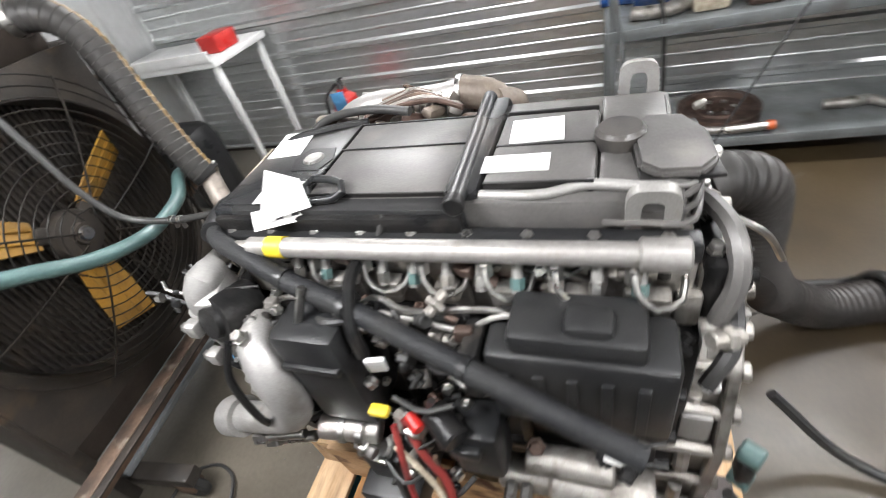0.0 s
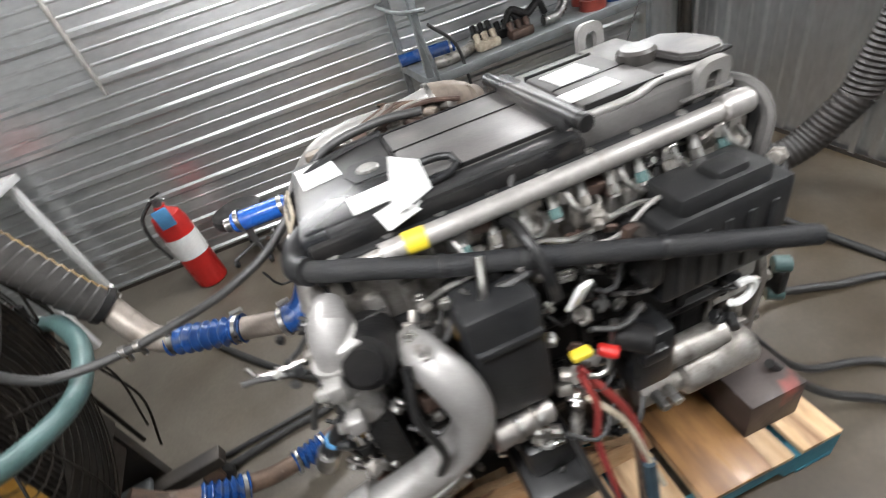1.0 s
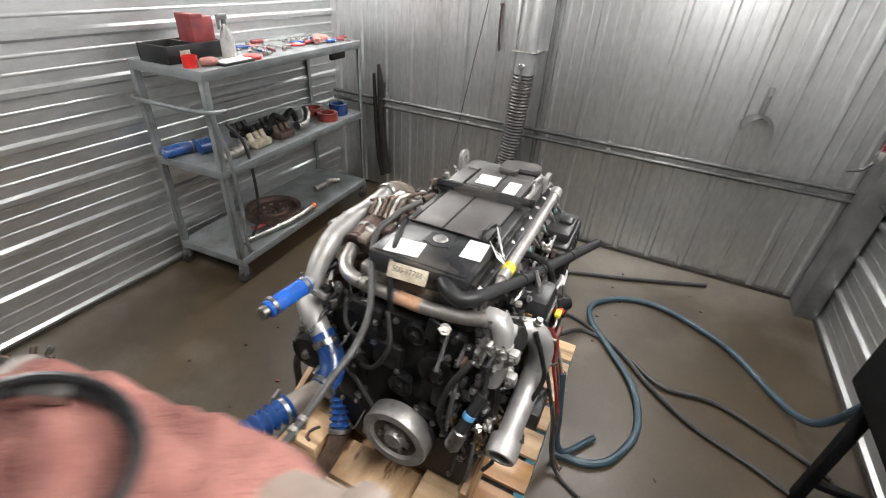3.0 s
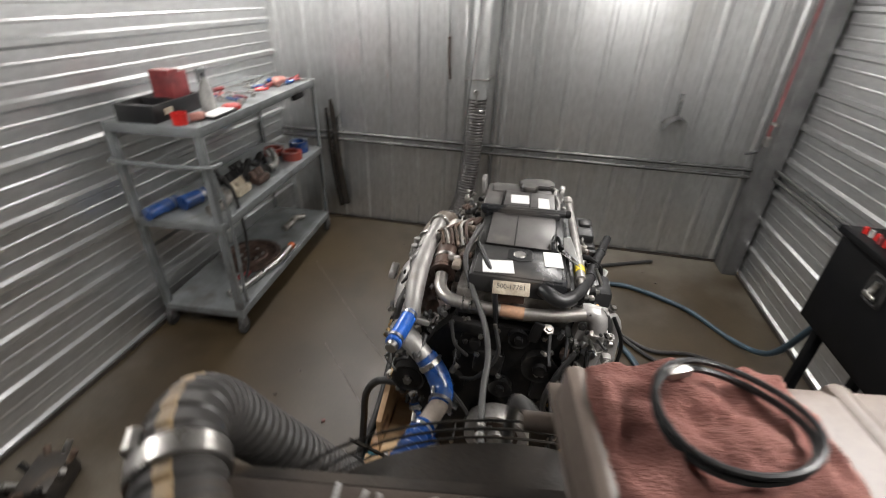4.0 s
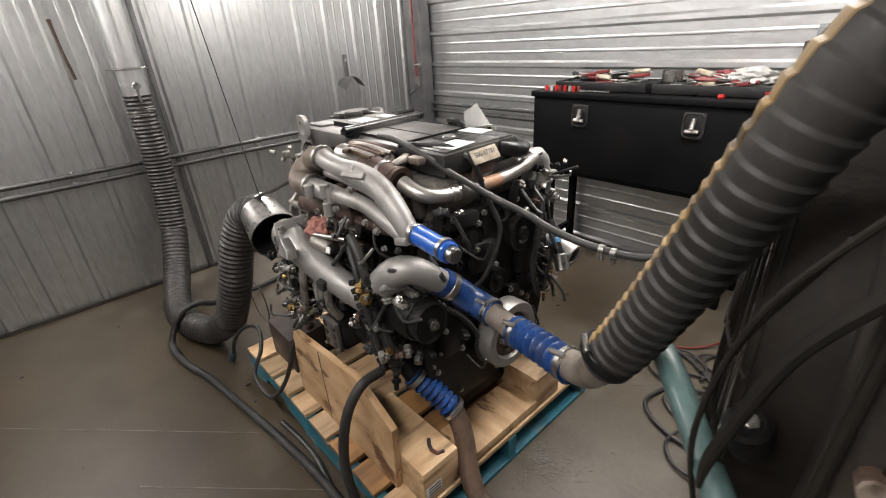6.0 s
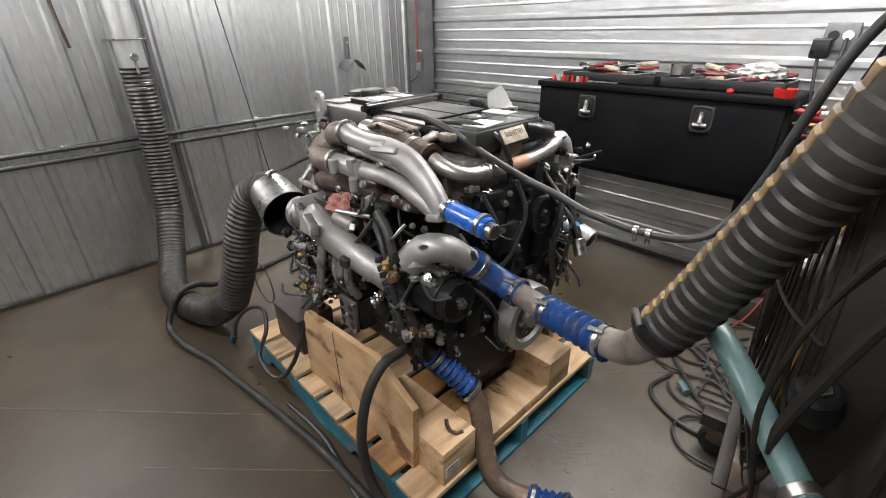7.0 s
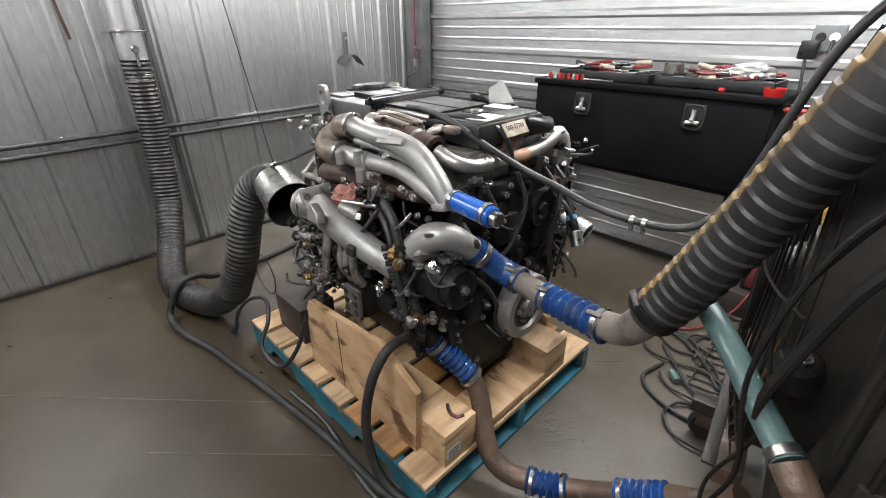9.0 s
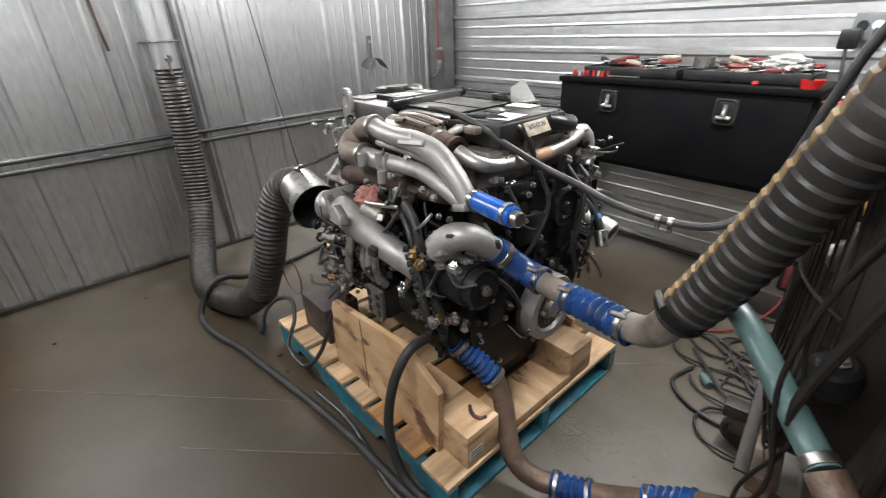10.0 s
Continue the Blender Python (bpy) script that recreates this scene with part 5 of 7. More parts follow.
# top clutter between cover and intake: copper-brown parts
for k in range(9):
    x = -0.74 + 0.045 * k
    part("rocker_clip", one(cbox, (x, 2.61 + 0.02 * math.sin(k * 2.1), 1.075 + 0.012 * math.cos(k)), (0.05, 0.03, 0.022), 0.008, (k * 17 % 30, k * 23 % 25, k * 41 % 180)), (M_COUPLING, M_ALU_DIRTY, M_MANIFOLD)[k % 3], E)
for k in range(6):
    y = 2.6 + 0.018 * k
    part("brown_line", one(tube, [(-0.40 - 0.02 * k, y, 1.095), (-0.47 - 0.02 * k, y + 0.02, 1.108), (-0.55, y + 0.01, 1.105), (-0.62, y - 0.01, 1.09)], 0.006, 7), (M_MANIFOLD, M_ALU_DIRTY, M_RUST)[k % 3], E)

# seeded small fittings and wiring on both long sides and the front
rng = random.Random(11)
MIX = [M_ALU_DIRTY, M_STEEL, M_BLACK, M_PLASTIC, M_BLACK, M_ALU_DIRTY, M_MANIFOLD, M_RUBBER]


def clutter(count, region, out):
    lo, hi = region
    for _ in range(count):
        p = Vector([rng.uniform(a, b) for a, b in zip(lo, hi)])
        mat = rng.choice(MIX)
        kind = rng.random()
        if kind < 0.3:
            s = rng.uniform(0.012, 0.034)
            part("bracket", one(cbox, p, (s, s * rng.uniform(0.4, 0.9), s * rng.uniform(0.5, 1.2)), 0.005, [rng.uniform(-30, 30) for _ in range(3)]), mat, E)
        elif kind < 0.6:
            d = Vector((rng.uniform(-1, 1), rng.uniform(-1, 1), rng.uniform(-0.6, 0.6))).normalized() * rng.uniform(0.02, 0.05)
            b = one(rod, p, p + d, rng.uniform(0.007, 0.014), 10)
            rod(b, p + d * 0.3, p + d * 0.6, rng.uniform(0.014, 0.02), 6)
            part("fitting", b, mat, E)
        elif kind < 0.8:
            part("bolt_head", one(hexbolt, p, Vector(out) + Vector((rng.uniform(-0.3, 0.3),) * 3), rng.uniform(0.006, 0.009), 0.012), M_STEEL, E)
        else:
            q = p + Vector((rng.uniform(-0.12, 0.12), rng.uniform(-0.02, 0.03), rng.uniform(-0.12, 0.06)))
            mid = (p + q) / 2 + Vector(out) * rng.uniform(0.01, 0.035) + Vector((0, 0, rng.uniform(-0.04, 0.02)))
            part("wire_run", one(tube, [p, mid, q], rng.uniform(0.003, 0.007), 7), rng.choice([M_CABLE, M_CABLE, M_CABLE, M_STEEL, M_GREYHOSE]), E)


clutter(62, ((-0.72, 2.13, 0.6), (0.0, 2.2, 0.98)), (0, -1, 0))
clutter(22, ((-0.5, 2.08, 0.62), (-0.28, 2.14, 0.9)), (0, -1, 0))
clutter(24, ((-0.8, 2.1, 0.55), (-0.66, 2.18, 0.98)), (-0.5, -1, 0))
clutter(60, ((-0.78, 2.64, 0.45), (-0.3, 2.78, 0.92)), (0, 1, 0))
clutter(30, ((-0.38, 2.74, 0.42), (-0.2, 2.88, 0.72)), (0, 1, 0))
clutter(18, ((-0.86, 2.55, 0.45), (-0.82, 2.72, 0.98)), (-1, 0, 0))
clutter(34, ((-0.855, 2.14, 0.42), (-0.82, 2.3, 0.98)), (-1, 0, 0))
clutter(26, ((-0.3, 2.56, 0.95), (0.05, 2.7, 1.06)), (0, 0.5, 1))
clutter(40, ((-0.7, 2.05, 0.5), (-0.3, 2.14, 0.72)), (0, -1, 0))
clutter(45, ((-0.86, 2.62, 0.5), (-0.6, 2.84, 0.96)), (-0.6, 1, 0))
clutter(30, ((-0.6, 2.8, 0.6), (-0.3, 2.88, 0.78)), (0, 1, 0))
clutter(24, ((-0.36, 2.6, 0.98), (-0.02, 2.7, 1.05)), (0, 1, 0.5))
clutter(26, ((-0.78, 2.22, 0.98), (-0.1, 2.25, 1.04)), (0, -1, 0.5))
clutter(18, ((0.0, 2.2, 0.9), (0.1, 2.5, 1.03)), (0.3, -0.5, 1))
MIX += [M_BRASS, M_STEEL]
clutter(50, ((-0.38, 2.8, 0.5), (-0.22, 2.89, 0.76)), (0, 1, 0))
clutter(40, ((-0.82, 2.7, 0.52), (-0.68, 2.85, 0.84)), (-0.5, 1, 0))
clutter(36, ((-0.66, 2.7, 0.83), (-0.4, 2.8, 0.93)), (0, 1, 0.4))
clutter(40, ((-0.88, 2.12, 0.55), (-0.84, 2.24, 1.0)), (-1, -0.3, 0))
clutter(40, ((-0.7, 2.12, 0.9), (-0.3, 2.18, 0.99)), (0, -1, 0.3))

# ---- loose hoses at the engine ----
def hose(name, label, strands, cat="hose", at=None):
    p0 = strands[0][1][0] if at is None else at
    t = thing(name, p0[:3], label, cat)
    for nm, pts, r, mat, kw in strands:
        part(nm, one(tube, pts, r, **kw), mat, t)
    return t


ch = thing("charge_air_hose", (-1.1, 2.62, 0.7), "blue silicone charge hose with steel pipe joints and clamps", "hose")
part("blue_elbow", one(tube, [(-0.885, 2.68, 0.80), (-0.905, 2.635, 0.755), (-0.945, 2.605, 0.72), (-1.0, 2.602, 0.71)], 0.038, 22), M_BLUE, ch)
part("steel_joint", one(rod, (-0.99, 2.602, 0.71), (-1.115, 2.635, 0.72), 0.0305, 22), M_SCUFFED, ch)
part("blue_bellows", one(tube, [(-1.10, 2.632, 0.72), (-1.19, 2.65, 0.73), (-1.285, 2.675, 0.74)], 0.0335, 22, 0.007, 0.006, 0.024), M_BLUE, ch)
part("steel_elbow", one(tube, [(-1.27, 2.67, 0.742), (-1.325, 2.69, 0.765), (-1.365, 2.725, 0.82), (-1.40, 2.76, 0.89)], 0.0335, 22), M_SCUFFED, ch)
for a, b, r in (((-0.893, 2.665, 0.785), (-0.899, 2.652, 0.772), 0.0405), ((-0.985, 2.601, 0.711), (-0.999, 2.602, 0.71), 0.041), ((-1.108, 2.634, 0.72), (-1.121, 2.637, 0.721), 0.0385), ((-1.265, 2.67, 0.742), (-1.278, 2.673, 0.744), 0.0385)):
    c = part("band_clamp", one(rod, a, b, r, 22, 0.03), M_STEEL, ch)
    part("clamp_screw", one(rod, (a[0] - 0.012, a[1] + 0.025, a[2] + r), (a[0] + 0.02, a[1] + 0.03, a[2] + r), 0.006, 8), M_STEEL, c)
HOSE = [(-1.387, 2.742, 0.86), (-1.43, 2.75, 0.94), (-1.50, 2.775, 1.095), (-1.567, 2.805, 1.25), (-1.608, 2.81, 1.337), (-1.658, 2.793, 1.396), (-1.722, 2.76, 1.414), (-1.79, 2.71, 1.4)]
cr = thing("ribbed_air_hose", (-1.5, 2.8, 0.86), "large black ribbed air hose with an ochre stripe", "hose")
part("hose", one(tube, HOSE, 0.0452, 28, 0.01, -0.0019, 0.0245), M_CORR, cr)
part("stripe", one(sector, HOSE, 0.0468, (0.42, 0.42, 0.8), 0.24, -0.0019, 0.0245), M_GOLD_STRIPE, cr, "ochre stripe along the hose")
part("lower_clamp", one(rod, (-1.388, 2.747, 0.868), (-1.397, 2.745, 0.885), 0.0495, 26, 0.03), M_BLACK, cr)
part("clamp_bolt", one(rod, (-1.352, 2.762, 0.908), (-1.375, 2.785, 0.895), 0.006, 8), M_STEEL, cr)
part("upper_clamp", one(rod, (-1.727, 2.757, 1.4135), (-1.748, 2.742, 1.411), 0.052, 26, 0.03), M_STEEL, cr)
part("upper_clamp_bolt", one(rod, (-1.725, 2.803, 1.444), (-1.75, 2.79, 1.442), 0.01, 8), M_STEEL, cr)

hose("vent_hose", "grey rubber vent hose with a clamped steel joint", [
    ("hose", [(-0.5, 2.56, 1.115), (-0.6, 2.575, 1.12), (-0.72, 2.585, 1.10), (-0.80, 2.55, 1.05), (-0.9, 2.49, 0.985), (-1.0, 2.465, 0.95), (-1.1, 2.465, 0.925), (-1.22, 2.455, 0.912), (-1.32, 2.44, 0.92), (-1.375, 2.415, 0.96), (-1.415, 2.4, 1.06), (-1.452, 2.4, 1.2), (-1.487, 2.4, 1.31), (-1.54, 2.395, 1.39), (-1.605, 2.37, 1.425)], 0.0095, M_GREYHOSE, {"n": 12})])
vj = bpy.data.objects["vent_hose"]
for x in (-1.205, -1.235):
    part("clamp", one(rod, (x, 2.456, 0.912), (x - 0.012, 2.455, 0.912), 0.0125, 14, 0.05), M_STEEL, vj)
    part("clamp_ear", one(rod, (x - 0.006, 2.456, 0.9), (x - 0.006, 2.456, 0.885), 0.006, 8), M_STEEL, vj)
lb = thing("lower_coolant_hose", (-1.1, 2.6, 0.1), "blue bellows hose joined to a rusty coolant pipe", "hose")
part("neck", one(rod, (-0.755, 2.745, 0.50), (-0.785, 2.725, 0.44), 0.03), M_BLACK, lb)
part("upper_bellows", one(tube, [(-0.78, 2.728, 0.45), (-0.83, 2.69, 0.385), (-0.885, 2.655, 0.315)], 0.033, 20, 0.006, 0.006, 0.022), M_BLUE, lb)
part("rusty_pipe", one(tube, [(-0.88, 2.658, 0.32), (-0.915, 2.66, 0.27), (-0.945, 2.675, 0.215), (-0.985, 2.70, 0.15), (-1.03, 2.71, 0.10), (-1.09, 2.70, 0.085), (-1.15, 2.675, 0.088)], 0.032, 18), M_RUST, lb)
part("middle_bellows", one(tube, [(-1.14, 2.68, 0.088), (-1.19, 2.66, 0.095), (-1.25, 2.635, 0.11)], 0.036, 20, 0.007, 0.006, 0.022), M_BLUE, lb)
part("rusty_pipe", one(tube, [(-1.24, 2.638, 0.108), (-1.31, 2.61, 0.135), (-1.39, 2.585, 0.18)], 0.03, 18), M_RUST, lb)
part("end_bellows", one(tube, [(-1.375, 2.59, 0.172), (-1.43, 2.575, 0.205), (-1.49, 2.565, 0.25)], 0.036, 20, 0.007, 0.006, 0.022), M_BLUE, lb)
part("end_pipe", one(tube, [(-1.48, 2.566, 0.246), (-1.56, 2.56, 0.30), (-1.62, 2.56, 0.38)], 0.031, 16), M_RUST, lb)
for a, b in (((-0.785, 2.725, 0.444), (-0.793, 2.719, 0.433)), ((-0.873, 2.662, 0.33), (-0.882, 2.657, 0.319)), ((-1.145, 2.677, 0.088), (-1.156, 2.672, 0.089)), ((-1.235, 2.641, 0.106), (-1.246, 2.636, 0.11)), ((-1.38, 2.588, 0.174), (-1.391, 2.585, 0.18))):
    part("band_clamp", one(rod, a, b, 0.042, 20, 0.03), M_STEEL, lb)
hose("drain_hose", "black rubber hose curving from the pump to the floor", [
    ("hose", [(-0.75, 2.82, 0.50), (-0.76, 2.90, 0.50), (-0.75, 2.96, 0.40), (-0.74, 2.985, 0.22), (-0.80, 2.985, 0.06), (-0.96, 2.965, 0.018), (-1.14, 3.03, 0.018), (-1.44, 3.31, 0.018), (-1.86, 3.8, 0.018)], 0.0155, M_RUBBER, {"n": 12})])
hose("floor_hose", "long dark rubber hose lying across the floor", [
    ("hose", [(1.05, 2.2, 0.018), (0.98, 2.55, 0.018), (0.82, 2.88, 0.10), (0.74, 3.0, 0.178), (0.72, 3.1, 0.165), (0.68, 3.18, 0.04), (0.5, 3.17, 0.018), (0.3, 3.12, 0.018), (0.1, 3.09, 0.018), (-0.2, 3.045, 0.018), (-0.5, 3.01, 0.018), (-0.85, 2.99, 0.018), (-1.02, 2.92, 0.018), (-1.16, 2.87, 0.018), (-1.3, 2.86, 0.018), (-1.6, 2.8, 0.018)], 0.016, M_RUBBER, {"n": 12})])
hose("floor_cable", "thin black cable lying along the pallet", [
    ("cable", [(-0.2, 2.99, 0.012), (-0.45, 2.975, 0.012), (-0.75, 3.02, 0.012), (-0.95, 3.0, 0.012), (-1.1, 2.94, 0.012), (-1.26, 2.91, 0.012), (-1.6, 2.87, 0.012)], 0.01, M_CABLE, {"n": 8})], "cable")
hose("pallet_cable", "black cable with a grey plug draped over the pallet edge", [
    ("cable", [(-0.33, 2.82, 0.5), (-0.25, 2.86, 0.42), (-0.2, 2.93, 0.2), (-0.12, 2.985, 0.09), (0.02, 2.99, 0.12), (0.05, 2.93, 0.21), (0.12, 2.9, 0.27), (0.22, 2.93, 0.24), (0.3, 2.97, 0.15), (0.33, 2.99, 0.05)], 0.009, M_CABLE, {"n": 8})], "cable")
part("plug", one(rod, (0.33, 2.985, 0.07), (0.35, 3.0, 0.02), 0.016), M_BLUECABLE, bpy.data.objects["pallet_cable"])
hose("wire_loop", "thin wire hoop standing behind the pallet", [
    ("wire", [(0.25 + 0.1 * math.cos(a), 2.83, 0.32 + 0.1 * math.sin(a)) for a in np.linspace(0, 6.28, 24)], 0.0025, M_CABLE, {"n": 6})], "wire")
# battery cables on the south side
hose("battery_cables", "red and black battery cables hanging from the engine to the floor", [
    ("red_lead", [(-0.46, 2.07, 0.76), (-0.45, 2.04, 0.7), (-0.46, 2.03, 0.6), (-0.45, 2.0, 0.48), (-0.44, 1.975, 0.36)], 0.0065, M_REDCABLE, {"n": 8}),
    ("red_lead", [(-0.45, 2.09, 0.75), (-0.42, 2.06, 0.70), (-0.385, 2.045, 0.62), (-0.375, 2.02, 0.55), (-0.372, 2.0, 0.47)], 0.0085, M_REDCABLE, {"n": 8}),
    ("blue_sleeve", [(-0.372, 2.0, 0.5), (-0.372, 1.985, 0.4), (-0.37, 1.965, 0.25), (-0.36, 1.945, 0.1), (-0.34, 1.9, 0.03), (-0.2, 1.8, 0.02)], 0.014, M_BLUECABLE, {"n": 8}),
    ("brown_lead", [(-0.40, 2.06, 0.68), (-0.385, 2.03, 0.56), (-0.39, 2.0, 0.45), (-0.40, 1.97, 0.3), (-0.41, 1.95, 0.1), (-0.43, 1.9, 0.02)], 0.006, M_RUST, {"n": 8}),
    ("black_lead", [(-0.5, 2.05, 0.62), (-0.48, 2.02, 0.5), (-0.44, 1.98, 0.3), (-0.43, 1.95, 0.1), (-0.45, 1.9, 0.015), (-0.5, 1.8, 0.012)], 0.008, M_CABLE, {"n": 8}),
    ("white_lead", [(-0.46, 2.05, 0.72), (-0.4, 2.03, 0.62), (-0.37, 2.0, 0.5), (-0.35, 1.98, 0.42)], 0.006, M_TAGBEIGE, {"n": 8})], "cable")
# cables on the floor, south-east
hose("blue_floor_cable", "slate blue cable looped on the concrete floor", [
    ("loop", [(-0.36, 1.95, 0.02), (-0.34, 1.80, 0.018), (-0.25, 1.70, 0.018), (-0.05, 1.63, 0.018), (0.2, 1.68, 0.018), (0.45, 1.85, 0.018), (0.62, 1.97, 0.018), (0.78, 1.98, 0.018), (0.93, 1.83, 0.018), (0.97, 1.6, 0.018), (0.86, 1.35, 0.018), (0.74, 1.19, 0.018), (0.5, 1.02, 0.02), (0.25, 0.95, 0.15), (0.1, 0.93, 0.45), (0.08, 0.9, 0.6)], 0.017, M_BLUECABLE, {"n": 10})], "cable")
hose("black_floor_cables", "black cables lying across the concrete floor to the steel wall", [
    ("cable", [(0.12, 2.15, 0.3), (0.3, 2.1, 0.1), (0.5, 2.0, 0.014), (0.45, 1.8, 0.014), (0.25, 1.6, 0.014), (0.1, 1.4, 0.014), (0.0, 1.15, 0.014), (-0.1, 0.95, 0.014)], 0.013, M_CABLE, {"n": 8}),
    ("cable", [(0.15, 2.25, 0.3), (0.35, 2.2, 0.06), (0.6, 2.1, 0.014), (0.42, 1.75, 0.014), (0.28, 1.55, 0.016), (0.3, 1.3, 0.014), (0.2, 1.04, 0.014), (0.1, 0.85, 0.014)], 0.012, M_CABLE, {"n": 8}),
    ("cable", [(0.3, 2.55, 0.25), (0.5, 2.5, 0.06), (0.75, 2.42, 0.016), (1.0, 2.3, 0.016), (1.2, 1.8, 0.016), (1.4, 1.33, 0.016)], 0.014, M_CABLE, {"n": 8})], "cable", (0.3, 1.5, 0))

# ---- radiator stand with fan ----
RAD = Matrix.Translation((-1.56, 2.39, 0)) @ pose(0, 0, 0, 0, 0, 8.0)
rad = thing("radiator_stand", (-1.66, 2.39, 0), "wheeled radiator test stand with a grimy dark core and yellow fan", "radiator")


def rp(name, bm, mat, parent=rad, label=""):
    bmesh.ops.transform(bm, matrix=RAD, verts=bm.verts)
    return part(name, bm, mat, parent, label)


core = rp("core", one(box, (-0.19, -0.42, 0.42), (-0.09, 0.42, 1.31), 0.004), M_DARKFRAME)
bm = bmn()
for k in range(46):
    y = -0.41 + k * 0.0182
    box(bm, (-0.2, y, 0.44), (-0.189, y + 0.007, 1.3), 0)
    box(bm, (-0.091, y, 0.44), (-0.08, y + 0.007, 1.3), 0)
tagged(rp("core_mesh", bm, M_DARKFRAME, core), kind="stuff")
tank = rp("top_tank", one(box, (-0.2, -0.45, 1.31), (-0.116, 0.43, 1.405), 0.018), M_TANK, rad, "brown-grey top tank with chalk marks")
for k, (y, w, dx, rot) in enumerate(((0.16, 0.055, 0, 0), (0.16, 0.05, -0.018, 60), (0.10, 0.06, 0.0, 90), (0.075, 0.05, 0.0, 75), (0.05, 0.055, -0.005, 100), (0.015, 0.05, 0.012, 20), (0.01, 0.045, -0.02, 85))):
    rp("chalk_stroke", one(cbox, (-0.152 + dx, y + 0.11, 1.4055), (w, 0.0045, 0.001), 0, (0, 0, rot + 90)), M_CHALK, tank)
rp("bottom_tank", one(box, (-0.21, -0.45, 0.33), (-0.085, 0.45, 0.42), 0.018), M_TANK)
for s in (-1, 1):
    rp("side_channel", one(box, (-0.215, s * 0.435 - 0.02, 0.12), (-0.075, s * 0.435 + 0.02, 1.33), 0.004), M_DARKFRAME)
    rp("foot", one(box, (-0.4, s * 0.37 - 0.03, 0.12), (0.12, s * 0.37 + 0.03, 0.17), 0.005), M_DARKFRAME)
    for x in (-0.36, 0.06):
        w = rp("caster", one(rod, (x, s * 0.37 - 0.018, 0.055), (x, s * 0.37 + 0.018, 0.055), 0.055, 22), M_RUBBER)
        rp("caster_fork", one(box, (x - 0.03, s * 0.37 - 0.03, 0.06), (x + 0.03, s * 0.37 + 0.03, 0.122), 0.008), M_RUST, w, "rusty caster fork")
rp("front_rail", one(box, (-0.03, -0.6, 0.325), (0.03, 0.12, 0.38), 0.005), M_RUST, rad, "rusty angle-iron rail")
rp("rail_lip", one(box, (0.03, -0.6, 0.37), (0.06, 0.12, 0.378), 0.002), M_DARKFRAME)
# shroud: a dark ring plate with a round opening and a barrel
bm = bmn()
n = 48
outer, inner = [], []
for k in range(n):
    a = 2 * math.pi * k / n
    c, s = math.cos(a), math.sin(a)
    f = min(0.44 / max(abs(c), 1e-6), 0.445 / max(abs(s), 1e-6))
    outer.append((c * f, s * f + 0.88))
    inner.append((c * 0.385, s * 0.385 + 0.895))
vo = [[bm.verts.new((x, y, z)) for y, z in outer] for x in (-0.075, -0.06)]
vi = [[bm.verts.new((x, y, z)) for y, z in inner] for x in (-0.075, -0.06, 0.036)]
for k in range(n):
    j = (k + 1) % n
    bm.faces.new((vo[1][k], vo[1][j], vi[1][j], vi[1][k]))
    bm.faces.new((vo[0][k], vi[0][k], vi[0][j], vo[0][j]))
    bm.faces.new((vo[0][k], vo[0][j], vo[1][j], vo[1][k]))
    bm.faces.new((vi[1][k], vi[1][j], vi[2][j], vi[2][k]))
    bm.faces.new((vi[0][k], vi[2][k], vi[2][j], vi[0][j]))
bmesh.ops.recalc_face_normals(bm, faces=bm.faces)
rp("fan_shroud", bm, M_DARKFRAME)
hub = rp("fan_hub", one(lathe, [(0, 0.05), (0.03, 0.05), (0.034, 0.035), (0.07, 0.03), (0.075, 0.015), (0.075, -0.02), (0, -0.02)], Matrix.Translation((-0.02, 0, 0.91)) @ pose(0, 0, 0, 0, 90), 30), M_DARKFRAME)
rp("hub_cap", one(lathe, [(0, 0.01), (0.018, 0.01), (0.022, 0), (0, 0)], Matrix.Translation((0.03, 0, 0.91)) @ pose(0, 0, 0, 0, 90), 20), M_STEEL, hub)
for k in range(3):
    ang = (24, 144, 264)[k]
    bm = bmn()
    plate(bm, [(0.09, -0.045), (0.2, -0.058), (0.335, -0.062), (0.335, 0.062), (0.2, 0.058), (0.09, 0.045)], 0.006, pose(0, 0, 0))
    bmesh.ops.bevel(bm, geom=list(bm.edges), offset=0.002, segments=1, affect="EDGES")
    for yy in (-0.02, 0.02):
        box(bm, (0.1, yy - 0.008, 0.005), (0.325, yy + 0.008, 0.014), 0.003)
    bmesh.ops.transform(bm, matrix=Matrix.Translation((-0.032, 0, 0.91)) @ Matrix(((0, 0, 1, 0), (1, 0, 0, 0), (0, 1, 0, 0), (0, 0, 0, 1))) @ pose(0, 0, 0, 0, 0, ang) @ pose(0, 0, 0, 28), verts=bm.verts)
    rp("fan_blade", bm, M_YELLOW)
    rp("blade_root", one(cbox, (-0.015, 0.08 * math.cos(radians(ang)), 0.91 + 0.08 * math.sin(radians(ang))), (0.02, 0.05, 0.05), 0.01, (ang, 0, 0)), M_DARKFRAME)
for k in range(13):
    r = 0.07 + 0.0305 * k
    rp("guard_ring", one(tube, [(0.075 - 0.05 * (r / 0.43) ** 3, r * math.cos(a), 0.91 + r * math.sin(a)) for a in np.linspace(0, 2 * math.pi, 33)], 0.0022, 5, 0.04), M_GUARD)
for k in range(8):
    a = math.pi * k / 4 + 0.2
    rp("guard_spoke", one(tube, [(0.078 - 0.05 * (r / 0.43) ** 3, r * math.cos(a), 0.91 + r * math.sin(a)) for r in (0.05, 0.2, 0.33, 0.44)], 0.003, 5, 0.05), M_GUARD)
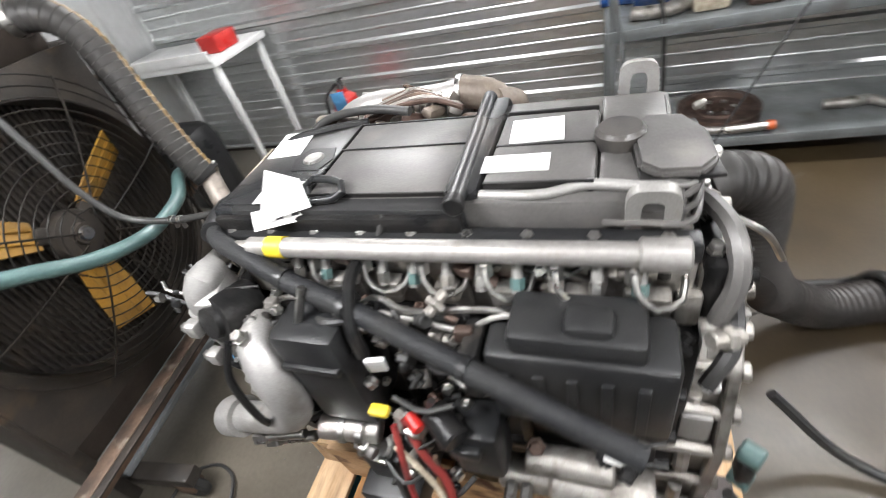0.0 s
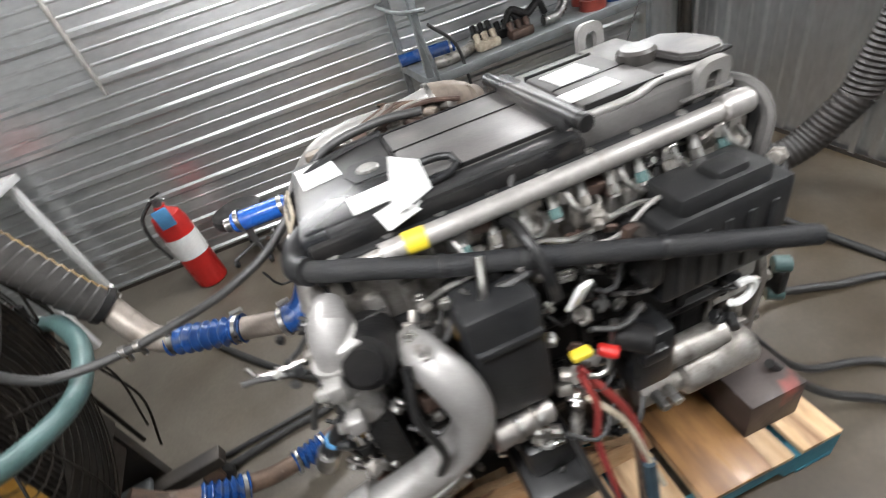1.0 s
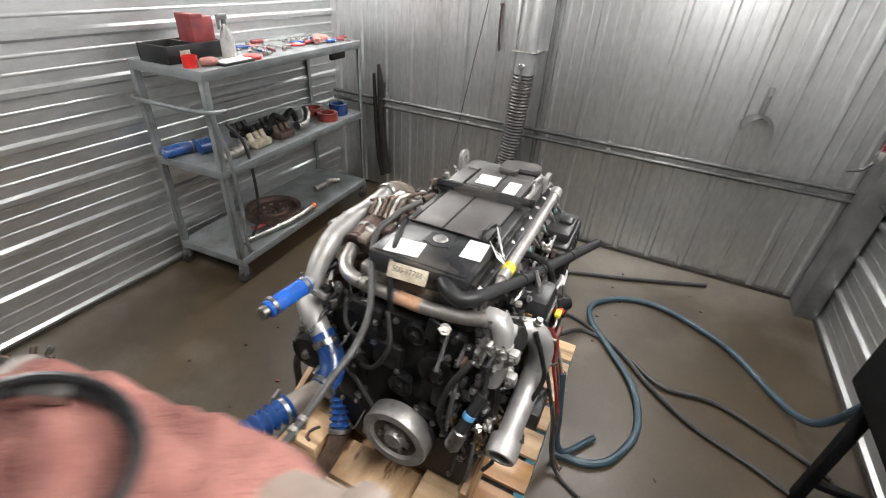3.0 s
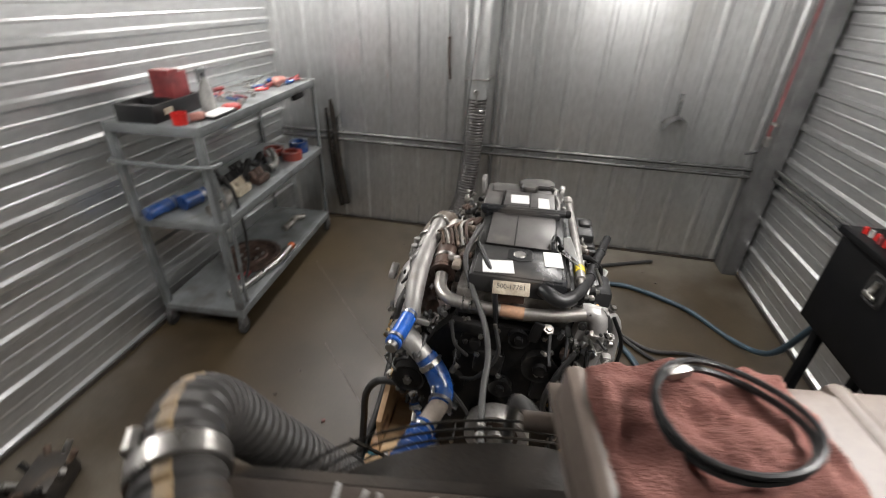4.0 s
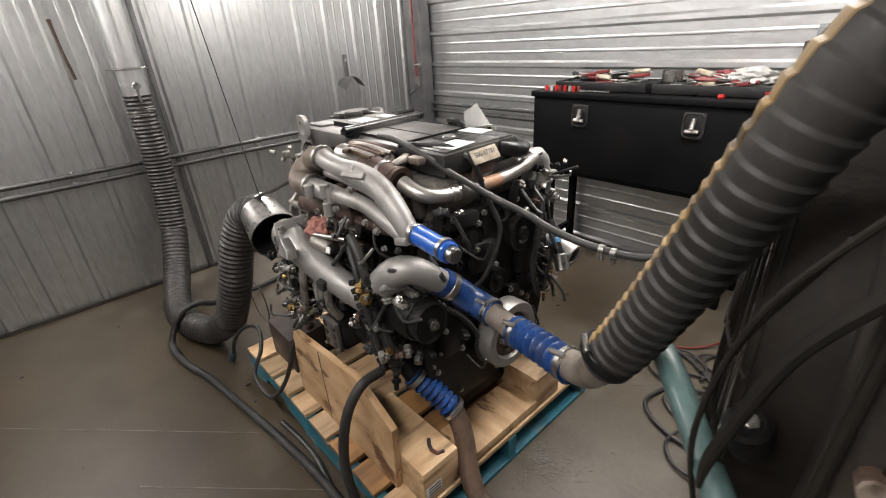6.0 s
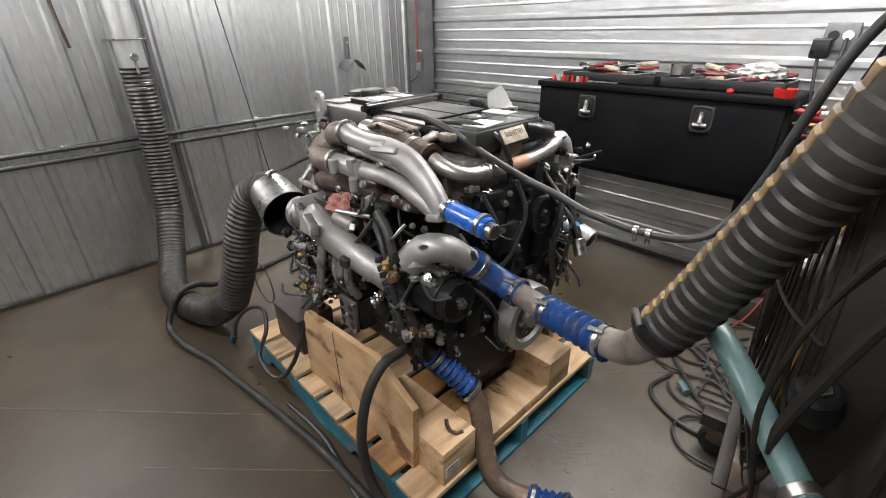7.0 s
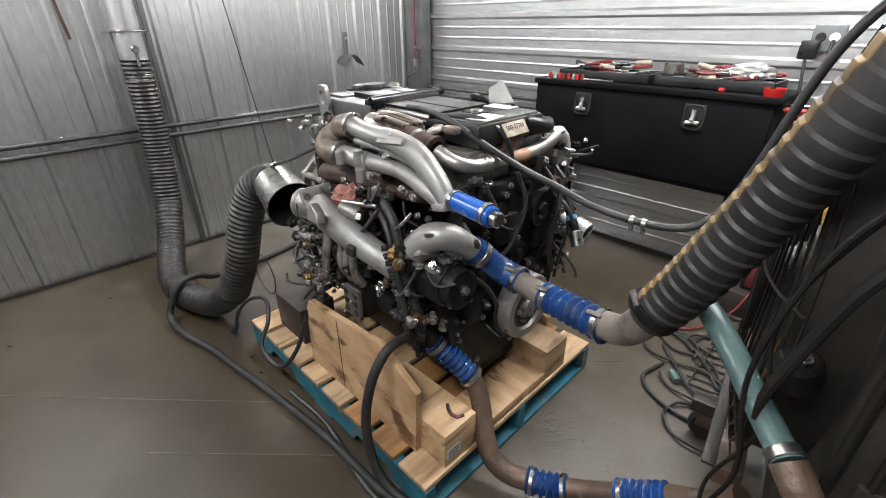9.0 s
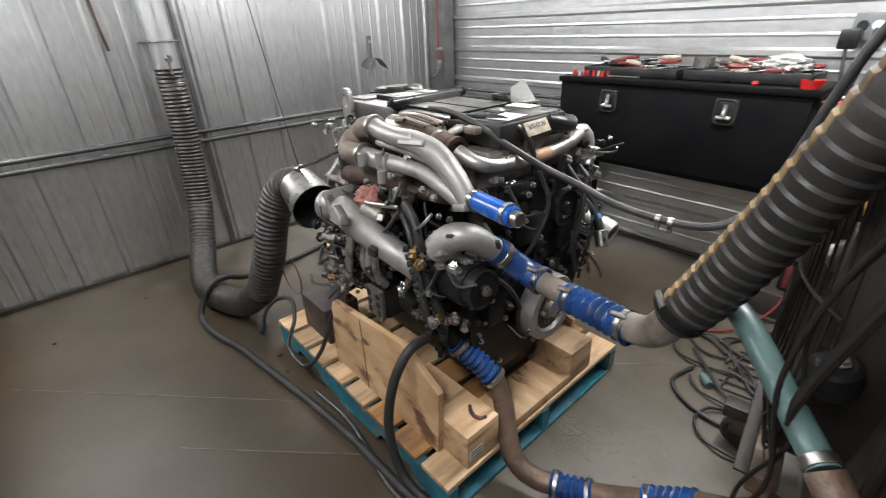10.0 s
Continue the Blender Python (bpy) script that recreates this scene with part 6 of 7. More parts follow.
# oil cooler rows behind
for k in range(7):
    y = -0.38 + 0.13 * k
    rp("cooler_rod", one(tube, [(-0.30, y, 1.34), (-0.30, y + 0.03, 1.0), (-0.30, y + 0.05, 0.5)], 0.008, 8), M_STEEL)
bm = bmn()
for k in range(34):
    z = 0.55 + 0.024 * k
    box(bm, (-0.34, -0.42, z), (-0.26, 0.42, z + 0.006), 0)
tagged(rp("cooler_mesh", bm, M_DARKFRAME), kind="stuff")
rp("cooler_frame", one(box, (-0.35, -0.44, 1.372), (-0.335, 0.44, 1.384), 0.003), M_DARKFRAME)
rp("cooler_frame", one(tube, [(-0.215, -0.42, 1.385), (-0.213, 0.0, 1.388), (-0.225, 0.3, 1.38), (-0.235, 0.4, 1.35)], 0.011, 8), M_GUARD)
for k in range(14):
    y = -0.4 + 0.05 * k
    rp("cooler_tube", one(rod, (-0.335, y, 1.352), (-0.24, y, 1.352), 0.012, 10), M_STEELBOX, rad, "dull grey cooler tube")
for k in range(11):
    y = -0.12 + 0.05 * k
    rp("lattice_bar", one(box, (-0.345, y - 0.003, 1.364), (-0.228, y + 0.003, 1.378), 0.001), M_PLASTIC)
for x in (-0.258, -0.29, -0.32):
    rp("lattice_bar", one(box, (x - 0.003, -0.14, 1.364), (x + 0.003, 0.4, 1.377), 0.001), M_PLASTIC)
for x in (-0.275, -0.305):
    rp("tie_rod", one(rod, (x, -0.42, 1.372), (x, 0.42, 1.372), 0.004, 8), M_STEEL)
# outlets at the north end
part("hose_outlet", one(tube, [(-1.768, 2.727, 1.405), (-1.81, 2.69, 1.39), (-1.83, 2.655, 1.365), (-1.80, 2.62, 1.34), (-1.75, 2.6, 1.32)], 0.047, 20), M_DARKFRAME, rad, "dark pipe outlet of the top tank")
MOTOR = (-1.612, 2.80, 0.905)
part("drum_motor", one(lathe, [(0, 0.03), (0.022, 0.03), (0.028, 0.024), (0.03, 0.0), (0.026, -0.025), (0.02, -0.03), (0, -0.03)], Matrix.Translation(MOTOR) @ pose(0, 0, 0, -20, 10, 0), 28), M_BLACK, rad)
part("motor_bolt", one(hexbolt, (MOTOR[0], MOTOR[1] + 0.012, MOTOR[2] + 0.03), (0.1, 0.3, 1), 0.008, 0.012), M_STEEL, rad)
rp("fuel_can", one(lathe, [(0, 0.2), (0.03, 0.2), (0.035, 0.17), (0.08, 0.15), (0.085, 0.13), (0.085, 0), (0, 0)], Matrix.Translation((-0.36, 0.42, 1.15)), 26), M_RED, rad, "red plastic bottle strapped to the stand")
rp("bottle_shelf", one(box, (-0.46, 0.33, 1.13), (-0.2, 0.52, 1.149), 0.003), M_DARKFRAME)

for z, w in ((0.5, 0.05), (0.74, 0.06), (1.02, 0.05), (1.22, 0.06)):
    rp("side_bracket", one(box, (-0.2, 0.455, z), (-0.09, 0.468, z + w), 0.004), M_DARKFRAME)
    for x in (-0.18, -0.11):
        rp("bracket_bolt", one(hexbolt, (x, 0.468, z + w / 2), (0, 1, 0), 0.01, 0.01), M_STEEL)
rp("cooler_end_tank", one(tube, [(-0.3, 0.43, 1.34), (-0.3, 0.44, 1.0), (-0.3, 0.43, 0.55)], 0.035, 16), M_DARKFRAME)
rp("cable_drape", one(tube, [(-0.05, 0.46, 1.25), (0.03, 0.46, 1.1), (0.06, 0.45, 0.9), (0.03, 0.44, 0.7), (0.06, 0.42, 0.5), (0.0, 0.4, 0.3)], 0.004, 7), M_GUARD)
rp("cable_drape", one(tube, [(-0.02, 0.45, 1.2), (0.05, 0.44, 1.0), (0.02, 0.43, 0.8), (0.06, 0.42, 0.62), (0.02, 0.4, 0.4)], 0.0035, 7), M_GUARD)
rp("inspection_plate", one(box, (-0.33, 0.47, 0.72), (-0.24, 0.474, 0.77), 0.001), M_PAPER)
# north end of the stand: foam edging, rusty bracket, small canister, labels, straps
rp("foam_edging", one(tube, [(-0.075, 0.462, 1.31), (-0.068, 0.466, 1.1), (-0.062, 0.466, 0.85), (-0.06, 0.464, 0.55), (-0.06, 0.46, 0.3)], 0.007, 8), M_GUARD, rad, "black foam edging strip")
rp("foam_edging", one(tube, [(-0.115, 0.458, 1.3), (-0.11, 0.462, 1.05), (-0.105, 0.462, 0.8), (-0.105, 0.46, 0.5)], 0.006, 8), M_GUARD, rad, "black foam edging strip")
rb = rp("clamp_bracket", one(tube, [(-0.09, 0.474, 1.19), (-0.12, 0.478, 1.215), (-0.155, 0.476, 1.225), (-0.165, 0.472, 1.235)], 0.0055, 8), M_RUST, rad, "rusty bent clamp bracket")
rp("bracket_bolt", one(hexbolt, (-0.095, 0.48, 1.195), (0, 1, 0), 0.009, 0.01), M_RUST, rb)
can = rp("canister", one(rod, (-0.23, 0.5, 1.19), (-0.23, 0.5, 1.315), 0.052, 26), M_TANK, rad, "brown-grey cylindrical canister")
rp("canister_band", one(rod, (-0.23, 0.5, 1.24), (-0.23, 0.5, 1.252), 0.0535, 26, 0.03), M_STEEL, can)
rp("canister_bracket", one(box, (-0.25, 0.44, 1.2), (-0.2, 0.47, 1.3), 0.004), M_DARKFRAME, can)
for x, z in ((-0.2, 1.13), (-0.195, 1.085)):
    rp("white_label", one(box, (x - 0.03, 0.456, z), (x + 0.03, 0.4585, z + 0.028), 0), M_TAGBEIGE)
for k, (x, z) in enumerate(((-0.17, 0.62), (-0.12, 0.68), (-0.18, 0.88), (-0.1, 0.95), (-0.16, 1.12))):
    rp("pipe_stub", one(rod, (x, 0.455, z), (x, 0.49, z + 0.01), 0.012 + 0.004 * (k % 2), 10), (M_RUST, M_BRASS, M_STEEL)[k % 3])
part("rubber_strap", one(tube, [(-1.588, 2.87, 0.85, 0.003), (-1.59, 2.87, 0.9, 0.0075), (-1.607, 2.865, 0.98, 0.008), (-1.636, 2.86, 1.085, 0.009), (-1.69, 2.85, 1.18, 0.009)], 0.0085, 8), M_GUARD, rad, "wide black rubber strap")
rp("drip_pan", one(box, (-0.45, -0.4, 0.172), (-0.1, 0.4, 0.2), 0.01), M_CART)
surge = thing("surge_tank", (-1.6, 2.1, 1.41), "beige ribbed plastic coolant surge tank on the radiator stand", "tank")


def sp(name, bm, mat, label=""):
    bmesh.ops.transform(bm, matrix=RAD, verts=bm.verts)
    return part(name, bm, mat, surge, label)


bm = bmn()
box(bm, (-0.19, -0.62, 1.407), (-0.005, -0.03, 1.485), 0.022)
box(bm, (-0.196, -0.626, 1.44), (0.002, -0.023, 1.45), 0.004)
for k in range(6):
    y = -0.56 + 0.099 * k
    sp("tank_rib", one(box, (-0.193, y, 1.41), (-0.002, y + 0.03, 1.489), 0.012), M_BEIGE)
sp("tank_body", bm, M_BEIGE)
sp("hose_barb", one(rod, (-0.045, -0.035, 1.43), (-0.04, 0.01, 1.426), 0.012), M_BEIGE)
sp("cap_tray", one(cbox, (-0.06, -0.5, 1.5), (0.1, 0.16, 0.03), 0.008), M_PLASTIC)

# towel draped over the tank, held by a black hoop
bm = bmn()
g = 60
grid = []
for i in range(g + 1):
    row = []
    for j in range(g + 1):
        u, v = i / g - 0.5, j / g - 0.5
        x, y = -0.10 + u * 0.26, -0.17 + v * 0.25
        z = 1.512 + 0.010 * math.cos(min(1, math.hypot(u, v) * 2.2) * math.pi)
        edge = max(abs(u) - 0.34, 0) * 0.55 + max(abs(v) - 0.42, 0) * 0.35
        z -= edge
        r = math.hypot(u * 0.26, v * 0.25)
        if r < 0.06:
            z -= 0.014 * (1 - r / 0.06)
        z += 0.017 * noise.noise(Vector((u * 6, v * 6, 2))) + 0.005 * noise.noise(Vector((u * 17, v * 17, 7))) + 0.0022 * noise.noise(Vector((u * 50, v * 50, 4)))
        x = max(min(x, 0.018 + 0.006 * noise.noise(Vector((v * 14, 0, 1)))), -0.21)
        row.append(bm.verts.new((x, y, z)))
    grid.append(row)
for i in range(g):
    for j in range(g):
        bm.faces.new((grid[i][j], grid[i + 1][j], grid[i + 1][j + 1], grid[i][j + 1]))
bmesh.ops.solidify(bm, geom=list(bm.faces), thickness=0.006)
bmesh.ops.transform(bm, matrix=RAD, verts=bm.verts)
solo("shop_towel", bm, M_RAG, "faded red terry towel draped over the surge tank", "towel", soft=80)
hoop = bmn()
tube(hoop, [(-0.10 + 0.064 * math.cos(a), -0.17 + 0.068 * math.sin(a), 1.522 + 0.006 * math.sin(a * 2)) for a in np.linspace(0, 2 * math.pi, 30)], 0.0042, 7, 0.015, caps=False)
tube(hoop, [(-0.098 + 0.066 * math.cos(a), -0.172 + 0.07 * math.sin(a), 1.5295 + 0.005 * math.sin(a * 2)) for a in np.linspace(0, 2 * math.pi, 30)], 0.0036, 7, 0.015, caps=False)
bmesh.ops.transform(hoop, matrix=RAD, verts=hoop.verts)
hp2 = thing("hose_clamp_hoop", (-1.62, 2.2, 1.52), "thin dark hose clamp hoop lying on the towel", "clamp")
part("band", hoop, M_PLASTIC, hp2)
bm = one(cbox, (-0.045, -0.14, 1.526), (0.016, 0.03, 0.012), 0.004, (0, 0, 20))
bmesh.ops.transform(bm, matrix=RAD, verts=bm.verts)
part("screw", bm, M_STEEL, hp2)

hose("suction_hose", "grey-green reinforced suction hose looping past the fan", [
    ("hose", [(-1.64, 2.885, 0.82), (-1.607, 2.85, 0.834), (-1.57, 2.81, 0.85), (-1.522, 2.76, 0.874), (-1.467, 2.70, 0.89), (-1.41, 2.61, 0.865), (-1.36, 2.44, 0.87), (-1.37, 2.29, 0.91), (-1.39, 2.18, 0.97), (-1.42, 2.05, 1.03), (-1.48, 1.92, 1.03), (-1.56, 1.85, 0.9), (-1.6, 1.84, 0.7)], 0.0205, M_TEAL, {"n": 16, "step": 0.012})])
sh = bpy.data.objects["suction_hose"]
part("end_clamp", one(rod, (-1.628, 2.873, 0.825), (-1.638, 2.883, 0.821), 0.0235, 18, 0.03), M_STEEL, sh)
part("end_fitting", one(tube, [(-1.64, 2.885, 0.82), (-1.662, 2.9, 0.80), (-1.70, 2.9, 0.74), (-1.74, 2.88, 0.7)], 0.024, 14), M_RUST, sh)

# ---- wheeled parts cart ----
CART = Matrix.Translation((-0.14, 3.975, 0)) @ pose(0, 0, 0, 0, 0, 3.5)
CL, CW = 1.42, 0.5
cart = thing("parts_cart", (0.55, 4.25, 0), "grey steel three-shelf cart on casters, crowded with parts", "cart")


def cp(name, bm, mat, parent=cart, label=""):
    bmesh.ops.transform(bm, matrix=CART, verts=bm.verts)
    return part(name, bm, mat, parent, label)


for z, nm in ((1.25, "top_shelf"), (0.735, "middle_shelf"), (0.16, "bottom_shelf")):
    bm = bmn()
    box(bm, (0, 0, z), (CL, CW, z + 0.012), 0.002)
    shelf = cp(nm, bm, M_CART)
    for a, b in (((0, -0.004), (CL, 0.004)), ((0, CW - 0.004), (CL, CW + 0.004))):
        cp("lip", one(box, (a[0], a[1], z - 0.035), (b[0], b[1], z + 0.014), 0.002), M_CART, shelf)
    for x in (0, CL):
        cp("lip", one(box, (x - 0.004, 0, z - 0.035), (x + 0.004, CW, z + 0.014), 0.002), M_CART, shelf)
for x in (0.0, CL - 0.03):
    for y in (0.0, CW - 0.03):
        bm = bmn()
        box(bm, (x, y, 0.1), (x + 0.035, y + 0.005, 1.25), 0.001)
        box(bm, (x if x == 0 else x + 0.03, y, 0.1), (x + 0.005 if x == 0 else x + 0.035, y + 0.035, 1.25), 0.001)
        cp("post", bm, M_CART)
        w = cp("caster", one(rod, (x + 0.018, y + 0.005, 0.05), (x + 0.018, y + 0.032, 0.05), 0.05, 20), M_RUBBER)
        cp("caster_fork", one(box, (x - 0.005, y - 0.002, 0.05), (x + 0.04, y + 0.04, 0.115), 0.006), M_STEELBOX, w)
cp("end_handle", one(tube, [(0.0, CW, 1.08), (-0.04, CW - 0.02, 1.08), (-0.05, 0.3, 1.08), (-0.05, 0.1, 1.08), (-0.03, -0.03, 1.08), (0.06, -0.04, 1.07)], 0.011, 10), M_CART)
cp("handle_strut", one(tube, [(-0.02, -0.03, 1.08), (0.03, -0.035, 0.85), (0.06, -0.02, 0.6), (0.07, 0.0, 0.25), (0.11, 0.02, 0.17)], 0.011, 10), M_CART)
cp("shelf_gusset", one(cbox, (CL - 0.25, 0.03, 1.19), (0.16, 0.03, 0.05), 0.01), M_BLACK)


def at_cart(x, y, z):
    return CART @ Vector((x, y, z))


def put(name, bm, mat, label, cat, group="", soft=35):
    bmesh.ops.transform(bm, matrix=CART, verts=bm.verts)
    return solo(name, bm, mat, label, cat, group, soft=soft)


ZT, ZM, ZB = 1.262, 0.747, 0.172
pt = thing("parts_tray", at_cart(0.2, 0.32, ZT), "open black plastic parts tray with a cream label", "tray")
cp("tray_base", one(box, (0.02, 0.22, ZT), (0.38, 0.43, ZT + 0.012), 0.004), M_PLASTIC, pt)
for lo, hi in (((0.02, 0.22), (0.38, 0.232)), ((0.02, 0.418), (0.38, 0.43)), ((0.02, 0.232), (0.032, 0.418)), ((0.368, 0.232), (0.38, 0.418)), ((0.2, 0.232), (0.21, 0.418))):
    cp("tray_wall", one(box, (lo[0], lo[1], ZT + 0.008), (hi[0], hi[1], ZT + 0.085), 0.003), M_PLASTIC, pt)
put("tray_label", one(box, (0.09, 0.2165, ZT + 0.03), (0.15, 0.2185, ZT + 0.06), 0), M_TAGBEIGE, "cream paper label on the tray front", "label")
bm = bmn()
box(bm, (0.22, 0.25, ZT + 0.013), (0.36, 0.36, ZT + 0.20), 0.005)
box(bm, (0.22, 0.25, ZT + 0.19), (0.30, 0.36, ZT + 0.215), 0.004)
put("red_carton", bm, M_REDDULL, "dull red carton standing in the black tray", "box")
sb = thing("spray_bottle", at_cart(0.33, 0.14, ZT), "milky spray bottle with a grey trigger", "bottle")
cp("body", one(lathe, [(0, 0), (0.034, 0), (0.038, 0.008), (0.037, 0.09), (0.028, 0.13), (0.014, 0.16), (0.013, 0.175), (0, 0.175)], Matrix.Translation((0.33, 0.14, ZT)), 22), M_CLEAR, sb)
bm = bmn()
box(bm, (0.285, 0.127, ZT + 0.195), (0.35, 0.153, ZT + 0.222), 0.008)
box(bm, (0.285, 0.133, ZT + 0.15), (0.296, 0.147, ZT + 0.2), 0.004)
rod(bm, (0.33, 0.14, ZT + 0.172), (0.33, 0.14, ZT + 0.2), 0.013)
cp("trigger_head", bm, M_CART, sb)
put("red_cup", one(lathe, [(0, 0.003), (0.03, 0.003), (0.034, 0.055), (0.037, 0.055), (0.034, 0), (0, 0)], Matrix.Translation((0.055, 0.12, ZT)), 20), M_RED, "small red plastic cup", "cup")
put("red_saucer", one(lathe, [(0, 0.02), (0.045, 0.02), (0.05, 0.015), (0.05, 0), (0, 0)], Matrix.Translation((0.42, 0.07, ZT)), 22), M_RED, "flat red plastic saucer", "saucer")
nbk = thing("clipboard", at_cart(0.27, 0.06, ZT), "dark clipboard with white paper", "clipboard")
cp("board", one(cbox, (0.27, 0.06, ZT + 0.006), (0.22, 0.1, 0.012), 0.003), M_PLASTIC, nbk)
cp("paper", one(cbox, (0.27, 0.06, ZT + 0.0145), (0.19, 0.085, 0.003), 0.001, (0, 0, 2)), M_PAPER, nbk)
put("crumpled_glove", one(tube, [(0.1, 0.1, ZT + 0.02, 0.02), (0.13, 0.07, ZT + 0.025, 0.022), (0.17, 0.08, ZT + 0.02, 0.018), (0.2, 0.11, ZT + 0.015, 0.014)], 0.02), M_RAG, "crumpled pinkish work glove", "glove")
rng = random.Random(21)


def plier(m, mat):
    bm = bmn()
    tube(bm, [m @ Vector(p) for p in ((-0.09, 0.025, 0.012), (-0.04, 0.022, 0.012), (0, 0.004, 0.012))], 0.008, 7)
    other = one(tube, [m @ Vector(p) for p in ((-0.09, -0.025, 0.012), (-0.04, -0.022, 0.012), (0, -0.004, 0.012))], 0.008, 7)
    return bm, other, one(cbox, m @ Vector((0.03, 0, 0.012)), (0.06, 0.018, 0.012), 0.004, (0, 0, math.degrees(m.to_euler().z)))


def add_pliers(m, mat, group):
    t = thing("pliers", m.translation, "worn pliers with coloured plastic grips", "pliers", group)
    a, b, c = plier(m, mat)
    part("grip", a, mat, t)
    part("grip", b, mat, t)
    part("jaw", c, M_STEEL, t)


def add_wrench(m, group, length=0.16):
    bm = bmn()
    box(bm, (-length / 2, -0.007, 0.004), (length / 2, 0.007, 0.011), 0.002, m)
    ringplate(bm, 0.015, 0.008, 0.009, m @ Matrix.Translation((-length / 2 - 0.012, 0, 0.003)), 14)
    box(bm, (length / 2, 0.004, 0.003), (length / 2 + 0.022, 0.013, 0.012), 0.002, m)
    box(bm, (length / 2, -0.013, 0.003), (length / 2 + 0.022, -0.004, 0.012), 0.002, m)
    solo("wrench", bm, M_STEEL, "steel combination wrench, worn", "wrench", group)


def add_driver(m, mat, group):
    t = thing("screwdriver", m.translation, "screwdriver with a coloured plastic handle", "screwdriver", group)
    part("handle", one(rod, m @ Vector((-0.1, 0, 0.014)), m @ Vector((-0.01, 0, 0.014)), 0.013, 10, 0.4), mat, t)
    part("shank", one(rod, m @ Vector((-0.01, 0, 0.014)), m @ Vector((0.1, 0, 0.012)), 0.0035, 8), M_STEEL, t)


def add_socket(m, group):
    solo("socket", one(lathe, [(0.006, 0.03), (0.012, 0.03), (0.013, 0.027), (0.013, 0), (0, 0), (0, 0.012), (0.006, 0.012), (0.006, 0.03)], m, 14), M_STEEL, "short chrome drive socket", "socket", group)


for k in range(28):
    m = CART @ pose(rng.uniform(0.52, 1.36), rng.uniform(0.05, 0.38), ZT, 0, 0, rng.uniform(0, 360))
    c = k % 4
    if c == 0:
        add_pliers(m, rng.choice([M_REDDULL, M_RED, M_BLUE]), "tools on the cart")
    elif c == 1:
        add_wrench(m, "tools on the cart")
    elif c == 2:
        add_driver(m, rng.choice([M_REDDULL, M_BLUE]), "tools on the cart")
    else:
        add_socket(m, "tools on the cart")
put("red_rag_heap", one(tube, [(1.05, 0.1, ZT + 0.02, 0.02), (1.1, 0.14, ZT + 0.03, 0.03), (1.17, 0.12, ZT + 0.025, 0.025), (1.22, 0.16, ZT + 0.015, 0.015)], 0.02), M_RAG, "small heap of red shop rag", "rag")
# middle shelf: hoses and castings
for k, (x, y, l, r, a) in enumerate(((-0.02, 0.40, 0.19, 0.035, -10), (0.13, 0.30, 0.15, 0.042, -12))):
    m = pose(x, y, ZM + r, 0, 0, a)
    t = thing("blue_hose_piece", CART @ Vector((x, y, ZM)), "loose piece of blue silicone hose with a clamp", "hose", "hose pieces on the cart")
    cp("sleeve", one(tube, [m @ Vector((0, 0, 0)), m @ Vector((l / 2, 0, 0.002)), m @ Vector((l, 0, 0))], r, 20, 0.01), M_BLUE, t)
    cp("clamp", one(rod, m @ Vector((l * 0.8, 0, 0)), m @ Vector((l * 0.8 + 0.014, 0, 0)), r + 0.003, 20, 0.03), M_STEEL, t)
put("pipe_elbow", one(tube, [(0.1, 0.12, ZM + 0.03, 0.03), (0.2, 0.1, ZM + 0.03, 0.03), (0.3, 0.13, ZM + 0.03, 0.03), (0.36, 0.2, ZM + 0.03, 0.028)], 0.03, 16), M_ALU_DIRTY, "grimy alloy pipe elbow", "pipe")
put("pipe_elbow", one(tube, [(0.78, 0.12, ZM + 0.03, 0.03), (0.86, 0.12, ZM + 0.03, 0.03), (0.93, 0.15, ZM + 0.06, 0.03), (0.97, 0.2, ZM + 0.09, 0.03)], 0.03, 16), M_STEEL, "bright bent pipe elbow", "pipe")
for k, (x, y, mat) in enumerate(((0.42, 0.12, M_TAGBEIGE), (0.55, 0.22, M_BLACK), (0.62, 0.1, M_MANIFOLD), (0.7, 0.28, M_PLASTIC), (0.5, 0.34, M_BLACK))):
    bm = bmn()
    box(bm, (x - 0.07, y - 0.04, ZM + 0.001), (x + 0.07, y + 0.04, ZM + 0.05), 0.015)
    for j in range(3):
        rod(bm, (x - 0.05 + j * 0.05, y, ZM + 0.03), (x - 0.05 + j * 0.05, y + 0.03, ZM + 0.085), 0.018, 14)
    put("cast_bracket", bm, mat, "oily cast engine bracket with bosses", "casting", "castings on the cart")
put("bracket_arm", one(tube, [(0.55, 0.15, ZM + 0.06, 0.02), (0.6, 0.15, ZM + 0.14, 0.02), (0.7, 0.16, ZM + 0.09, 0.024), (0.78, 0.16, ZM + 0.13, 0.02), (0.82, 0.16, ZM + 0.06, 0.018)], 0.02, 10), M_BLACK, "bent black bracket arm", "bracket")
put("red_ring", one(lathe, [(0.05, 0), (0.075, 0), (0.075, 0.055), (0.05, 0.055), (0.05, 0)], Matrix.Translation((1.1, 0.1, ZM)), 24), M_REDRING, "short dull red silicone hose ring", "hose ring")
put("red_ring", one(lathe, [(0.05, 0), (0.072, 0), (0.072, 0.05), (0.05, 0.05), (0.05, 0)], Matrix.Translation((1.16, 0.27, ZM)), 24), M_REDRING, "short dull red silicone hose ring", "hose ring")
put("blue_ring", one(lathe, [(0.045, 0), (0.07, 0), (0.07, 0.08), (0.045, 0.08), (0.045, 0)], Matrix.Translation((1.27, 0.12, ZM)), 24), M_BLUE, "short blue silicone hose ring", "hose ring")
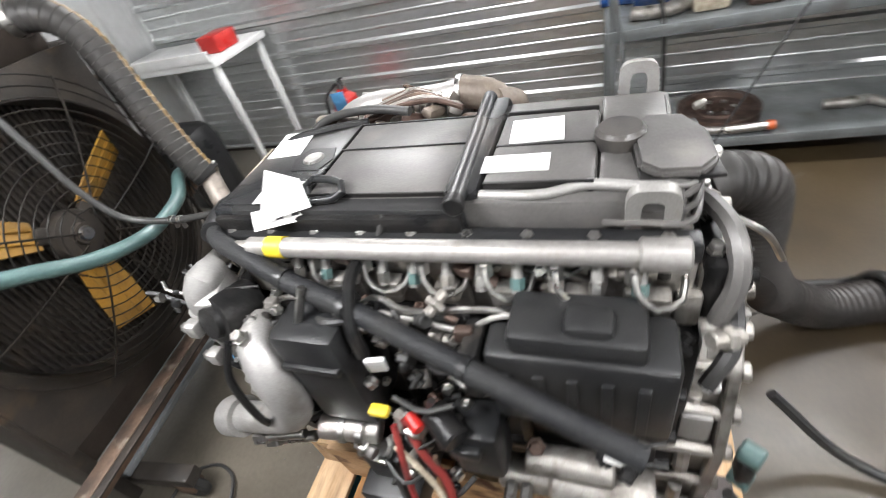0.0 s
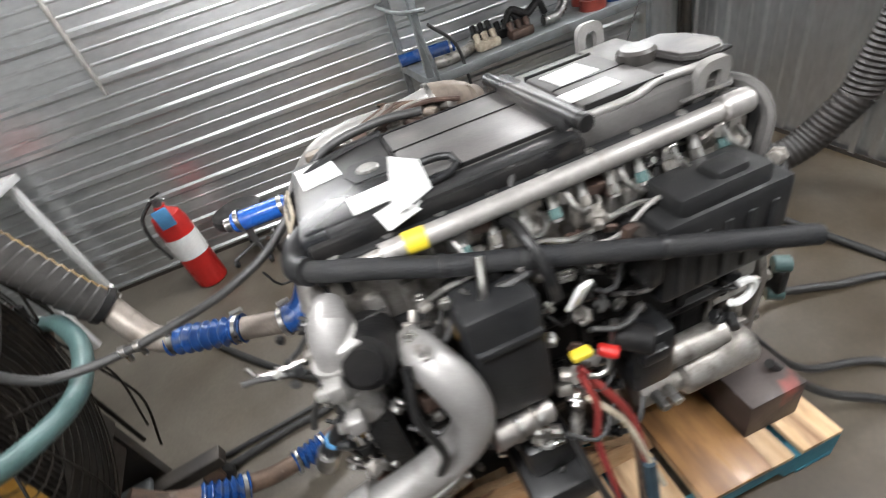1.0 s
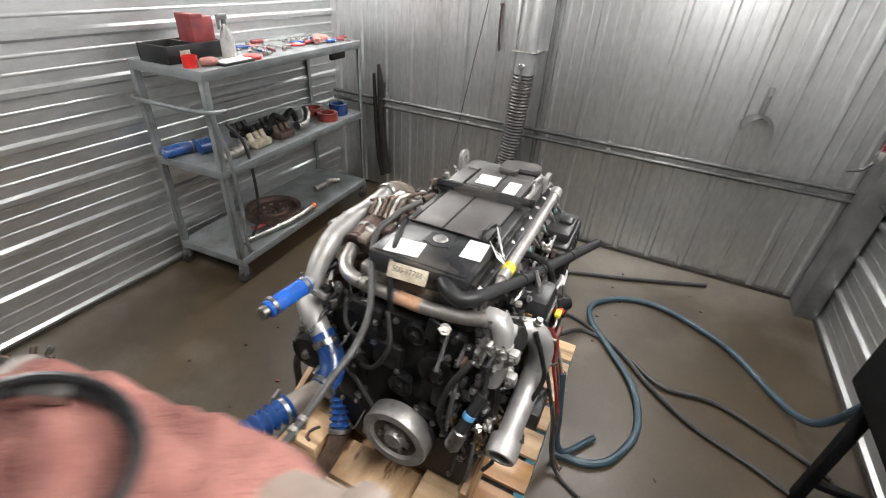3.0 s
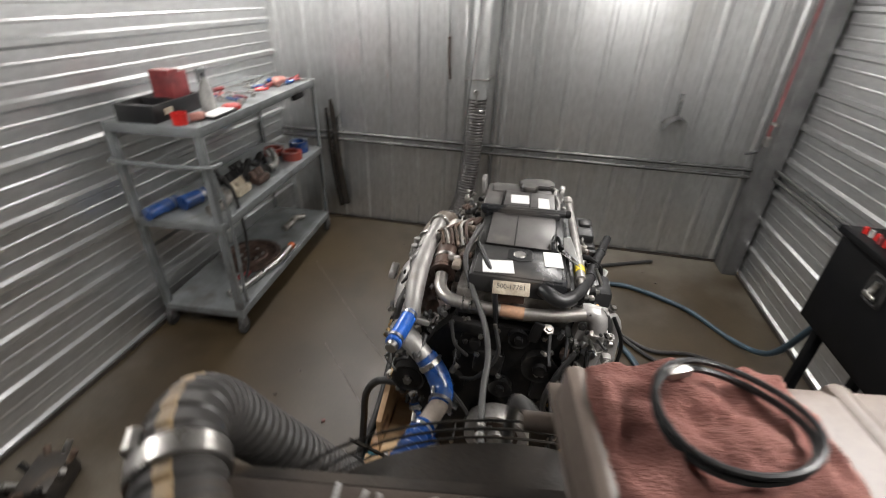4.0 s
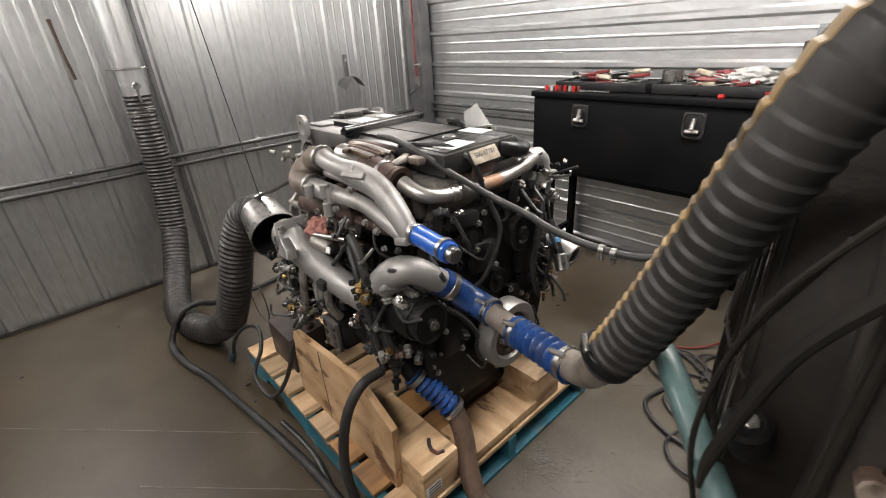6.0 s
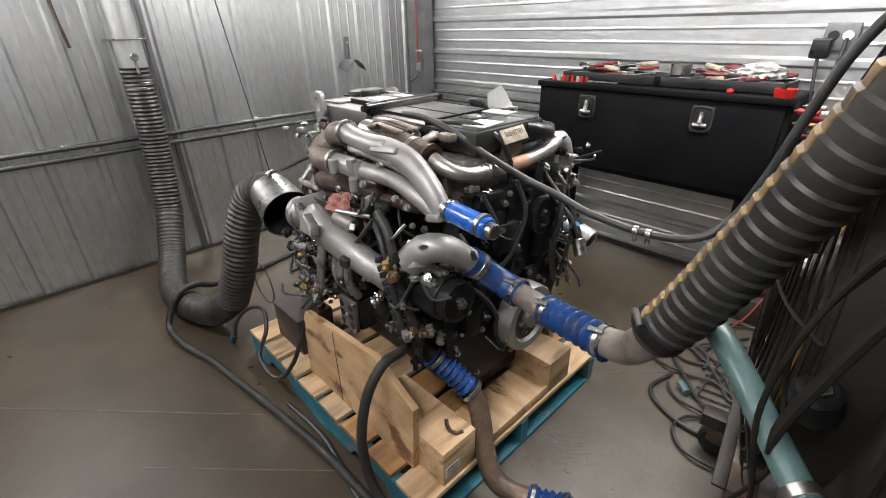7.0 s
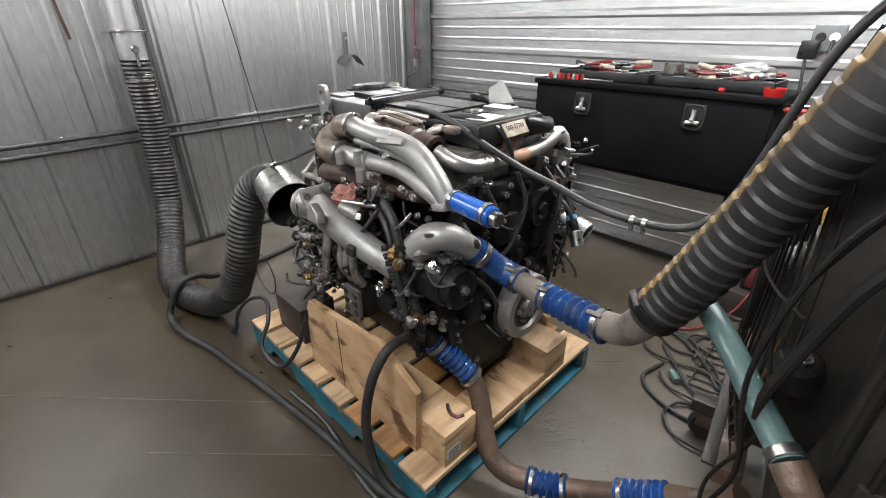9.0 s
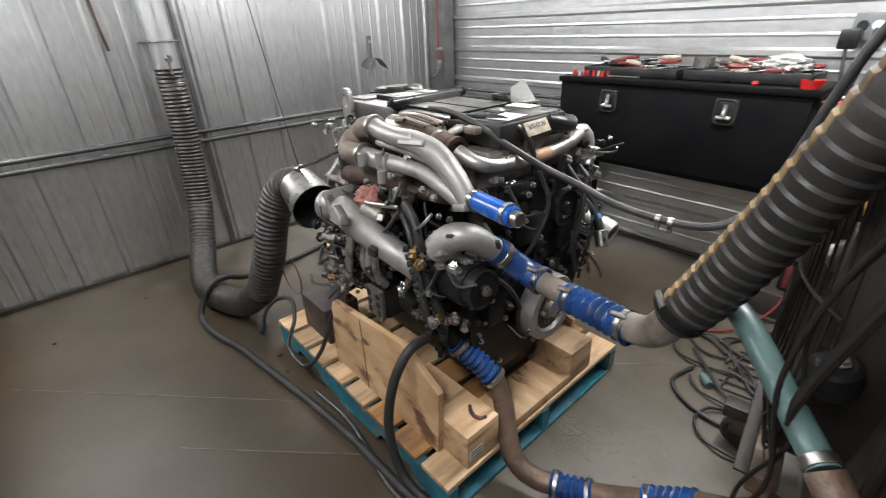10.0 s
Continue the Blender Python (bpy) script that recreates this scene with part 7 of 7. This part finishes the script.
# bottom shelf
fw = thing("flywheel", at_cart(0.5, 0.2, ZB), "rust-brown ring-geared flywheel lying flat", "flywheel")
cp("disc", one(lathe, [(0.03, 0.02), (0.05, 0.03), (0.09, 0.03), (0.1, 0.02), (0.15, 0.02), (0.16, 0.045), (0.19, 0.045), (0.19, 0.0), (0.03, 0.0), (0.03, 0.02)], Matrix.Translation((0.55, 0.22, ZB + 0.02)), 44), M_MANIFOLD, fw)
for k in range(6):
    cp("boss", one(rod, (0.55 + 0.07 * math.cos(k), 0.22 + 0.07 * math.sin(k), ZB + 0.045), (0.55 + 0.07 * math.cos(k), 0.22 + 0.07 * math.sin(k), ZB + 0.06), 0.012), M_STEEL, fw)
cp("spacer", one(box, (0.45, 0.12, ZB), (0.65, 0.32, ZB + 0.021), 0.004), M_RUST, fw)
bp = thing("bent_steel_pipe", at_cart(0.35, 0.08, ZB), "long bent bright steel pipe with a red cap", "pipe")
cp("pipe", one(tube, [(0.12, 0.13, ZB + 0.024), (0.26, 0.09, ZB + 0.024), (0.4, 0.06, ZB + 0.024), (0.55, 0.025, ZB + 0.03), (0.72, 0.02, ZB + 0.04)], 0.022, 16), M_STEEL, bp)
cp("red_cap", one(rod, (0.715, 0.02, ZB + 0.04), (0.75, 0.02, ZB + 0.042), 0.024), M_ORANGE, bp)
cp("end_flange", one(rod, (0.125, 0.128, ZB + 0.03), (0.105, 0.134, ZB + 0.03), 0.03), M_STEEL, bp)
put("red_parts", one(tube, [(0.3, 0.2, ZB + 0.015, 0.015), (0.35, 0.16, ZB + 0.02, 0.02), (0.42, 0.17, ZB + 0.015, 0.015)], 0.015), M_REDDULL, "small red hose offcut", "hose")
put("pipe_elbow", one(tube, [(1.0, 0.2, ZB + 0.025, 0.025), (1.1, 0.18, ZB + 0.035, 0.028), (1.18, 0.2, ZB + 0.03, 0.025), (1.25, 0.14, ZB + 0.025, 0.02)], 0.02, 14), M_ALU_DIRTY, "grimy alloy pipe elbow", "pipe")
put("black_lead", one(tube, [(0.06, -0.03, 1.0), (0.2, 0.02, 0.85), (0.24, 0.03, 0.6), (0.25, 0.06, 0.35), (0.2, 0.1, 0.2)], 0.009, 8), M_CABLE, "black cable hanging from the cart handle", "cable")

# ---- tool chest on a stand ----
chest = thing("tool_chest", (-0.58, 0.88, 0), "black powder-coated truck tool chest with two paddle latches on legs", "tool chest")
CX0, CX1, CY0, CY1, CZ0, CZ1 = -1.215, 0.05, 0.715, 1.06, 0.575, 1.05
part("body", one(box, (CX0, CY0, CZ0), (CX1, CY1 - 0.012, CZ1 - 0.012), 0.006), M_BOXBLACK, chest)
door = part("door", one(box, (CX0 + 0.02, CY1 - 0.013, CZ0 + 0.025), (CX1 - 0.02, CY1, CZ1 - 0.035), 0.005), M_BOXBLACK, chest)
part("top_lip", one(box, (CX0 - 0.006, CY0, CZ1 - 0.03), (CX1 + 0.006, CY1 + 0.012, CZ1), 0.005), M_BOXBLACK, chest)
for x in (-0.278, -0.878):
    bm = bmn()
    box(bm, (x - 0.05, CY1 - 0.001, 0.87), (x + 0.05, CY1 + 0.006, 0.99), 0.02)
    l = part("latch_plate", bm, M_PLASTIC, chest)
    part("bezel", one(tube, [(x + 0.046 * math.copysign(abs(math.cos(a)) ** 0.5, math.cos(a)), CY1 + 0.006, 0.93 + 0.056 * math.copysign(abs(math.sin(a)) ** 0.5, math.sin(a))) for a in np.linspace(0.01, 6.29, 33)], 0.0055, 8, 0.008), M_RUBBER, l)
    part("paddle", one(tube, [(x, CY1 + 0.008, 0.965), (x, CY1 + 0.014, 0.935), (x, CY1 + 0.022, 0.915)], 0.012, 10), M_STEEL, l, "chrome paddle latch")
    part("handle", one(cbox, (x, CY1 + 0.018, 0.905), (0.066, 0.014, 0.02), 0.006, (15, 0, 0)), M_STEEL, l)
for x in (CX0 + 0.1, CX1 - 0.12):
    for y in (0.75, 1.01):
        part("leg", one(box, (x - 0.02, y - 0.02, 0.0), (x + 0.02, y + 0.02, CZ0), 0.003), M_BOXBLACK, chest)
    part("cross_brace", one(box, (x - 0.015, 0.77, 0.12), (x + 0.015, 0.99, 0.15), 0.003), M_BOXBLACK, chest)
# trays and tools on the chest
for k, (x0, x1) in enumerate(((-1.16, -0.62), (-0.6, -0.06))):
    bm = bmn()
    box(bm, (x0, 0.76, CZ1), (x1, 0.99, CZ1 + 0.008), 0.002)
    for lo, hi in (((x0, 0.76), (x1, 0.768)), ((x0, 0.982), (x1, 0.99)), ((x0, 0.76), (x0 + 0.008, 0.99)), ((x1 - 0.008, 0.76), (x1, 0.99)), ((x0, 0.87), (x1, 0.876))):
        box(bm, (lo[0], lo[1], CZ1), (hi[0], hi[1], CZ1 + 0.05), 0.002)
    solo("tool_tray", bm, M_PLASTIC, "black plastic tool tray on the chest", "tray", "tool trays")
    for j in range(30):
        m = pose(rng.uniform(x0 + 0.1, x1 - 0.1), rng.choice([0.81, 0.93]) + rng.uniform(-0.015, 0.015), CZ1 + 0.012 + 0.009 * (j // 4), rng.uniform(-6, 6), rng.uniform(-10, 10), rng.choice([0, 180]) + rng.uniform(-28, 28))
        c = rng.random()
        if c < (0.55 if k == 1 else 0.2):
            add_pliers(m, rng.choice([M_REDDULL, M_REDDULL, M_PLASTIC]), "tools in the trays")
        elif c < 0.75:
            add_wrench(m, "tools in the trays", 0.13)
        else:
            add_driver(m, rng.choice([M_PLASTIC, M_TAGBEIGE, M_BLUECABLE, M_REDDULL]), "tools in the trays")
for k in range(8):
    x = -0.02 - 0.03 * k
    t = solo("plug_cap", one(lathe, [(0, 0.03), (0.008, 0.03), (0.01, 0.02), (0.01, 0), (0, 0)], pose(x, 1.02 - 0.005 * (k % 3), CZ1), 10), (M_RED, M_CLEAR, M_RED, M_REDDULL)[k % 4], "small coloured plug cap on the chest", "cap", "plug caps")
add_wrench(pose(-0.33, 1.025, CZ1, 0, 0, 4), "tools in the trays", 0.12)
solo("band_ring", one(lathe, [(0.045, 0), (0.05, 0), (0.05, 0.05), (0.045, 0.05), (0.045, 0)], pose(-0.66, 0.84, CZ1 + 0.052), 26), M_STEEL, "steel ring compressor band", "ring")
bag = bmn()
bmesh.ops.create_icosphere(bag, subdivisions=4, radius=1.0)
for v in bag.verts:
    d = v.co.normalized()
    f = 1 + 0.35 * noise.noise(d * 2.5) + 0.15 * noise.noise(d * 7)
    v.co = Vector((-1.02, 0.87, CZ1 + 0.075)) + Vector((d.x * 0.1, d.y * 0.07, d.z * 0.045)) * f
solo("plastic_bag", bag, M_CLEAR, "crumpled translucent plastic bag on the tool tray", "bag")
solo("red_cup", one(lathe, [(0, 0.003), (0.035, 0.003), (0.04, 0.035), (0.044, 0.035), (0.038, 0), (0, 0)], pose(-1.165, 1.02, CZ1), 20), M_RED, "small red plastic cup on the tool chest", "cup")
solo("red_stopper", one(lathe, [(0, 0.022), (0.012, 0.02), (0.016, 0.01), (0.012, 0), (0, 0)], pose(-0.96, 1.03, CZ1), 14), M_RED, "small red plastic stopper", "stopper")
tk = thing("tool_rail", (-1.23, 0.9, 0.8), "red-handled tools hung on the chest side", "tools")
for k in range(5):
    part("clamp_handle", one(rod, (CX0 - 0.01, 1.02 - 0.05 * k, 1.0 - 0.06 * (k % 3)), (CX0 - 0.09, 1.03 - 0.05 * k, 1.0 - 0.06 * (k % 3)), 0.012), (M_RED, M_BRASS, M_REDDULL, M_STEEL, M_RED)[k], tk)
    part("hook", one(rod, (CX0, 1.02 - 0.05 * k, 1.0 - 0.06 * (k % 3)), (CX0 - 0.015, 1.02 - 0.05 * k, 1.0 - 0.06 * (k % 3)), 0.006), M_STEEL, tk)

# ---- wall outlet, charger, leads in the south-west ----
ot = thing("wall_outlet", (-1.25, SOUTH + 0.03, 1.25), "grey steel outlet box with plugged leads", "outlet")
part("box", one(box, (-1.31, SOUTH + 0.02, 1.22), (-1.19, SOUTH + 0.06, 1.33), 0.006), M_CART, ot)
for x in (-1.275, -1.225):
    part("socket", one(rod, (x, SOUTH + 0.06, 1.28), (x, SOUTH + 0.066, 1.28), 0.02), M_PAPER if x < -1.25 else M_PLASTIC, ot)
part("plug_pack", one(box, (-1.235, SOUTH + 0.066, 1.19), (-1.165, SOUTH + 0.12, 1.27), 0.01), M_PLASTIC, ot)
part("lead", one(tube, [(-1.275, SOUTH + 0.07, 1.27), (-1.27, SOUTH + 0.1, 1.1), (-1.24, SOUTH + 0.1, 0.85), (-1.28, SOUTH + 0.12, 0.5), (-1.3, SOUTH + 0.15, 0.3)], 0.007, 7), M_CABLE, ot)
part("lead", one(tube, [(-1.2, SOUTH + 0.1, 1.19), (-1.23, SOUTH + 0.13, 1.0), (-1.27, SOUTH + 0.13, 0.7), (-1.33, SOUTH + 0.2, 0.4), (-1.4, SOUTH + 0.3, 0.1)], 0.007, 7), M_CABLE, ot)
cg = thing("battery_charger", (-1.36, 1.0, 0), "dark red battery charger with lit red indicators on a low crate", "charger")
part("crate", one(box, (-1.5, 0.85, 0.0), (-1.2, 1.12, 0.13), 0.01), M_DARKFRAME, cg)
part("case", one(box, (-1.44, 0.9, 0.131), (-1.28, 1.06, 0.3), 0.012), M_PLASTIC, cg)
part("face", one(box, (-1.42, 1.058, 0.15), (-1.30, 1.064, 0.27), 0.004), M_REDDULL, cg)
for k in range(4):
    part("indicator", one(box, (-1.345 - 0.012 * k, 1.063, 0.255), (-1.337 - 0.012 * k, 1.067, 0.261), 0), M_LED, cg)
hose("workshop_leads", "tangle of thin black leads on the concrete floor", [
    ("lead", [(-0.94, 1.6, 0.012), (-1.1, 1.5, 0.012), (-1.25, 1.55, 0.012), (-1.35, 1.65, 0.012), (-1.42, 1.75, 0.012), (-1.5, 1.7, 0.012)], 0.008, M_CABLE, {"n": 7}),
    ("lead", [(-1.2, 1.75, 0.012), (-1.17, 1.88, 0.012), (-1.23, 1.96, 0.012), (-1.35, 2.0, 0.012), (-1.45, 1.98, 0.012), (-1.42, 1.9, 0.02), (-1.32, 1.82, 0.02), (-1.25, 1.74, 0.02), (-1.15, 1.62, 0.012)], 0.008, M_CABLE, {"n": 7}),
    ("lead", [(-1.1, 1.55, 0.012), (-1.2, 1.62, 0.012), (-1.34, 1.6, 0.012), (-1.45, 1.8, 0.012), (-1.38, 1.93, 0.012)], 0.006, M_CABLE, {"n": 7}),
    ("lead", [(-1.4, 1.2, 0.012), (-1.3, 1.35, 0.012), (-1.25, 1.5, 0.012), (-1.35, 1.55, 0.012)], 0.006, M_CABLE, {"n": 7}),
    ("lead", [(-1.337 + 0.13 * math.cos(a), 1.790 + 0.10 * math.sin(a), 0.012 + 0.008 * math.sin(3 * a) ** 2) for a in np.linspace(0.3, 5.7, 22)], 0.006, M_CABLE, {"n": 7}),
    ("lead", [(-1.381 + 0.17 * math.cos(a), 1.502 + 0.10 * math.sin(a), 0.012 + 0.008 * math.sin(3 * a) ** 2) for a in np.linspace(1.7, 7.1, 22)], 0.006, M_CABLE, {"n": 7}),
    ("lead", [(-1.176 + 0.11 * math.cos(a), 1.602 + 0.12 * math.sin(a), 0.012 + 0.008 * math.sin(3 * a) ** 2) for a in np.linspace(2.9, 8.3, 22)], 0.006, M_CABLE, {"n": 7}),
    ("lead", [(-1.406 + 0.15 * math.cos(a), 1.251 + 0.10 * math.sin(a), 0.012 + 0.008 * math.sin(3 * a) ** 2) for a in np.linspace(4.0, 9.4, 22)], 0.006, M_CABLE, {"n": 7}),
    ("lead", [(-1.433 + 0.12 * math.cos(a), 2.012 + 0.11 * math.sin(a), 0.012 + 0.008 * math.sin(3 * a) ** 2) for a in np.linspace(5.2, 10.6, 22)], 0.006, M_CABLE, {"n": 7}),
    ("plug", [(-1.25, 1.79, 0.02), (-1.27, 1.81, 0.02), (-1.29, 1.83, 0.02)], 0.016, M_TEAL, {"n": 10}),
    ("red_lead", [(-1.36, 1.06, 0.2), (-1.3, 1.2, 0.05), (-1.2, 1.4, 0.012), (-1.0, 1.55, 0.012)], 0.005, M_REDCABLE, {"n": 7})], "cable", (-1.25, 1.7, 0))
gt = thing("floor_grate", (-1.42, 1.6, 0), "dark wire shelf grate lying on the floor", "grate")
for k in range(9):
    part("wire", one(rod, (-1.58, 1.35 + 0.05 * k, 0.008), (-1.3, 1.4 + 0.05 * k, 0.008), 0.004, 6), M_DARKFRAME, gt)
for x in (-1.56, -1.44, -1.32):
    part("cross_wire", one(rod, (x, 1.36, 0.014), (x, 1.82, 0.014), 0.004, 6), M_DARKFRAME, gt)
cp_ = thing("sensor_connector", (-0.93, 2.2, 0.68), "hanging sensor connector with a blue band", "connector")
part("body", one(rod, (-0.86, 2.16, 0.80), (-0.93, 2.19, 0.70), 0.016), M_PLASTIC, cp_)
part("band", one(rod, (-0.895, 2.175, 0.75), (-0.905, 2.18, 0.735), 0.018), M_TAGBLUE, cp_)
part("metal_end", one(rod, (-0.925, 2.187, 0.705), (-0.95, 2.2, 0.655), 0.022), M_STEEL, cp_)
part("lead", one(tube, [(-0.86, 2.16, 0.80), (-0.845, 2.16, 0.86), (-0.83, 2.18, 0.92)], 0.008, 7), M_CABLE, cp_)

# ---- north-west: extinguisher, stool, pump ----
ex = thing("fire_extinguisher", (-1.74, 4.22, 0), "red fire extinguisher with white label and blue tag on the floor", "fire extinguisher")
m = Matrix.Translation((-1.74, 4.22, 0)) @ Matrix.Diagonal((1.15, 1.15, 1.1, 1))
part("cylinder", one(lathe, [(0, 0.0), (0.07, 0.0), (0.078, 0.01), (0.078, 0.40), (0.066, 0.45), (0.03, 0.48), (0.026, 0.50), (0, 0.50)], m, 28), M_RED, ex)
part("label", one(lathe, [(0.0785, 0.2), (0.0795, 0.2), (0.0795, 0.33), (0.0785, 0.33)], m, 28), M_PAPER, ex)
part("valve", one(rod, (-1.74, 4.22, 0.545), (-1.74, 4.22, 0.60), 0.022), M_STEEL, ex)
part("lever", one(cbox, (-1.71, 4.19, 0.622), (0.11, 0.02, 0.012), 0.004, (0, -18, -45)), M_BLACK, ex)
part("carry_handle", one(cbox, (-1.71, 4.19, 0.602), (0.11, 0.02, 0.008), 0.003, (0, 8, -45)), M_STEEL, ex)
part("discharge_hose", one(tube, [(-1.76, 4.21, 0.59), (-1.84, 4.18, 0.52), (-1.86, 4.17, 0.4), (-1.84, 4.17, 0.25)], 0.01, 10), M_RUBBER, ex)
part("inspection_tag", one(cbox, (-1.715, 4.115, 0.51), (0.08, 0.004, 0.12), 0.001, (8, 0, 20)), M_TAGBLUE, ex)
stl = thing("shop_stool", (-1.42, 4.3, 0), "low stool with a black round padded seat", "stool")
part("seat", one(lathe, [(0, 0.07), (0.12, 0.07), (0.15, 0.055), (0.155, 0.03), (0.15, 0.0), (0, 0)], Matrix.Translation((-1.42, 4.3, 0.28)), 32), M_RUBBER, stl)
part("column", one(rod, (-1.42, 4.3, 0.06), (-1.42, 4.3, 0.28), 0.022), M_STEELBOX, stl)
for k in range(4):
    a = k * math.pi / 2 + 0.4
    part("leg", one(rod, (-1.42, 4.3, 0.09), (-1.42 + 0.17 * math.cos(a), 4.3 + 0.17 * math.sin(a), 0.05), 0.012), M_STEELBOX, stl)
    part("wheel", one(rod, (-1.42 + 0.17 * math.cos(a) - 0.012, 4.3 + 0.17 * math.sin(a), 0.025), (-1.42 + 0.17 * math.cos(a) + 0.012, 4.3 + 0.17 * math.sin(a), 0.025), 0.025), M_RUBBER, stl)
bx = thing("scrap_parts_heap", (-1.2, 4.2, 0), "dark oily casting with bright fittings on the floor", "parts")
part("casting", one(cbox, (-1.2, 4.2, 0.06), (0.2, 0.14, 0.12), 0.02, (0, 0, 20)), M_DARKFRAME, bx)
for k in range(8):
    a = k * 0.8
    part("fitting", one(rod, (-1.2 + 0.09 * math.cos(a), 4.2 + 0.07 * math.sin(a), 0.1), (-1.2 + 0.13 * math.cos(a), 4.2 + 0.1 * math.sin(a), 0.14), 0.014, 8), (M_STEEL, M_RUST, M_BLACK)[k % 3], bx)
cd = solo("wall_conduit_drop", one(rod, (-1.72, NORTH - 0.035, 1.1), (-1.72, NORTH - 0.035, TOP), 0.012), M_PIPE, "pale conduit dropping down the steel wall", "conduit", kind="structure")

# desk with screen helmet in the far corner
dk = thing("side_bench", (-2.9, 4.2, 0), "white-framed side bench against the steel wall", "bench")
part("top", one(box, (-3.35, 3.95, 0.86), (-2.35, 4.5, 0.9), 0.005), M_CEIL, dk)
part("front_bar", one(box, (-3.35, 3.93, 0.9), (-2.35, 3.95, 0.96), 0.004), M_CEIL, dk)
for x in (-3.3, -2.4):
    for y in (4.0, 4.45):
        part("leg", one(box, (x - 0.02, y - 0.02, 0), (x + 0.02, y + 0.02, 0.86), 0.003), M_CEIL, dk)
solo("red_toolbox", one(box, (-2.55, 4.1, 0.901), (-2.4, 4.3, 1.0), 0.012), M_RED, "small red toolbox on the bench", "box")
bk = thing("black_kit_bag", (-2.75, 3.8, 0), "black padded equipment bag with an orange patch", "bag")
bgm = bmn()
box(bgm, (-2.95, 3.62, 0.0), (-2.5, 3.9, 0.62), 0.12)
part("body", bgm, M_PLASTIC, bk)
part("patch", one(cbox, (-2.6, 3.618, 0.5), (0.05, 0.004, 0.03), 0.001), M_ORANGE, bk)

# floor saw cuts and small litter
cuts = thing("floor_joint", (0, 3, 0), "thin dust-filled saw-cut joint across the concrete floor", "joint", kind="structure")
for (xa, ya), (xb, yb) in (((0.75, 3.945), (-0.25, 3.005)), ((-0.95, 1.96), (-1.65, 1.29)), ((-0.1, 3.484), (-0.6, 2.999))):
    part("cut", one(cbox, ((xa + xb) / 2, (ya + yb) / 2, 0.0007), (math.hypot(xb - xa, yb - ya), 0.004, 0.001), 0, (0, 0, math.degrees(math.atan2(yb - ya, xb - xa)))), M_DUSTCUT, cuts)
for k in range(26):
    x, y = rng.uniform(-1.3, 1.3), rng.choice([rng.uniform(1.2, 1.95), rng.uniform(3.0, 3.8)])
    s = rng.uniform(0.004, 0.014)
    solo("grit_crumb", one(cbox, (x, y, s * 0.3), (s, s * 1.6, s * 0.6), s * 0.1, (0, 0, rng.uniform(0, 180))), M_DARKWOOD, "small dark crumb of grit on the floor", "debris", "grit crumbs")

# water splashed beside the pallet
rng = random.Random(4)
bm = bmn()
for k in range(420):
    r, a = abs(rng.gauss(0, 0.075)), rng.uniform(0, 6.283)
    x, y, w = -1.05 + r * math.cos(a) * 1.2, 2.39 + r * math.sin(a) * 1.2, rng.uniform(0.001, 0.0038)
    ring = [bm.verts.new((x + w * rng.uniform(0.5, 1.3) * math.cos(q), y + w * rng.uniform(0.5, 1.3) * math.sin(q), 0.0006 + 0.0007 * (k % 7) / 7)) for q in np.linspace(0, 6.283, 8)[:-1]]
    bm.faces.new(ring)
    top = bmesh.ops.extrude_face_region(bm, geom=list(ring[0].link_faces))
    bmesh.ops.translate(bm, verts=[v for v in top["geom"] if isinstance(v, bmesh.types.BMVert)], vec=(0, 0, 0.0006 + 0.0004 * (k % 5)))
solo("water_splash", bm, M_WATER, "small wet drops splashed on the concrete floor", "water", kind="stuff", soft=80)
part("stained_board", one(box, (-0.205, 1.99, 0.1315), (-0.005, 2.27, 0.15), 0.003), M_OILWOOD, pallet, "oil-stained board laid on the deck")
part("motor_guard", one(box, (-1.79, 2.70, 1.0), (-1.72, 2.83, 1.2), 0.01), M_TANK, rad, "brown sheet-metal guard")
